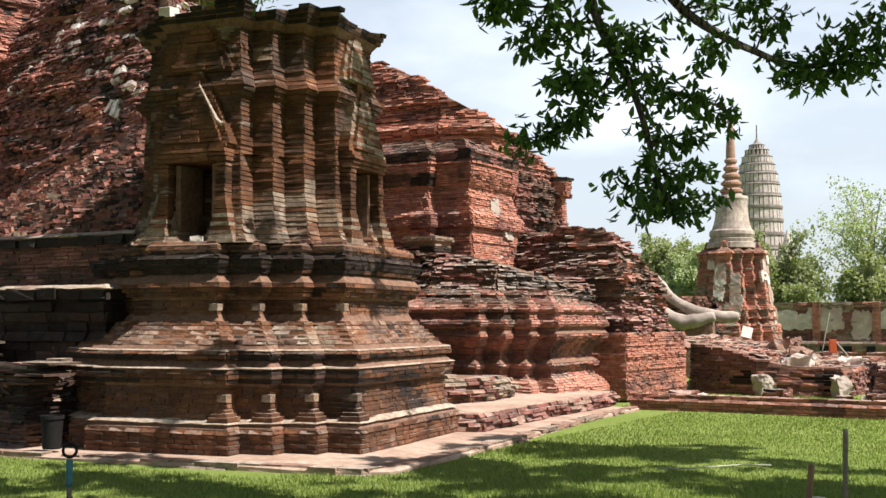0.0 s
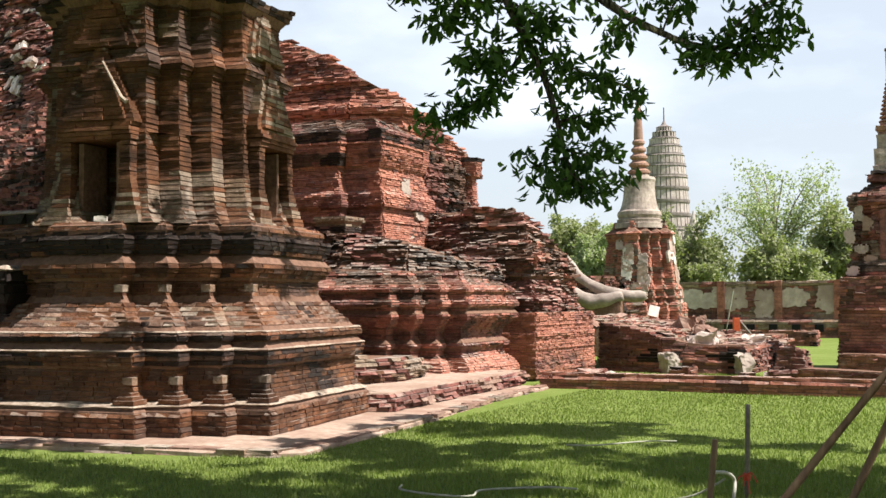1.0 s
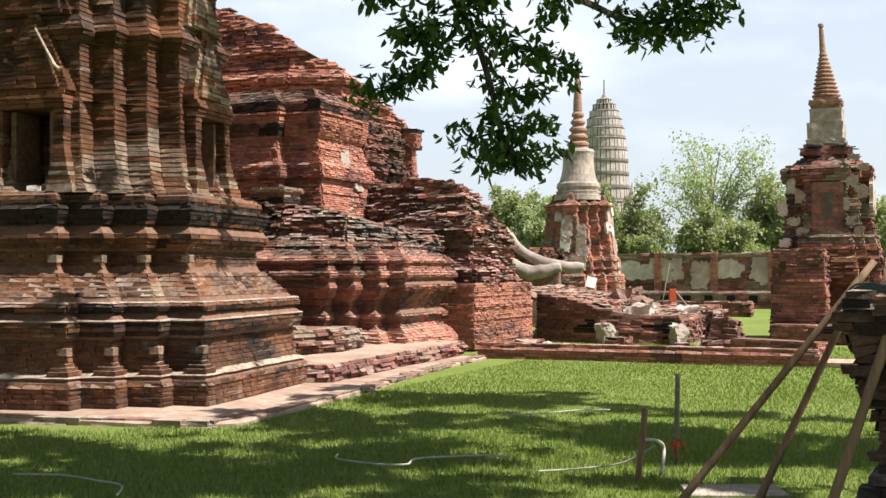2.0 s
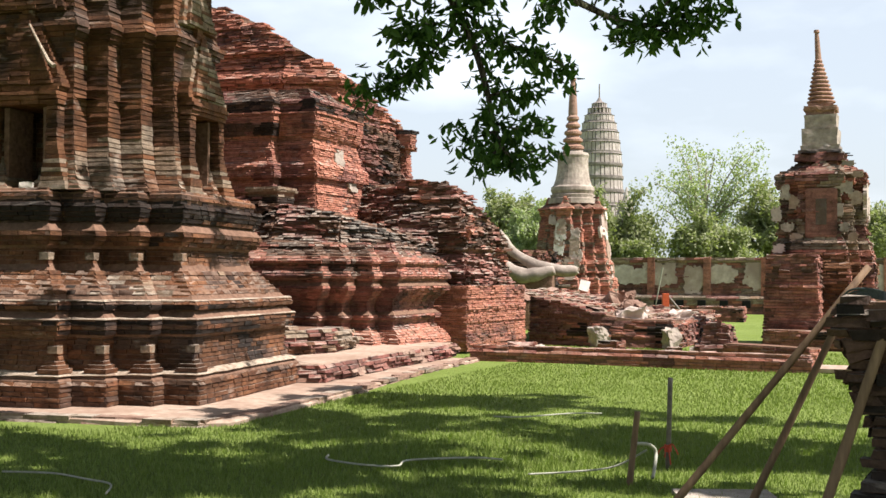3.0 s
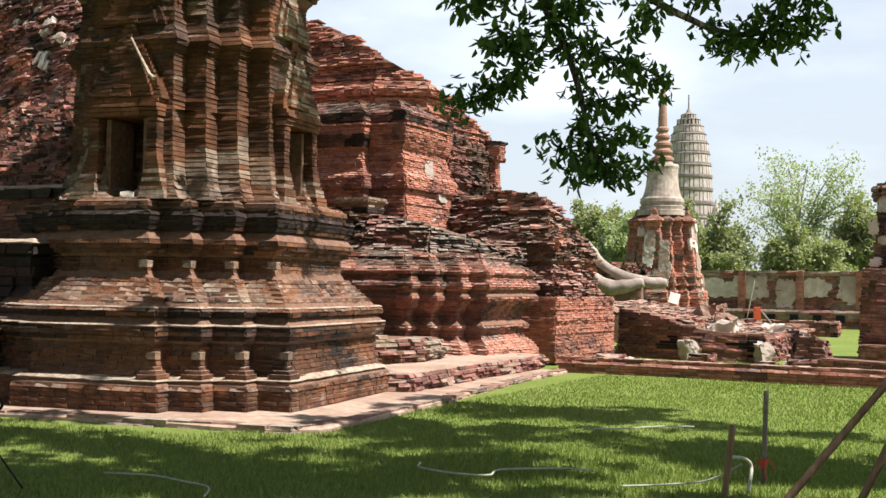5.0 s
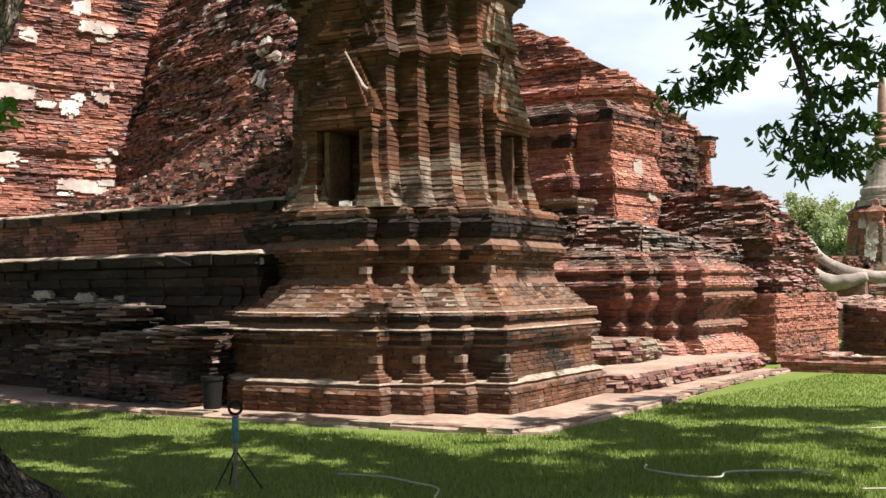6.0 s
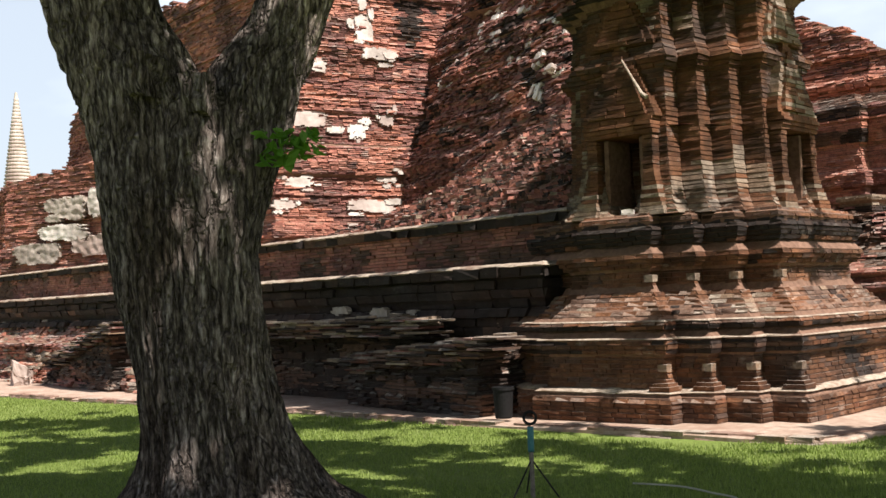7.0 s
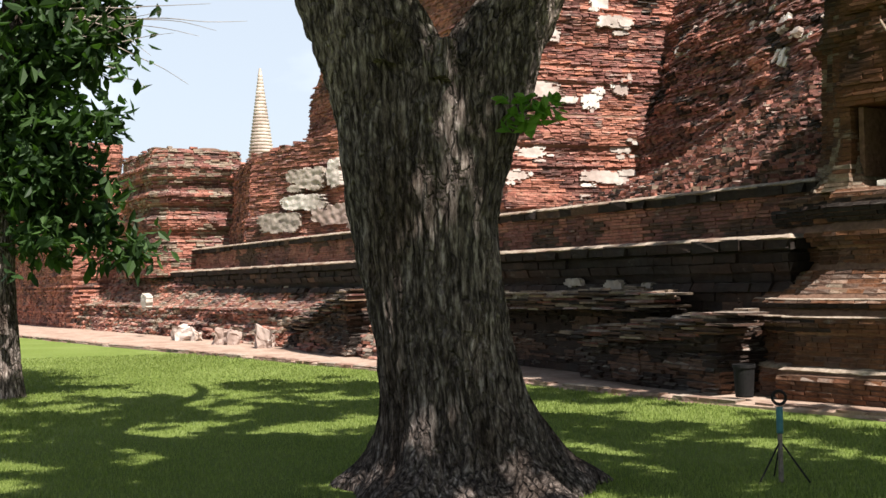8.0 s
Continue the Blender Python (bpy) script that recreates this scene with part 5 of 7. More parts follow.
def make_fallen_platform():
    base = ruin_thing("broken_platform", (-7, 28, 0), "broken low brick platform with a sloping stuccoed top", "platform")
    acc = Bricks(311)
    path = [(-8.7, 26.3), (-7.1, 25.95), (-5.7, 26.2), (-5.3, 26.2), (-5.2, 27.0), (-5.2, 29.0), (-5.3, 32.0)]
    tops = lambda s: float(np.interp(s, [0, 1.6, 2.4, 4.3, 10], [1.12, 0.8, 0.62, 0.55, 0.5])) + 0.05 * wave(s, 0, 3, 1.0)
    brickwork(acc, path, -0.02, 1.2, lambda s, z: 0.05 * wave(s, z * 2, 5, 0.9) - 0.05 * z, closed=False, top=tops, rag=0.04, h=0.062, length=0.27, depth=0.3, wear=0.02, wild=0.015, gone=0.02, slot=mixed((2, 0.6), (0, 0.2), (1, 0.2)), core=("core", base, M_MORTAR), back=0.8)
    acc.build("brickwork", base, BRICKSET, 0.01, single=lambda r: r[1] < 26.3, limit=220)
    vs, fs = [], []
    xs, ys = np.arange(-9.6, -5.2, 0.15), np.arange(26.35, 32.0, 0.2)
    for y in ys:
        for x in xs:
            z = float(np.interp(x, [-9.6, -8.5, -6.8, -5.2, -4.6], [1.25, 1.1, 0.72, 0.55, 0.48])) + 0.16 * wave(x, y, 2, 1.1) + 0.07 * wave(x, y, 5, 3.5) - 0.05
            vs.append((x, y, z))
    w = len(xs)
    fs = [(j * w + i, j * w + i + 1, (j + 1) * w + i + 1, (j + 1) * w + i) for j in range(len(ys) - 1) for i in range(w - 1)]
    more = Bricks(317)
    for _ in range(900):
        x, y = more.rng.uniform(-9.4, -5.3), more.rng.uniform(26.5, 31.5)
        z = float(np.interp(x, [-9.6, -8.5, -6.8, -5.2, -4.6], [1.25, 1.1, 0.72, 0.55, 0.48])) + 0.16 * wave(x, y, 2, 1.1) + 0.07 * wave(x, y, 5, 3.5) - 0.09
        more.add((x, y, z), (1, more.rng.normal(0, 0.5)), more.rng.uniform(0.15, 0.3), 0.055, 0.18, int(more.rng.choice([2, 0, 3])))
    more.build("loose_bricks", base, BRICKSET, 0.012, label="loose bricks on the broken top")
    child("top_surface", mesh_of("top_surface", vs, fs, M_RUBBLE), base, "cracked dusty rubble top")
    for k, (x, y, z, sx, sz, m) in enumerate(((-6.35, 26.6, 0.5, 0.7, 0.3, M_STUCCO), (-5.6, 28.6, 0.42, 0.55, 0.36, M_STUCCO), (-6.9, 26.0, 0.0, 0.42, 0.4, M_GREYSTONE), (-5.35, 26.05, 0.0, 0.36, 0.42, M_GREYSTONE), (-6.7, 28.3, 0.6, 0.7, 0.35, M_RUBBLE), (-7.4, 29.5, 0.75, 0.8, 0.35, M_RUBBLE))):
        ob = part("masonry_chunk", block((sx, sx * 0.7, sz), (x, y, z), 25 * k, 0, sx * 0.3, 6), m, None)
        tagged(ob, "broken chunk of plastered masonry on a ruined platform" if m in (M_STUCCO, M_GREYSTONE) else "weathered masonry chunk beside a ruined platform", "masonry")
    sign = part("small_sign", block((0.26, 0.03, 0.3), (-8.35, 29.7, 1.2), 20, 0.01, 0, 0, (-25, 15)), M_PLASTER, None)
    tagged(sign, "small blank white board leaning on the ruin", "sign")


make_fallen_platform()


def make_finial():
    base = ruin_thing("fallen_finial", (-10.8, 33.5, 0.0), "two curved grey stone horns of a fallen finial on a block", "finial")
    a = smooth_path([(-12.05, 33.6, 2.95), (-11.7, 33.7, 2.35), (-11.1, 33.8, 1.95), (-10.4, 34.0, 1.76), (-9.8, 34.2, 1.75)], 6)
    vs, fs = tube(a, list(np.interp(np.linspace(0, 1, len(a)), [0, 0.2, 0.5, 0.92, 1], [0.04, 0.13, 0.18, 0.17, 0.1])), 14, 0.04)
    child("horn", mesh_of("horn", vs, fs, M_GREYSTONE, smooth=True), base)
    b = smooth_path([(-12.0, 33.2, 2.3), (-11.8, 33.2, 1.85), (-11.3, 33.3, 1.6), (-10.8, 33.4, 1.62), (-10.3, 33.5, 1.75)], 6)
    vs, fs = tube(b, list(np.interp(np.linspace(0, 1, len(b)), [0, 0.3, 0.7, 1], [0.14, 0.25, 0.23, 0.13])), 14, 0.05)
    child("horn", mesh_of("horn", vs, fs, M_GREYSTONE, smooth=True), base)
    part("block", block((1.3, 1.0, 1.6), (-11.1, 33.7, 0.0), 15, 0, 0.14, 3), M_MORTAR, base, "dark worn supporting block")


make_finial()
low_wall("eroded_brick_mass", "dark broken brick mass behind a fallen finial", [(-14.0, 35.6), (-12.0, 35.6), (-11.6, 36.4), (-11.6, 38), (-14, 38)], 2.4, 312, True, 1.0, mixed((2, 0.5), (1, 0.5)), lambda s, z: 0.2 * wave(s, z * 2, 4, 0.8), 0.15, 0.04, category="ruin")


def make_post():
    base = empty("braced_post", (-8.6, 41, 0), "orange-red painted post with a slanting brace", "post")
    part("post", block((0.22, 0.22, 1.0), (-8.6, 41, 0.0), 20, 0.02), M_ORANGE, base)
    for nm, a, b in (("brace", (-8.5, 41, 0.9), (-7.8, 41, 0.05)), ("cable", (-8.7, 41, 1.9), (-8.95, 41, 0.55))):
        vs, fs = tube([a, b], [0.04, 0.04] if nm == "brace" else [0.03, 0.02], 8)
        child(nm, mesh_of(nm, vs, fs, M_STEEL if nm == "brace" else M_HOSE), base)


make_post()
low_wall("brick_footing", "long low footing of dark brick across the grass", [(-9.6, 43.0), (-6.2, 42.6), (-6.2, 43.4), (-9.6, 43.8)], 0.5, 313, True, 0.35, h=0.08)
low_wall("brick_footing", "low brick footing with grey cap", [(-9.2, 37.0), (-6.6, 36.6), (-6.4, 38), (-9.0, 38.4)], 0.55, 314, True, 0.5, h=0.08)


def make_far_wall():
    base = ruin_thing("boundary_wall", (-9, 52, 0), "long old brick boundary wall with peeling grey plaster", "wall")
    acc = Bricks(321)
    path = [(-40, 52.0), (30, 52.0)]
    brickwork(acc, path, 0.0, 2.4, lambda s, z: 0.25 if z < 0.78 else (0.08 if z > 2.25 else 0.0), closed=False, top=lambda s: 2.42 + 0.04 * wave(s, 0, 2, 0.5), rag=0.04, h=0.11, length=0.45, depth=0.3, wear=0.015, slot=mixed((2, 0.4), (0, 0.15), (3, 0.45)), core=("core", base, M_MORTAR), back=0.4)
    acc.build("brickwork", base, BRICKSET, 0.01)
    rng = random.Random(5)
    x = -22.0
    k = 0
    while x < 12:
        w = rng.uniform(1.2, 2.6)
        plaster_patch(base, (x, 51.98, rng.uniform(1.45, 1.75)), w * rng.uniform(0.7, 1.0), rng.uniform(0.7, 1.45), -90, 330 + k, 0.04, M_STUCCO if rng.random() < 0.6 else M_PLASTER)
        x += w * rng.uniform(0.5, 0.8)
        k += 1
    for q in range(-6, 6):
        part("pier", block((0.32, 0.14, 1.65), (q * 2.45 - 4.2, 51.93, 0.78), 0, 0.02, 0.02), M_RED, base, "narrow brick pier")
    # black blocks on the footing stand in for shaded recesses
    for q in range(16):
        part("recess_shade_block", block((0.35, 0.1, 0.32), (q * 0.95 - 15.0, 51.73, 0.25), 0, 0.05), M_DARK, base, "black block standing for a small recess's shade in the footing")


make_far_wall()


# ---- bell-shaped stupas and far towers ----
def make_stupa(x, y):
    base = ruin_thing("bell_stupa", (x, y, 0), "slender stupa with ringed spire, grey bell and brick body", "stupa")
    acc = Bricks(401)
    foot = moved(redented(1.62, 0.66, 3), x, y)
    pr = table([(0, 0.25), (0.8, 0.2), (0.85, 0.05), (1.5, 0.0), (1.55, -0.1), (2.1, -0.16), (2.3, -0.24), (3.0, -0.32), (3.9, -0.40), (4.1, -0.33), (4.25, -0.32), (4.3, -0.5), (4.65, -0.6)])
    brickwork(acc, foot, 0, 4.6, lambda s, z: pr(z) + 0.05 * wave(s, z, 0, 0.9), h=0.085, length=0.3, wear=0.015, slot=mixed((5, 0.5), (3, 0.2), (0, 0.3)), core=("core", base, M_MORTAR), back=0.8)
    acc.build("brickwork", base, BRICKSET, 0.01)
    prof = [(0.95, 4.4), (0.95, 4.6), (0.86, 4.62), (0.88, 4.75), (0.8, 4.78), (0.86, 4.92), (0.84, 5.05), (0.76, 5.12), (0.68, 5.35), (0.63, 5.6), (0.6, 5.95), (0.61, 6.2), (0.64, 6.3), (0.6, 6.4), (0.4, 6.44), (0.4, 6.5)]
    vs, fs = lathe(prof, 28, (x, y), 0.02)
    child("bell", mesh_of("bell", vs, fs, M_GREYSTONE, smooth=False), base, "smooth grey stucco bell")
    prof = [(0.36, 6.45)]
    for k in range(5):
        z = 6.5 + k * 0.29
        r = 0.44 - k * 0.05
        prof += [(r * 0.72, z), (r, z + 0.07), (r, z + 0.15), (r * 0.72, z + 0.23)]
    prof += [(0.18, 7.98), (0.17, 8.3), (0.12, 9.0), (0.09, 9.25), (0.13, 9.27), (0.12, 9.36)]
    vs, fs = lathe(prof, 20, (x, y), 0.05)
    child("spire", mesh_of("spire", vs, fs, M_SPIRE), base, "ringed brick spire")
    rag = random.Random(41)
    for k in range(26):
        z = rag.uniform(1.7, 4.1)
        half = 1.62 + pr(z)
        w, h = rag.uniform(0.2, 0.55), rag.uniform(0.35, 1.1)
        u = rag.uniform(-0.62, 0.62)
        m = (M_STUCCO, M_PAVE, M_PLASTER)[k % 3]
        if k % 2:
            plaster_patch(base, (x + u, y - half - 0.0, z), w, h, -90, 410 + k, 0.04, m, 0.12)
        else:
            plaster_patch(base, (x + half, y + u, z), w, h, 0, 410 + k, 0.04, m, 0.12)
    # solid dark block painted as the niche's shade
    part("niche", block((0.5, 0.2, 0.95), (x + 0.05, y - 1.22, 2.0), 0, 0.02), M_DARKSTONE, base, "niche shown by a dark block coloured as its shade")


make_stupa(-13.1, 44.9)


def make_square_stupa(x, y):
    base = ruin_thing("square_stupa", (x, y, 0), "ruined square stupa with tall ringed spire and flaking stucco", "stupa")
    acc = Bricks(431)
    foot = moved(redented(1.08, 0.6, 2), x, y)
    pr = table([(0, 0.25), (0.6, 0.15), (0.65, 0.08), (1.3, 0.06), (1.35, 0.12), (1.9, 0.08), (2.0, 0.04), (2.4, 0.0), (2.5, -0.1), (3.7, -0.14), (3.75, -0.06), (4.05, -0.05), (4.1, -0.28), (4.3, -0.5), (4.5, -0.56)])
    brickwork(acc, foot, 0, 4.5, lambda s, z: pr(z) + 0.06 * wave(s, z * 1.5, 0, 0.9), h=0.072, length=0.28, wear=0.02, slot=lambda s, z, r: (0 if r.random() < 0.5 else (2 if r.random() < 0.6 else 4)) if z < 2.2 else (3 if r.random() < 0.55 else (2 if r.random() < 0.5 else 0)), core=("core", base, M_MORTAR), back=0.7)
    # brick pier that stands against its base
    brickwork(acc, [(x - 1.15, y - 1.9), (x + 0.1, y - 1.9), (x + 0.15, y - 1.0), (x - 1.1, y - 1.0)], 0, 2.15, lambda s, z: -0.03 * z + 0.03 * wave(s, z, 3, 1), top=lambda s: 2.1 + 0.1 * wave(s, 0, 0, 1), h=0.068, length=0.27, wear=0.015, slot=mixed((0, 0.5), (2, 0.3), (6, 0.2)), core=("pier_core", base, M_MORTAR), back=0.3)
    acc.build("brickwork", base, BRICKSET, 0.008, single=lambda r: r[1] < y - 1.8 and r[2] < 2.1, limit=150)
    for z, sx, h, rf, m in ((4.32, 1.12, 0.16, 0.05, M_DARKRED), (4.46, 0.98, 0.12, 0.04, M_DARKSTONE), (4.56, 0.88, 0.14, 0.035, M_GREYSTONE), (4.68, 0.80, 0.42, 0.03, M_GREYSTONE), (5.08, 0.74, 0.36, 0.03, M_GREYSTONE), (5.42, 0.66, 0.13, 0.03, M_SPIRE), (5.53, 0.74, 0.1, 0.03, M_SPIRE), (5.62, 0.56, 0.1, 0.02, M_SPIRE)):
        part("shaft_tier", block((sx, sx, h), (x - 0.03, y, z), 0, 0, rf, 6), m, base, "weathered grey shaft tier" if m is M_GREYSTONE else "dark brick shaft tier")
    prof = [(0.25, 5.66)]
    for k in range(11):
        z, r = 5.72 + k * 0.098, 0.33 - k * 0.0235
        prof += [(r * 0.8, z), (r, z + 0.03), (r, z + 0.06), (r * 0.8, z + 0.09)]
    prof += [(0.075, 6.8), (0.055, 7.3), (0.045, 7.42), (0.07, 7.44), (0.06, 7.5)]
    vs, fs = lathe(prof, 18, (0, 0), 0.04)
    vs = [(x - 0.03 + v[0] - 0.06 * (v[2] - 5.66), y + v[1], v[2]) for v in vs]
    child("spire", mesh_of("spire", vs, fs, M_SPIRE), base, "leaning ringed spire")
    # no hollow here: a dark block gives the niche its shade
    part("niche", block((0.24, 0.16, 0.6), (x + 0.05, y - 0.955, 2.8), 0, 0.02), M_DARKSTONE, base, "niche shown by a dark block coloured as its shade")
    part("niche_frame", block((0.7, 0.14, 1.15), (x + 0.05, y - 0.95, 2.5), 0, 0.05, 0.03), M_DARKRED, base)
    for k, (dx, z, w, h) in enumerate(((-0.75, 3.3, 0.4, 0.7), (0.6, 3.4, 0.55, 0.6), (-0.7, 2.5, 0.5, 0.4), (0.55, 2.5, 0.4, 0.4), (0.65, 3.95, 0.5, 0.25))):
        for q in range(3):
            plaster_patch(base, (x + dx + 0.2 * (q - 1), y - 0.98, z + 0.25 * ((q * 2) % 3 - 1)), w * 0.6, h * 0.55, -90, 440 + 3 * k + q, 0.03, (M_STUCCO, M_GREYSTONE, M_PAVE)[q])
    for k, (dy, z, w, h) in enumerate(((-0.3, 3.4, 0.7, 0.8), (0.5, 3.2, 0.4, 0.6))):
        plaster_patch(base, (x + 1.0, y + dy, z), w, h, 0, 450 + k, 0.035, M_STUCCO)


make_square_stupa(-2.42, 29.5)
low_wall("brick_footing", "stepped brick footing beside a stupa", [(-1.0, 26.0), (1.2, 26.0), (1.3, 28.0), (-1.0, 28.0)], 1.3, 315, True, 0.7, prof=lambda s, z: -0.3 * int(z / 0.3) * 0.5 + 0.03 * wave(s, z, 0, 1))


def make_prang(x, y):
    base = ruin_thing("prang_tower", (x, y, 0), "tall corncob-shaped grey stone tower with ribbed tiers, far off", "tower")
    shape = table([(0, 8.0), (6, 7.0), (7, 5.2), (11, 4.6), (13, 4.2), (17, 3.95), (21, 3.75), (24.5, 3.3), (27, 2.7), (29, 1.8), (30.2, 0.8), (30.8, 0.15)])
    zs = [0, 6, 11, 13.2, 15.4, 17.6, 19.7, 21.7, 23.6, 25.3, 26.8, 28.1, 29.2, 30.0]
    prof = []
    for a, b in zip(zs[:-1], zs[1:]):
        r = shape((a + b) / 2)
        prof += [(r * 1.04, a), (r * 1.04, a + (b - a) * 0.14), (r * 0.78, a + (b - a) * 0.2), (r * 0.76, a + (b - a) * 0.8), (r * 1.0, a + (b - a) * 0.9)]
    prof += [(0.5, 30.3), (0.12, 31.0), (0.1, 33.2)]
    vs, fs = lathe(prof, 36, (x, y))
    child("body", mesh_of("body", vs, fs, M_FARCORE), base, "core between the tiers, coloured dark as if shaded")
    rng = random.Random(3)
    for a, b in zip(zs[2:-1], zs[3:]):
        r = shape((a + b) / 2)
        n = 30 if r > 2 else 18
        vs, fs = [], []
        for k in range(n):
            t = 2 * math.pi * (k + 0.5) / n
            if math.sin(t) > 0.35:
                continue
            w = r * 0.2 if k % 2 else r * 0.13
            ca, sa = math.cos(t), math.sin(t)
            i0 = len(vs)
            for (u, o, z) in ((-w / 2, r * 0.8, a), (w / 2, r * 0.8, a), (w / 2, r * 0.99, a), (-w / 2, r * 0.99, a), (-w / 2, r * 0.8, b), (w / 2, r * 0.8, b), (w / 2, r * 0.96, a + (b - a) * 0.86), (-w / 2, r * 0.96, a + (b - a) * 0.86)):
                vs.append((x + ca * o - sa * u, y + sa * o + ca * u, z))
            fs += [tuple(i0 + q for q in f) for f in ((0, 1, 2, 3), (3, 2, 6, 7), (2, 1, 5, 6), (0, 3, 7, 4), (7, 6, 5, 4))]
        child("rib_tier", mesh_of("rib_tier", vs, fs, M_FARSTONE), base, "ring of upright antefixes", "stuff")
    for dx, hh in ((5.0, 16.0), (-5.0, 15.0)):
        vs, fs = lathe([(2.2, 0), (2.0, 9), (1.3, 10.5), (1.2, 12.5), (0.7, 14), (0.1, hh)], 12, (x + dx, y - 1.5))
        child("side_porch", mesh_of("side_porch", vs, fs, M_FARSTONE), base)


make_prang(-51.0, 189.5)


def make_far_spire():
    base = ruin_thing("far_stupa", (-80, 29.4, 0), "slender grey ringed stupa spire rising behind ruined walls", "stupa")
    prof = [(5, 0), (4.8, 3), (3.2, 5), (3.0, 8), (1.6, 9), (1.4, 10)]
    for k in range(26):
        z, r = 10.2 + k * 0.246, 0.98 - k * 0.0326
        prof += [(r * 0.9, z), (r, z + 0.06), (r, z + 0.16), (r * 0.9, z + 0.22)]
    prof += [(0.12, 16.7), (0.08, 17.0)]
    vs, fs = lathe(prof, 20, (-80, 29.4))
    child("spire", mesh_of("spire", vs, fs, M_STUCCO), base)


make_far_spire()


# ---- trees ----
def leaf_mesh(name, pos, way, side, length, width, material, fold=0.18):
    """One mesh of many pointed leaves."""
    n = len(pos)
    up = np.cross(way, side)
    L, W = length[:, None], width[:, None]
    v = np.empty((n, 6, 3))
    v[:, 0] = pos
    v[:, 1] = pos + way * L * 0.42 + side * W * 0.5 + up * W * fold
    v[:, 2] = pos + way * L * 0.42 - side * W * 0.5 + up * W * fold
    v[:, 3] = pos + way * L - up * L * 0.08
    v[:, 4] = pos + way * L * 0.75 + side * W * 0.33 + up * W * fold * 0.6 - up * L * 0.03
    v[:, 5] = pos + way * L * 0.75 - side * W * 0.33 + up * W * fold * 0.6 - up * L * 0.03
    tri = np.array([(0, 1, 4), (0, 4, 3), (0, 3, 5), (0, 5, 2)])
    f = (tri[None] + 6 * np.arange(n)[:, None, None]).reshape(-1, 3)
    me = bpy.data.meshes.new(name)
    me.vertices.add(n * 6)
    me.vertices.foreach_set("co", v.ravel())
    me.loops.add(f.size)
    me.loops.foreach_set("vertex_index", f.ravel().astype(np.int32))
    me.polygons.add(len(f))
    me.polygons.foreach_set("loop_start", np.arange(0, f.size, 3, dtype=np.int32))
    me.materials.append(material)
    me.update(calc_edges=True)
    me.shade_flat()
    return me


def unit(a):
    return a / np.maximum(np.linalg.norm(a, axis=1, keepdims=True), 1e-6)


def leaves_at(name, pos, rng, droop, size, slim, material, parent, label="", outward=None):
    n = len(pos)
    way = rng.normal(0, 1, (n, 3))
    if outward is not None:
        way += outward * 0.9
    way[:, 2] -= droop
    way = unit(way)
    side = unit(np.cross(way, rng.normal(0, 1, (n, 3)) * np.array([0.5, 0.5, 1.0]) + np.array([0, 0, 0.7])))
    length = rng.uniform(0.7, 1.25, n) * size
    return child(name, leaf_mesh(name, pos, way, side, length, length * slim, material), parent, label, "stuff")


def furrows(q, z, depth, girth=1.0):
    """Long upright plates of bark with narrow cracks between them: how far the surface stands out at the way q."""
    w = Vector((q.x * 9.0 * girth, q.y * 9.0 * girth, q.z * 9.0 * girth + z * 0.9))
    w = w + noise.noise_vector(Vector((q.x * 3.0, q.y * 3.0, z * 2.2))) * 0.9
    crack = min(1.0, 2.6 * abs(noise.noise(w)))
    split = min(1.0, 4.0 * abs(noise.noise(w * 0.6 + Vector((5.0, 3.0, z * 2.0)))))
    return depth * (crack * (0.55 + 0.45 * split) - 0.6) + depth * 0.3 * noise.noise(w * 3.1)


def bark_tube(path, radii, sides, ridge):
    """A trunk whose surface carries furrowed ridges."""
    pts = smooth_path(path, 24)
    rad = np.interp(np.linspace(0, 1, len(pts)), np.linspace(0, 1, len(radii)), radii)
    vs, fs = [], []
    for i, p in enumerate(pts):
        d = (pts[min(i + 1, len(pts) - 1)] - pts[max(i - 1, 0)]).normalized()
        a = d.cross(Vector((0.2, 1, 0.1))).normalized()
        b = d.cross(a).normalized()
        for k in range(sides):
            t = 2 * math.pi * k / sides
            q = a * math.cos(t) + b * math.sin(t)
            r = rad[i] * (1 + 0.06 * noise.noise(q * 1.3 + Vector((0, 0, p.z * 0.6)))) + furrows(q, p.z, ridge, max(rad[i] / 0.55, 0.2))
            vs.append(p + q * r)
    n = len(pts)
    for i in range(n - 1):
        for k in range(sides):
            k2 = (k + 1) % sides
            fs.append((i * sides + k, i * sides + k2, (i + 1) * sides + k2, (i + 1) * sides + k))
    fs.append(tuple((n - 1) * sides + k for k in range(sides)))
    return vs, fs


TX, TY = -8.15, 4.2
ACROSS = Vector((0.485, 0.875, 0))


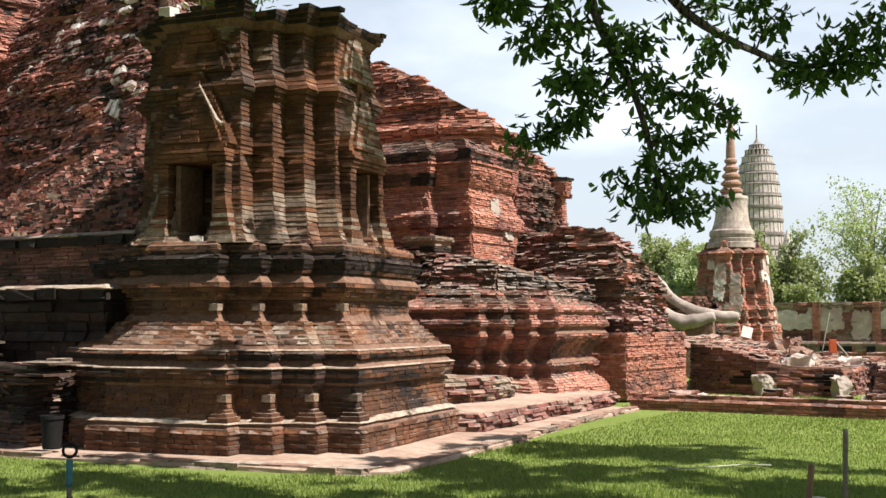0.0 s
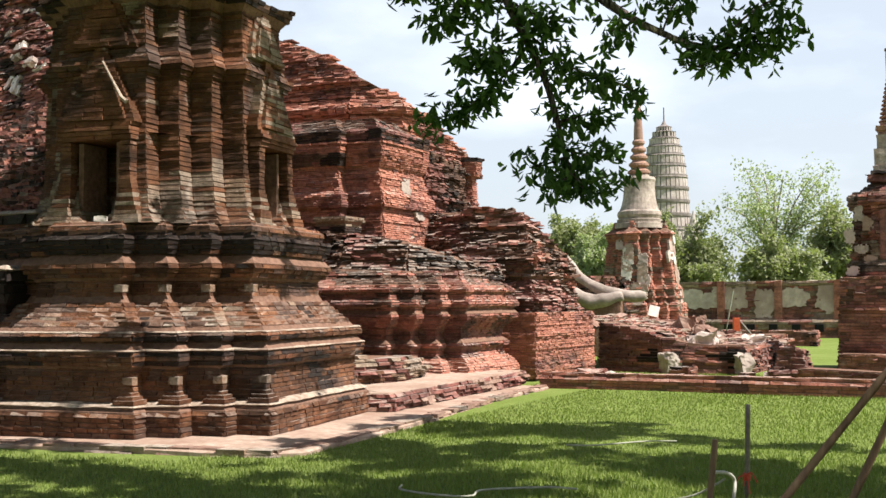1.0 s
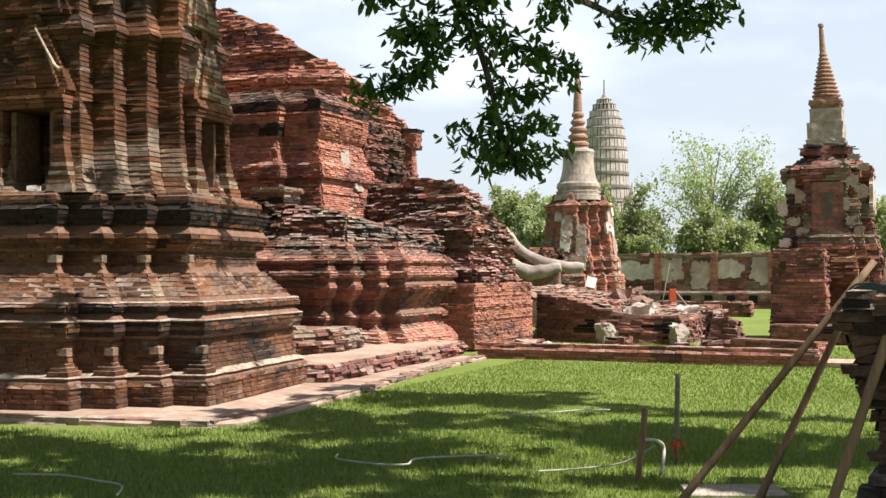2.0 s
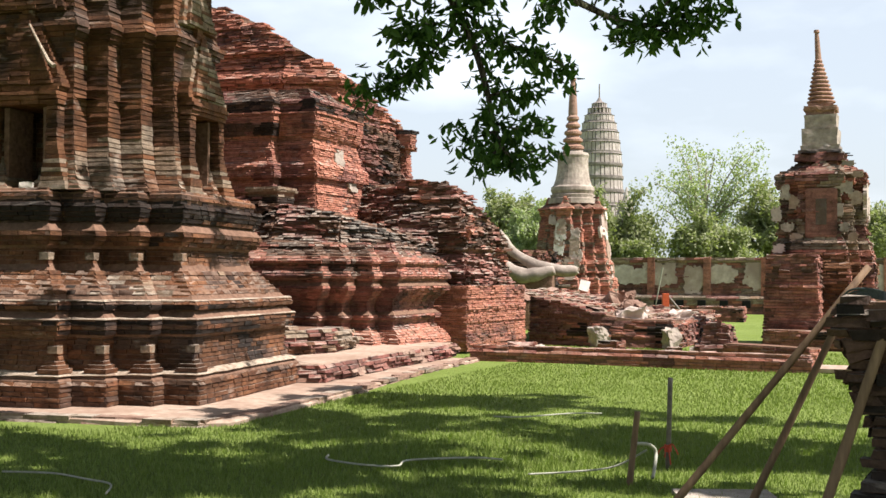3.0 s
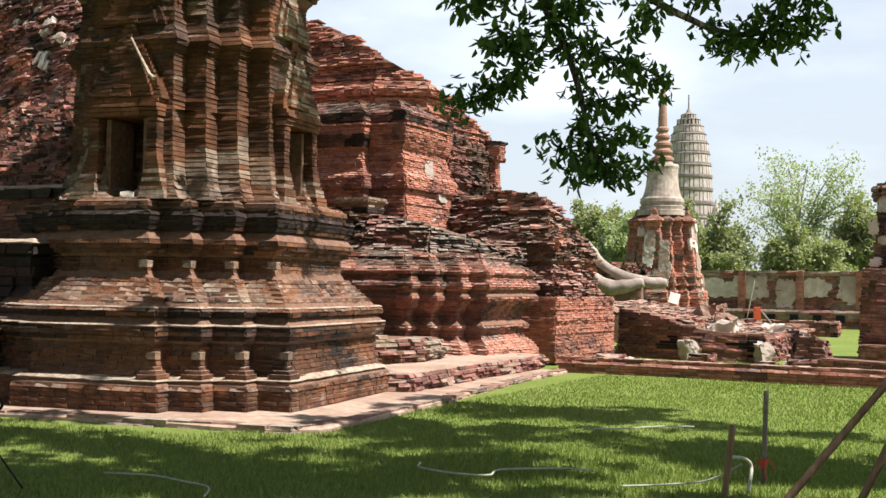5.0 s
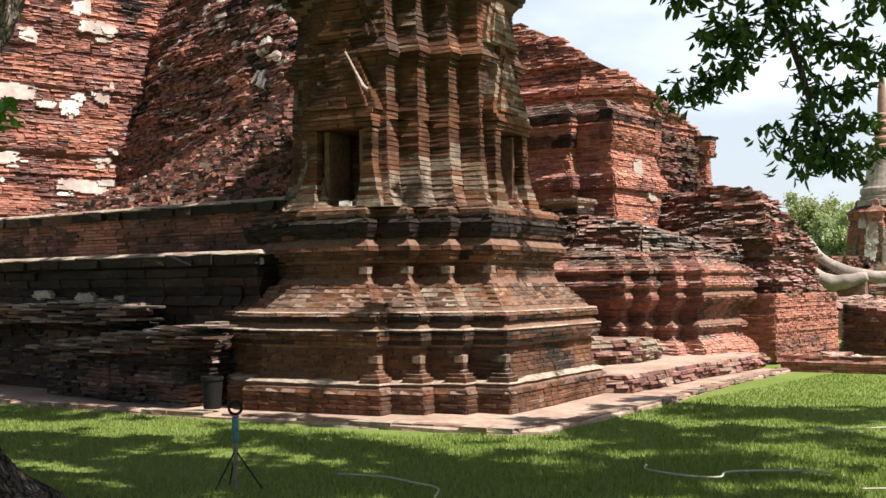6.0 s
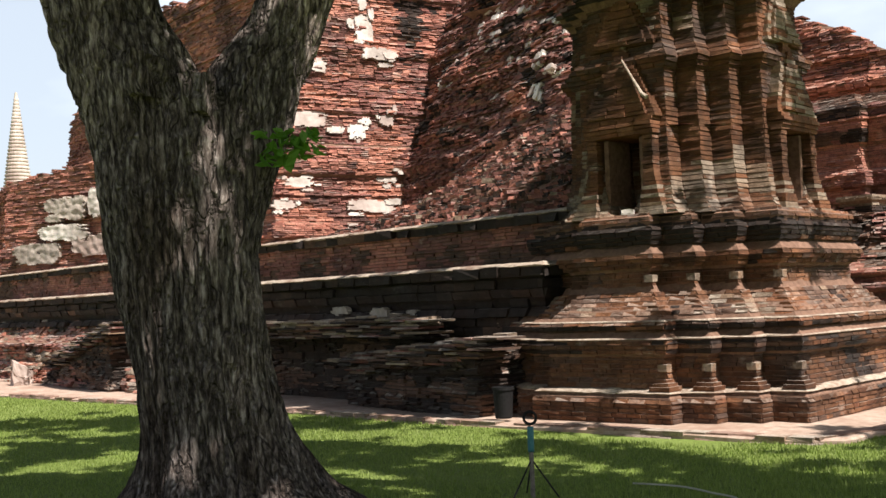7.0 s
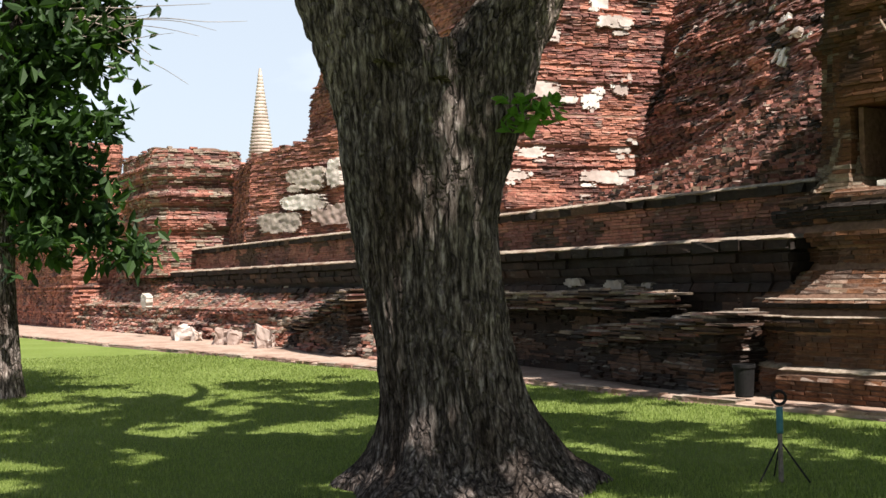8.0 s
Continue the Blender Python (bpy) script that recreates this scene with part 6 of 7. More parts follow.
def make_big_tree():
    base = empty("big_tree", (TX, TY, 0), "large forked tree with dark furrowed bark on the lawn", "tree")
    o = Vector((TX, TY, 0))
    at = lambda lat, z, deep=0.0: o + ACROSS * lat + Vector((-0.875, 0.485, 0)) * deep + Vector((0, 0, z))
    # trunk with flaring roots
    pts = smooth_path([at(0.18, -0.12), at(0.17, 0.05), at(0.14, 0.27), at(0.055, 0.7), at(-0.03, 1.13), at(-0.1, 1.6), at(-0.135, 2.0), at(-0.14, 2.45), at(-0.14, 2.84), at(-0.16, 3.1), at(-0.18, 3.28)], 22)
    rad = np.interp(np.linspace(0, 10, len(pts)), range(11), [0.98, 0.86, 0.66, 0.555, 0.52, 0.53, 0.545, 0.64, 0.68, 0.6, 0.36])
    vs, fs, sides = [], [], 300
    for i, p in enumerate(pts):
        flat = 1.0 - 0.22 * min(1, max(0, (p.z - 2.0) / 0.9))
        flare = max(0, 1 - max(p.z, 0) / 0.8)
        for k in range(sides):
            t = 2 * math.pi * k / sides
            q = Vector((math.cos(t), math.sin(t), 0))
            root = 0.26 * flare ** 2 * max(0, math.sin(t * 5 + 0.8)) ** 1.5
            r = rad[i] + root + 0.05 * noise.noise(Vector((q.x, q.y, p.z)) * 1.2) + furrows(q, p.z, 0.034)
            lat = q.dot(ACROSS)
            vs.append(p + (ACROSS * lat + (q - ACROSS * lat) * flat) * r)
    n = len(pts)
    for i in range(n - 1):
        for k in range(sides):
            k2 = (k + 1) % sides
            fs.append((i * sides + k, i * sides + k2, (i + 1) * sides + k2, (i + 1) * sides + k))
    fs.append(tuple((n - 1) * sides + k for k in range(sides)))
    child("trunk", mesh_of("trunk", vs, fs, M_BARK, smooth=True), base)
    limbs = [([at(-0.14, 2.2), at(-0.30, 2.8), at(-0.46, 3.3), at(-0.65, 3.7), at(-0.85, 4.4), at(-1.3, 5.4, 0.3), at(-2.4, 7.4, 0.8)], [0.44, 0.49, 0.475, 0.425, 0.40, 0.32, 0.16]),
             ([at(0.06, 2.2), at(0.22, 2.75), at(0.42, 3.3), at(0.64, 3.7), at(0.85, 4.3), at(1.3, 5.4, -0.3), at(2.6, 7.2, -0.8)], [0.34, 0.38, 0.36, 0.285, 0.29, 0.26, 0.14]),
             ([at(1.0, 5.2, -0.3), at(3.2, 6.6, -1.6), at(5.2, 6.9, -4.0), at(6.4, 6.2, -6.2)], [0.2, 0.17, 0.12, 0.07]),
             ([at(-1.0, 5.2, 0.3), at(-2.4, 6.6, -1.6), at(-2.8, 7.2, -3.6), at(-3.0, 7.4, -5.6)], [0.2, 0.16, 0.11, 0.06]),
             ([at(-1.6, 6.2, 0.5), at(-1.2, 7.2, 2.2), at(-1.0, 7.6, 4.4), at(-1.4, 7.9, 6.0)], [0.17, 0.14, 0.1, 0.05])]
    for k, (path, rd) in enumerate(limbs):
        vs, fs = bark_tube(path, rd, 200 if k < 2 else 40, 0.028)
        child("limb", mesh_of("limb", vs, fs, M_BARK, smooth=True), base)
    # knot and the scar of a lost limb
    part("knot", block((0.34, 0.3, 0.3), at(-0.42, 3.12, -0.40), 10, 0, 0.10, 5), M_BARK, base)
    part("knot", block((0.2, 0.2, 0.3), at(-0.02, 3.0, -0.44), 30, 0, 0.07, 5), M_BARK, base)
    # high unseen crown, leafed along sun rays to shade the lawn, with gaps
    rng = np.random.default_rng(7)
    c = []
    while len(c) < 64000:
        g = np.array([rng.uniform(-20.5, 5.5), rng.uniform(-3.0, 15.5)])
        e = ((g[0] + 7.5) / 11.8) ** 2 + ((g[1] - 6.4) / 8.5) ** 2
        if e > 1 + 0.3 * wave(g[0], g[1], 0, 0.5):
            continue
        gap = wave(g[0] * 0.8, g[1] * 1.3, 0, 0.6) + 0.75 * wave(g[0], g[1] * 1.3, 9, 1.6) + 0.7 * wave(g[0], g[1] * 1.3, 4, 3.4)
        # fewer leaves where the ruins are to be sunlit, more over the trunk
        need = 0.13 if math.hypot(g[0] + 9.6, g[1] - 4.3) > 1.9 else -0.2
        if -13.4 < g[0] < -7.6 and g[1] > 10.3:
            need = 0.62
        elif -15.5 < g[0] < -13.4 and g[1] > 9.2:
            need = 0.0
        elif g[0] < -12 and g[1] > 9.2:
            need = 0.35
        elif g[0] > -7.6 and g[1] > 10.5:
            need = 0.04
        if gap < need:
            continue
        # the crown's added depth also keeps sky light off the shrine
        z = 6.8 + 6.0 * rng.random() ** 1.5
        c.append(np.array([g[0] + TO_SUN.x / TO_SUN.z * z, g[1] + TO_SUN.y / TO_SUN.z * z, z]))
    leaves_at("crown", np.array(c), rng, 0.3, 0.26, 0.5, M_LEAF, base, "broad green leafy crown")
    # fresh sprig on the fork
    rng = np.random.default_rng(8)
    pos = np.array([at(0.42, 2.78, -0.5) + ACROSS * float(rng.uniform(0.0, 0.42)) + Vector((0, 0, float(rng.uniform(-0.1, 0.12)))) + Vector((0.1, -0.05, 0)) * float(rng.uniform(-1, 1)) for _ in range(70)])
    leaves_at("sprig", pos, rng, 0.3, 0.13, 0.55, M_LEAF_NEW, base, "fresh bright green leaves")
    vs, fs = tube([at(0.4, 2.72, -0.3), at(0.55, 2.76, -0.48), at(0.8, 2.82, -0.5)], [0.012, 0.008, 0.004], 6)
    child("sprig_stem", mesh_of("sprig_stem", vs, fs, M_BARK), base)


make_big_tree()

TWIGS = {
    "stem": [(1.05, 4.28), (1.17, 3.86), (1.33, 3.53), (1.45, 3.27), (1.54, 2.96), (1.60, 2.68), (1.70, 2.49), (1.80, 2.40)],
    "a": [(1.33, 3.53), (1.16, 3.32), (0.99, 3.17), (0.80, 3.04), (0.59, 3.02)],
    "b": [(1.17, 3.86), (0.91, 3.82), (0.72, 3.74), (0.65, 3.63)],
    "b2": [(1.07, 4.07), (0.74, 3.95), (0.49, 3.97), (0.40, 3.90)],
    "c": [(1.33, 3.61), (1.58, 3.42), (1.83, 3.34), (2.12, 3.27), (2.23, 3.21)],
    "d": [(1.54, 2.94), (1.70, 2.98), (1.81, 3.00)],
    "e": [(1.60, 2.68), (1.45, 2.63), (1.35, 2.62)],
    "e2": [(1.60, 2.73), (1.75, 2.69), (1.86, 2.71)],
    "f": [(1.72, 2.47), (1.85, 2.51), (1.93, 2.54)],
    "f2": [(1.66, 2.56), (1.54, 2.48), (1.43, 2.45)],
    "g": [(1.16, 3.48), (0.97, 3.44), (0.86, 3.36)],
    "h": [(1.17, 3.86), (1.37, 3.74), (1.49, 3.65)],
    "limb": [(1.54, 4.28), (1.81, 3.95), (2.12, 3.74), (2.35, 3.63), (2.55, 3.55), (2.79, 3.52), (3.05, 3.55), (3.32, 3.53)],
    "l1": [(2.55, 3.55), (2.52, 3.44), (2.53, 3.34), (2.67, 3.36)],
    "l2": [(2.79, 3.52), (2.92, 3.69), (3.09, 3.82), (3.30, 3.90)],
    "l3": [(2.35, 3.63), (2.42, 3.82), (2.54, 3.95)],
    "l4": [(1.81, 3.95), (2.00, 3.97), (2.25, 3.90), (2.38, 4.07)],
    "l5": [(3.05, 3.55), (3.17, 3.61), (3.34, 3.69)],
    "l6": [(2.12, 3.74), (2.04, 3.63), (1.93, 3.61)],
    "l7": [(2.79, 3.52), (2.90, 3.46), (3.00, 3.48)],
}


def make_overhanging_branch():
    base = empty("overhanging_branch", (-3.0, 8.0, 4.6), "drooping leafy branch with long green leaves overhead", "branch")
    right, ahead = Vector((0.866, 0.5, 0)), Vector((-0.5, 0.866, 0))
    rng = np.random.default_rng(17)
    pos, ways = [], []
    for key, pts in TWIGS.items():
        off = {"stem": 0.0, "limb": 0.5}.get(key, 0.5 if key[0] == "l" else 0.0)
        path = smooth_path([ahead * (8.8 + off + 0.08 * i * (1 if key in "ace" else -1) * (key not in ("stem", "limb"))) + right * a * (8.8 + off) / 8.8 + Vector((0, 0, 1.6 + (b - 1.6) * (8.8 + off) / 8.8)) for i, (a, b) in enumerate(pts)], 6)
        thick = {"stem": (0.04, 0.008), "limb": (0.045, 0.012)}.get(key, (0.012, 0.004))
        vs, fs = tube(path, list(np.linspace(thick[0], thick[1], len(path))), 8, 0.004)
        child("twig" if key not in ("stem", "limb") else "stem", mesh_of("twig", vs, fs, M_BARK, smooth=True), base)
        n = len(path)
        bare = {"stem": 0.12, "limb": 0.55, "l1": 0.7}.get(key, 0.2)
        for i, p in enumerate(path):
            u = i / n
            if u < bare and rng.random() < 0.75:
                continue
            for _ in range(3 if key in ("a", "b", "b2", "c", "g", "h") else (2 if key[0] in "ls" or u > 0.5 else 1)):
                if rng.random() < 0.15:
                    continue
                c = p + Vector(rng.normal(0, 0.06, 3))
                m = int(rng.integers(5, 9))
                for q in range(m):
                    w = rng.normal(0, 1, 3)
                    ways.append((w[0], w[1], w[2] - 0.95))
                    pos.append(c + Vector(rng.normal(0, 0.038, 3)))
    # the canopy end of both stems, up out of sight
    for a, b in (((1.05, 4.28), (-3.0, 5.0, 6.6)), ((1.54, 4.28), (-2.0, 5.5, 6.6))):
        st = ahead * (8.8 if a[0] < 1.2 else 9.3) + right * a[0] + Vector((0, 0, a[1]))
        path = smooth_path([st, st.lerp(Vector(b), 0.5) + Vector((0, 0, 0.4)), Vector(b)], 6)
        vs, fs = tube(path, list(np.linspace(0.04, 0.07, len(path))), 8, 0.004)
        child("stem", mesh_of("stem", vs, fs, M_BARK, smooth=True), base)
    pos, ways = np.array([tuple(p) for p in pos]), unit(np.array(ways))
    order = rng.permutation(len(pos))
    pos, ways = pos[order], ways[order]
    side = unit(np.cross(ways, rng.normal(0, 0.35, pos.shape) + np.array([0, 0, 1.0])))
    size = rng.uniform(0.07, 0.13, len(pos))
    child("foliage", leaf_mesh("foliage", pos[260:], ways[260:], side[260:], size[260:], size[260:] * 0.42, M_LEAF), base, "long drooping green leaves", "stuff")
    # single leaves
    one = leaf_mesh("leaf", np.zeros((1, 3)), np.array([[0, 1.0, 0]]), np.array([[1.0, 0, 0]]), np.array([0.13]), np.array([0.058]), M_LEAF)
    for p, w in zip(pos[:260], ways[:260]):
        lf = child("leaf", one, base)
        lf.matrix_basis = Matrix.Translation(p) @ Vector(w).to_track_quat("Y", "Z").to_matrix().to_4x4()


make_overhanging_branch()


def make_side_tree():
    base = empty("lawn_tree", (-18.6, 2.6, 0), "slender lawn tree with dense green foliage, darkened as if shaded", "tree")
    vs, fs = bark_tube([(-18.62, 2.58, -0.1), (-18.65, 2.6, 0.5), (-18.7, 2.58, 2.0), (-18.6, 2.7, 4.5), (-18.4, 2.9, 7.5)], [0.36, 0.25, 0.22, 0.2, 0.1], 40, 0.015)
    child("trunk", mesh_of("trunk", vs, fs, M_BARK, smooth=True), base)
    rng = np.random.default_rng(27)
    ax = Vector((0.485, 0.875, 0))
    tips = []
    for z0, lat, z1 in ((2.6, 1.7, 2.1), (3.0, 1.3, 3.0), (3.4, 1.6, 3.9), (4.0, 1.3, 5.0), (4.6, 1.0, 6.2), (3.2, -1.3, 3.2), (4.2, -1.4, 5.0), (3.6, 0.6, 3.1), (2.9, 0.8, 2.3), (4.8, 1.5, 5.6), (3.8, 0.4, 4.4)):
        dp = rng.uniform(-0.8, 0.8)
        a = Vector((-18.62, 2.65, z0))
        b = Vector((-18.6, 2.65, z1)) + ax * lat + Vector((-0.875, 0.485, 0)) * dp
        path = smooth_path([a, a.lerp(b, 0.5) + Vector((0, 0, 0.35)), b], 8)
        vs, fs = tube(path, list(np.linspace(0.07, 0.012, len(path))), 7, 0.01)
        child("limb", mesh_of("limb", vs, fs, M_BARK), base)
        tips += path[4:]
    pos = []
    for p in tips:
        for _ in range(9):
            c = np.array(p) + rng.normal(0, 0.22, 3)
            for _ in range(5):
                pos.append(c + rng.normal(0, 0.07, 3))
    top = []
    while len(top) < 3400:
        q = np.array([rng.normal(0, 1.0), rng.normal(0, 1.0), rng.uniform(0, 4.5)])
        if wave(q[0], q[1], q[2], 1.3) > -0.05 and math.hypot(q[0], q[1]) < 1.9:
            top.append(np.array([-18.55, 2.75, 4.6]) + q * np.array([1.15, 1.15, 1.0]))
    leaves_at("crown", np.array(pos + top), rng, 0.6, 0.25, 0.45, M_LEAF_SHADED, base)
    # bare twigs
    for k in range(15):
        a = Vector((-18.5, 2.9, 4.9 + 0.06 * k)) + ax * 0.6
        path = [a]
        d = Vector((0.485, 0.875, 0)) * (0.26 + 0.012 * k) + Vector((0, 0, 0.06))
        for _ in range(5):
            d = d + Vector(rng.normal(0, 0.07, 3)) + Vector((0, 0, 0.0))
            path.append(path[-1] + d)
        vs, fs = tube(smooth_path(path, 3), list(np.linspace(0.014, 0.003, 16)), 5)
        child("bare_twig", mesh_of("bare_twig", vs, fs, M_GREYSTONE), base)


make_side_tree()


def make_far_tree(x, y, h, spread, seed, material, dense, label, size=0.3):
    base = empty("far_tree", (x, y, 0), label, "tree")
    rng = np.random.default_rng(seed)
    vs, fs = tube(smooth_path([(x, y, -0.1), (x + 0.1, y, h * 0.2), (x, y, h * 0.45), (x + 0.2, y, h * 0.8)], 4), list(np.linspace(0.025 * h, 0.006 * h, 13)), 8, 0.03)
    child("trunk", mesh_of("trunk", vs, fs, M_GREYSTONE), base)
    pos, v_all, f_all = [], [], []
    for k in range(int(22 * dense) + 8):
        a = rng.uniform(0, 2 * math.pi)
        z0 = h * rng.uniform(0.15, 0.55)
        el = rng.uniform(0.15, 1.0)
        r = spread * rng.uniform(0.55, 1.0) * (1.1 - 0.55 * el)
        b = Vector((x + r * math.cos(a), y + r * math.sin(a), min(h, z0 + h * 0.55 * el)))
        st = Vector((x, y, z0))
        path = smooth_path([st, st.lerp(b, 0.5) + Vector((0, 0, 0.06 * h)), b], 6)
        vs, fs = tube(path, list(np.linspace(0.008 * h, 0.002 * h, len(path))), 5)
        f_all += [tuple(i + len(v_all) for i in f) for f in fs]
        v_all += vs
        for p in path[3:]:
            for _ in range(int(7 * dense) + 3):
                c = np.array(p) + rng.normal(0, 0.075 * spread, 3)
                for _ in range(6):
                    pos.append(c + rng.normal(0, 0.03 * spread, 3))
    child("limb", mesh_of("limb", v_all, f_all, M_GREYSTONE), base)
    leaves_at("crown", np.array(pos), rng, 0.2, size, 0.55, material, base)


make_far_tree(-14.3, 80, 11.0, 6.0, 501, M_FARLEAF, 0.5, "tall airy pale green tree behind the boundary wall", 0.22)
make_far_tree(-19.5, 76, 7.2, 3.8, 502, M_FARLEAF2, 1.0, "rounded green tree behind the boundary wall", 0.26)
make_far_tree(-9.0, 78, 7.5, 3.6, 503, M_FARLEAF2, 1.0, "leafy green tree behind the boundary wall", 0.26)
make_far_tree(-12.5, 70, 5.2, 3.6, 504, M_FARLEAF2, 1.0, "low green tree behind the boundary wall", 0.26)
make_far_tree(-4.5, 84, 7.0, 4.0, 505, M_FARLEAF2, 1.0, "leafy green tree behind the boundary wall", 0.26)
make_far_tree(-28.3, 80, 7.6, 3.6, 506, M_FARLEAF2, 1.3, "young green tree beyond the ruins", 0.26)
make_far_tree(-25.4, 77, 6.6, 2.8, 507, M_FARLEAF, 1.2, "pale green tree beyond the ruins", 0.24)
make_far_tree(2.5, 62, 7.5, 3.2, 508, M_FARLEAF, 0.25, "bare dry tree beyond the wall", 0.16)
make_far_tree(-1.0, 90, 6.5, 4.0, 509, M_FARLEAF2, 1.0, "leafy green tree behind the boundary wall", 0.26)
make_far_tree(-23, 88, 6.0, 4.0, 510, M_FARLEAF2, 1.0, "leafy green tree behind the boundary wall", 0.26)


# ---- small things on the lawn ----
def rod(name, a, b, r, material, parent, label="", taper=0.85, bend=0.0, knots=True):
    a, b = Vector(a), Vector(b)
    pts = [a.lerp(b, k / 8) + Vector((0, 0, bend * math.sin(math.pi * k / 8))) for k in range(9)]
    vs, fs = tube(pts, [r * (1 - (1 - taper) * k / 8) * (1.08 if knots and k % 2 else 1.0) for k in range(9)], 10, r * 0.08)
    return child(name, mesh_of(name, vs, fs, material, smooth=True), parent, label)


def make_propped_pier():
    base = empty("leaning_brick_pier", (0.25, 7.4, 0), "dark overhanging ruined brick pier on the lawn", "ruin")
    acc = Bricks(601)
    lean = table([(0, 0.14), (0.42, 0.12), (0.5, 0.0), (0.8, 0.04), (1.05, 0.14), (1.4, 0.2), (1.6, 0.12)])
    path = [(-0.25, 7.0), (1.2, 6.9), (1.25, 8.1), (-0.12, 8.0)]
    brickwork(acc, path, 0.0, 1.5, lambda s, z: lean(z) + 0.06 * wave(s, z * 3, 2, 1.4), top=lambda s: 1.46 + 0.06 * wave(s, 0, 0, 1.3), rag=0.03, h=0.06, length=0.25, wear=0.02, wild=0.02, slot=mixed((1, 0.4), (6, 0.6)), core=("core", base, M_MORTAR), back=0.5)
    acc.build("brickwork", base, BRICKSET, 0.01, single=lambda r: r[0] < 0.2, limit=120)
    for k, (a, b, r) in enumerate((((-1.62, 7.72, -0.02), (-0.34, 8.1, 1.66), 0.026), ((-1.12, 8.0, -0.02), (-0.47, 8.05, 1.42), 0.026), ((-0.62, 6.75, -0.02), (-0.05, 6.85, 1.75), 0.03))):
        p = empty("prop_pole", a, "slanting brown bamboo pole propped against a brick pier", "pole", "props of the pier")
        rod("pole", a, b, r, M_WOOD, p)
    rope = empty("rope_lashing", (-0.35, 7.6, 1.5), "grey-green rope lashed round pole tops", "rope")
    for k in range(5):
        path = smooth_path([(-0.5, 8.02, 1.36 + 0.025 * k), (-0.44, 7.95, 1.43 + 0.02 * k), (-0.33, 7.75, 1.47 + 0.012 * k), (-0.22, 7.5, 1.46 + 0.01 * k)], 6)
        vs, fs = tube(path, [0.009] * len(path), 7, 0.005)
        child("strand", mesh_of("strand", vs, fs, M_ROPE), rope)


make_propped_pier()


def make_stakes():
    s1 = empty("metal_stake", (-2.0, 9.95, 0), "upright thin grey metal stake tied with red cord", "stake")
    rod("shaft", (-2.02, 9.95, -0.05), (-2.0, 9.95, 0.74), 0.021, M_STEEL, s1, knots=False, taper=1.0)
    for k in range(4):
        a = Vector((-2.02, 9.94, 0.16))
        path = smooth_path([a, a + Vector((0.05 * math.cos(k * 1.7), -0.04, 0.03 - 0.02 * k)), a + Vector((0.10 * math.cos(k * 1.7), -0.05, -0.05 - 0.03 * k))], 5)
        vs, fs = tube(path, [0.006] * len(path), 6)
        child("cord", mesh_of("cord", vs, fs, M_CORD), s1, "frayed red cord")
    vs, fs = lathe([(0.03, 0.12), (0.034, 0.15), (0.03, 0.18)], 12, (-2.02, 9.95))
    child("cord_knot", mesh_of("cord_knot", vs, fs, M_CORD), s1)
    s2 = empty("wooden_stake", (-2.1, 9.0, 0), "short upright brown wooden stake in the grass", "stake")
    rod("shaft", (-2.12, 9.0, -0.05), (-2.06, 9.02, 0.55), 0.024, M_WOOD, s2, taper=0.95)
    drain = part("stone_cover", block((0.7, 0.4, 0.03), (-1.35, 8.75, -0.012), 20, 0.002, 0.02), M_GREYSTONE, None)
    tagged(drain, "pale flat stone cover sunk in the lawn", "cover")


make_stakes()


def make_hose(name, pts, r, label, material=None):
    path = smooth_path([(x, y, z) for x, y, z in pts], 10)
    vs, fs = tube(path, [r] * len(path), 8)
    ob = new(name, mesh_of(name, vs, fs, material or M_HOSE, smooth=True))
    tagged(ob, label, "hose", "hoses")


make_hose("garden_hose", [(-4.72, 9.0, 0.05), (-4.6, 8.78, 0.05), (-4.2, 8.66, 0.05), (-3.95, 8.72, 0.05), (-3.98, 8.98, 0.055), (-3.75, 9.25, 0.05), (-3.5, 9.4, 0.05), (-3.3, 9.42, 0.045)], 0.009, "pale thin garden hose curling over the grass")
make_hose("garden_hose", [(-2.1, 9.05, 0.3), (-2.03, 9.3, 0.26), (-2.0, 9.4, 0.18), (-1.98, 9.2, 0.02)], 0.014, "pale hose bent over a stake")
make_hose("garden_hose", [(-2.05, 9.3, 0.22), (-2.3, 9.25, 0.08), (-2.6, 9.1, 0.04), (-2.9, 8.9, 0.03)], 0.008, "pale thin hose trailing from a stake")
make_hose("garden_hose", [(-4.4, 12.2, 0.05), (-4.1, 12.3, 0.05), (-3.7, 12.8, 0.055), (-3.4, 13.0, 0.05)], 0.008, "pale thin hose lying across the lawn")
make_hose("garden_hose", [(-6.6, 7.2, 0.05), (-6.2, 7.3, 0.05), (-5.8, 7.2, 0.05), (-5.5, 7.1, 0.05), (-5.3, 6.8, 0.045)], 0.008, "pale thin hose half hidden in grass")


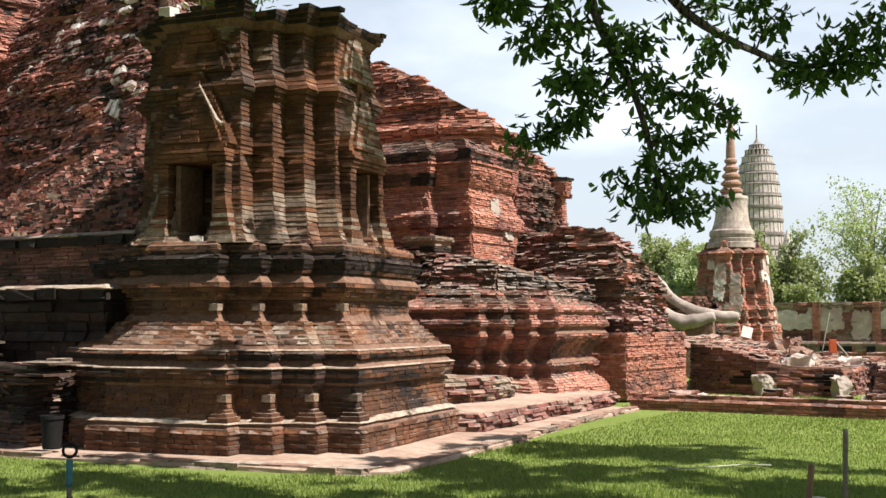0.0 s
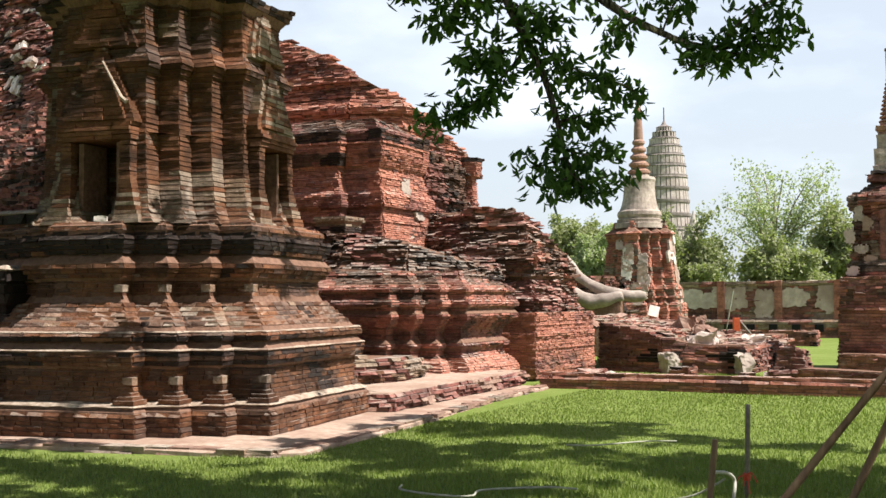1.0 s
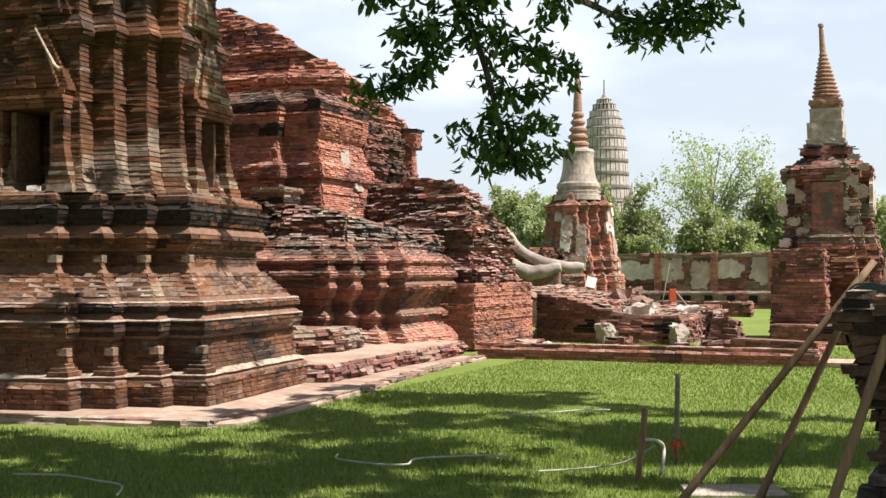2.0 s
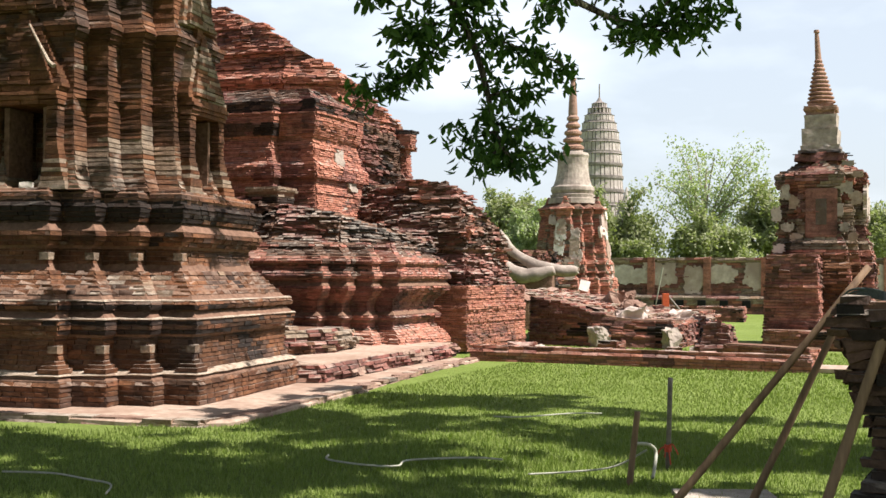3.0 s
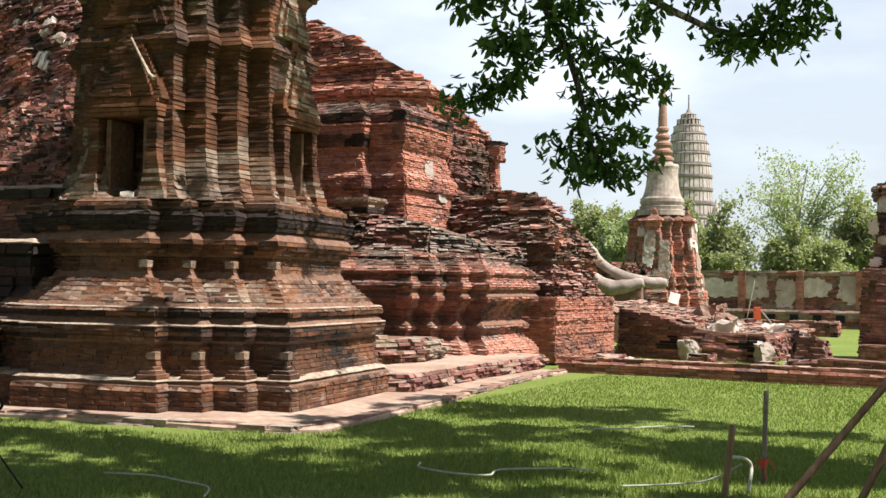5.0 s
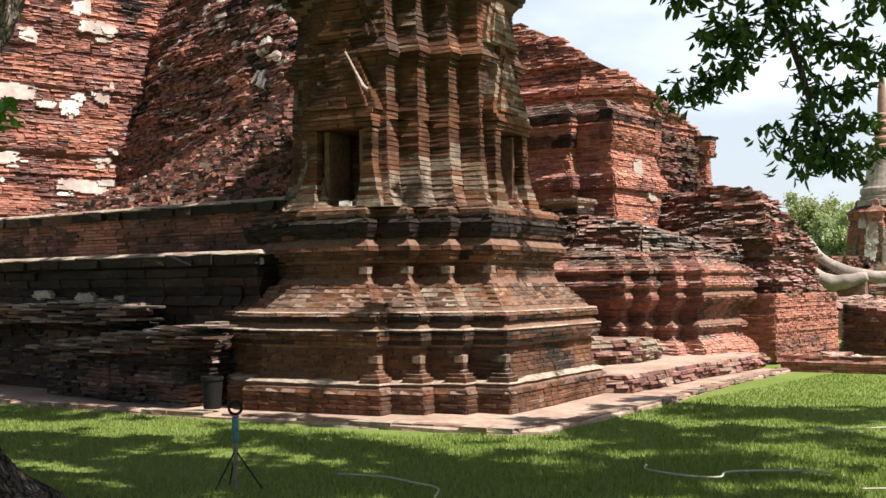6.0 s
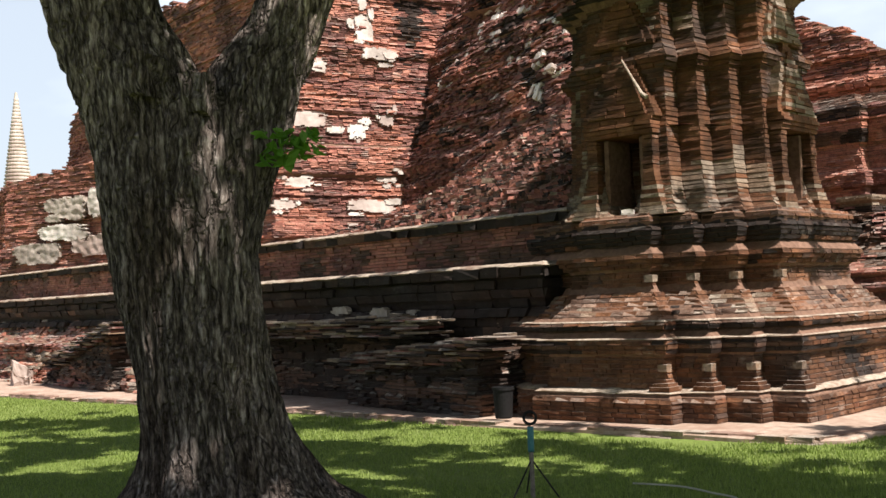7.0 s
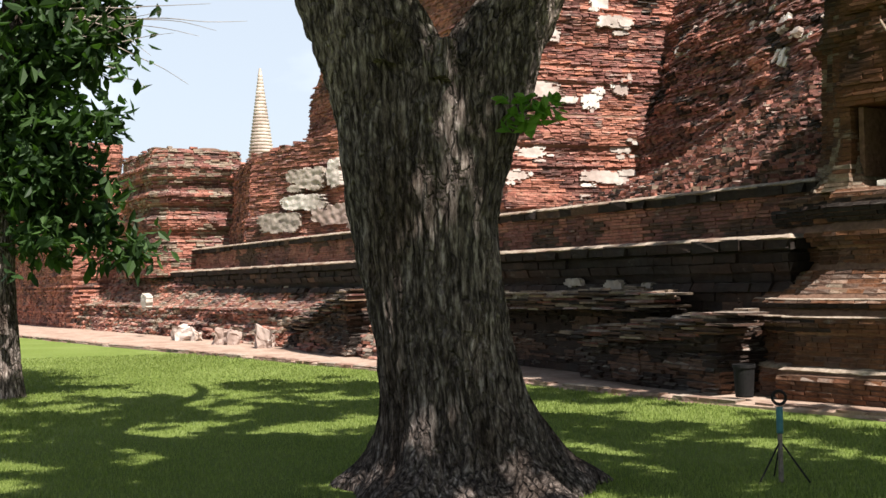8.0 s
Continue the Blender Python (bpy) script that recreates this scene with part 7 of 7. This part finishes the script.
def make_sprinkler():
    x, y = -7.0, 6.45
    base = empty("sprinkler_stand", (x, y, 0), "teal sprinkler pole with ring top and wire legs", "sprinkler")
    rod("pole", (x, y, -0.05), (x, y, 0.56), 0.02, M_STEEL, base, knots=False, taper=0.9)
    rod("sleeve", (x, y, 0.36), (x, y, 0.56), 0.026, M_TEAL, base, "teal painted sleeve", knots=False, taper=1.0)
    ring = [(x + 0.05 * math.cos(t) * 0.75, y + 0.05 * math.cos(t) * 0.66, 0.63 + 0.05 * math.sin(t)) for t in np.linspace(0, 2 * math.pi, 17)]
    vs, fs = tube(ring, [0.012] * 17, 8)
    child("ring", mesh_of("ring", vs, fs, M_DARK), base)
    for k in range(3):
        t = k * 2.1 + 0.5
        rod("leg", (x, y, 0.30), (x + 0.22 * math.cos(t), y + 0.22 * math.sin(t), 0.0), 0.007, M_DARK, base, knots=False, taper=1.0)


make_sprinkler()


def make_bin():
    x, y = -11.27, 10.1
    base = empty("black_bin", (x, y, 0.08), "black plastic bin beside the shrine's foot", "bin")
    vs, fs = lathe([(0.105, 0.08), (0.11, 0.1), (0.13, 0.44), (0.142, 0.44), (0.142, 0.48), (0.122, 0.48), (0.11, 0.2)], 24, (x, y))
    child("body", mesh_of("body", vs, fs, M_DARK, smooth=False), base)


make_bin()
spot = part("plaster_stub", block((0.2, 0.2, 0.3), (SX - 0.6, SY - 1.2, 5.5), 0, 0.02, 0.02), M_PLASTER, None)
tagged(spot, "small white plaster stub on the shrine's top", "masonry")
rngt = np.random.default_rng(91)
weeds = empty("roof_weeds", (SX + 0.5, SY - 1.0, 5.6), "green weeds growing on the shrine's broken top", "weeds")
leaves_at("foliage", np.array([SX + 0.45, SY - 1.1, 5.75]) + rngt.normal(0, 1, (260, 3)) * np.array([0.3, 0.15, 0.1]), rngt, -0.6, 0.12, 0.35, M_LEAF, weeds)


# ---- grass blades ----
def make_grass():
    rng = np.random.default_rng(99)
    n = 420000
    az = np.radians(rng.uniform(-2, 86, n))
    d = 4.8 + 24.0 * rng.random(n) ** 1.25
    x, y = -np.sin(az) * d, np.cos(az) * d
    ex, ey = [p[0] for p in PAVE_EDGE[:8]], [p[1] for p in PAVE_EDGE[:8]]
    lim = np.interp(x, ex, ey)
    lim = np.where(x > -7.75, np.where(x > -7.0, 20.6, np.interp(x, [-7.8, -7.2, -7.0], [10.3, 10.4, 10.5])), lim)
    inside = (y < lim - 0.02) & ((x + 8.1) ** 2 + (y - 4.2) ** 2 > 0.7) & ~((x > -0.4) & (y > 6.8) & (y < 8.2))
    rx = np.interp(y, [10.5, 11.6, 14.6, 17.6, 20.6], [-6.95, -6.8, -7.15, -7.5, -7.75])
    inside &= (y < 10.4) | (x > rx)
    inside |= (y > 21.3) & (y < 26) & (x > -8.4) & (x < 1)
    x, y, d = x[inside], y[inside], d[inside]
    n = len(x)
    h = rng.uniform(0.012, 0.034, n)
    w = 0.0022 + 0.00055 * d
    a = rng.uniform(0, 2 * math.pi, n)
    b = rng.uniform(0, 2 * math.pi, n)
    lean = rng.uniform(0.0, 0.035, n)
    v = np.empty((n, 3, 3))
    v[:, 0] = np.stack([x - np.cos(a) * w, y - np.sin(a) * w, np.full(n, -0.03)], 1)
    v[:, 1] = np.stack([x + np.cos(a) * w, y + np.sin(a) * w, np.full(n, -0.03)], 1)
    v[:, 2] = np.stack([x + np.cos(b) * lean, y + np.sin(b) * lean, h], 1)
    f = np.arange(n * 3, dtype=np.int32)
    me = bpy.data.meshes.new("grass")
    me.vertices.add(n * 3)
    me.vertices.foreach_set("co", v.ravel())
    me.loops.add(n * 3)
    me.loops.foreach_set("vertex_index", f)
    me.polygons.add(n)
    me.polygons.foreach_set("loop_start", np.arange(0, n * 3, 3, dtype=np.int32))
    me.materials.append(M_GRASS)
    me.update(calc_edges=True)
    me.shade_flat()
    tagged(new("grass", me), "short bright green lawn grass blades", "grass", kind="stuff")


make_grass()
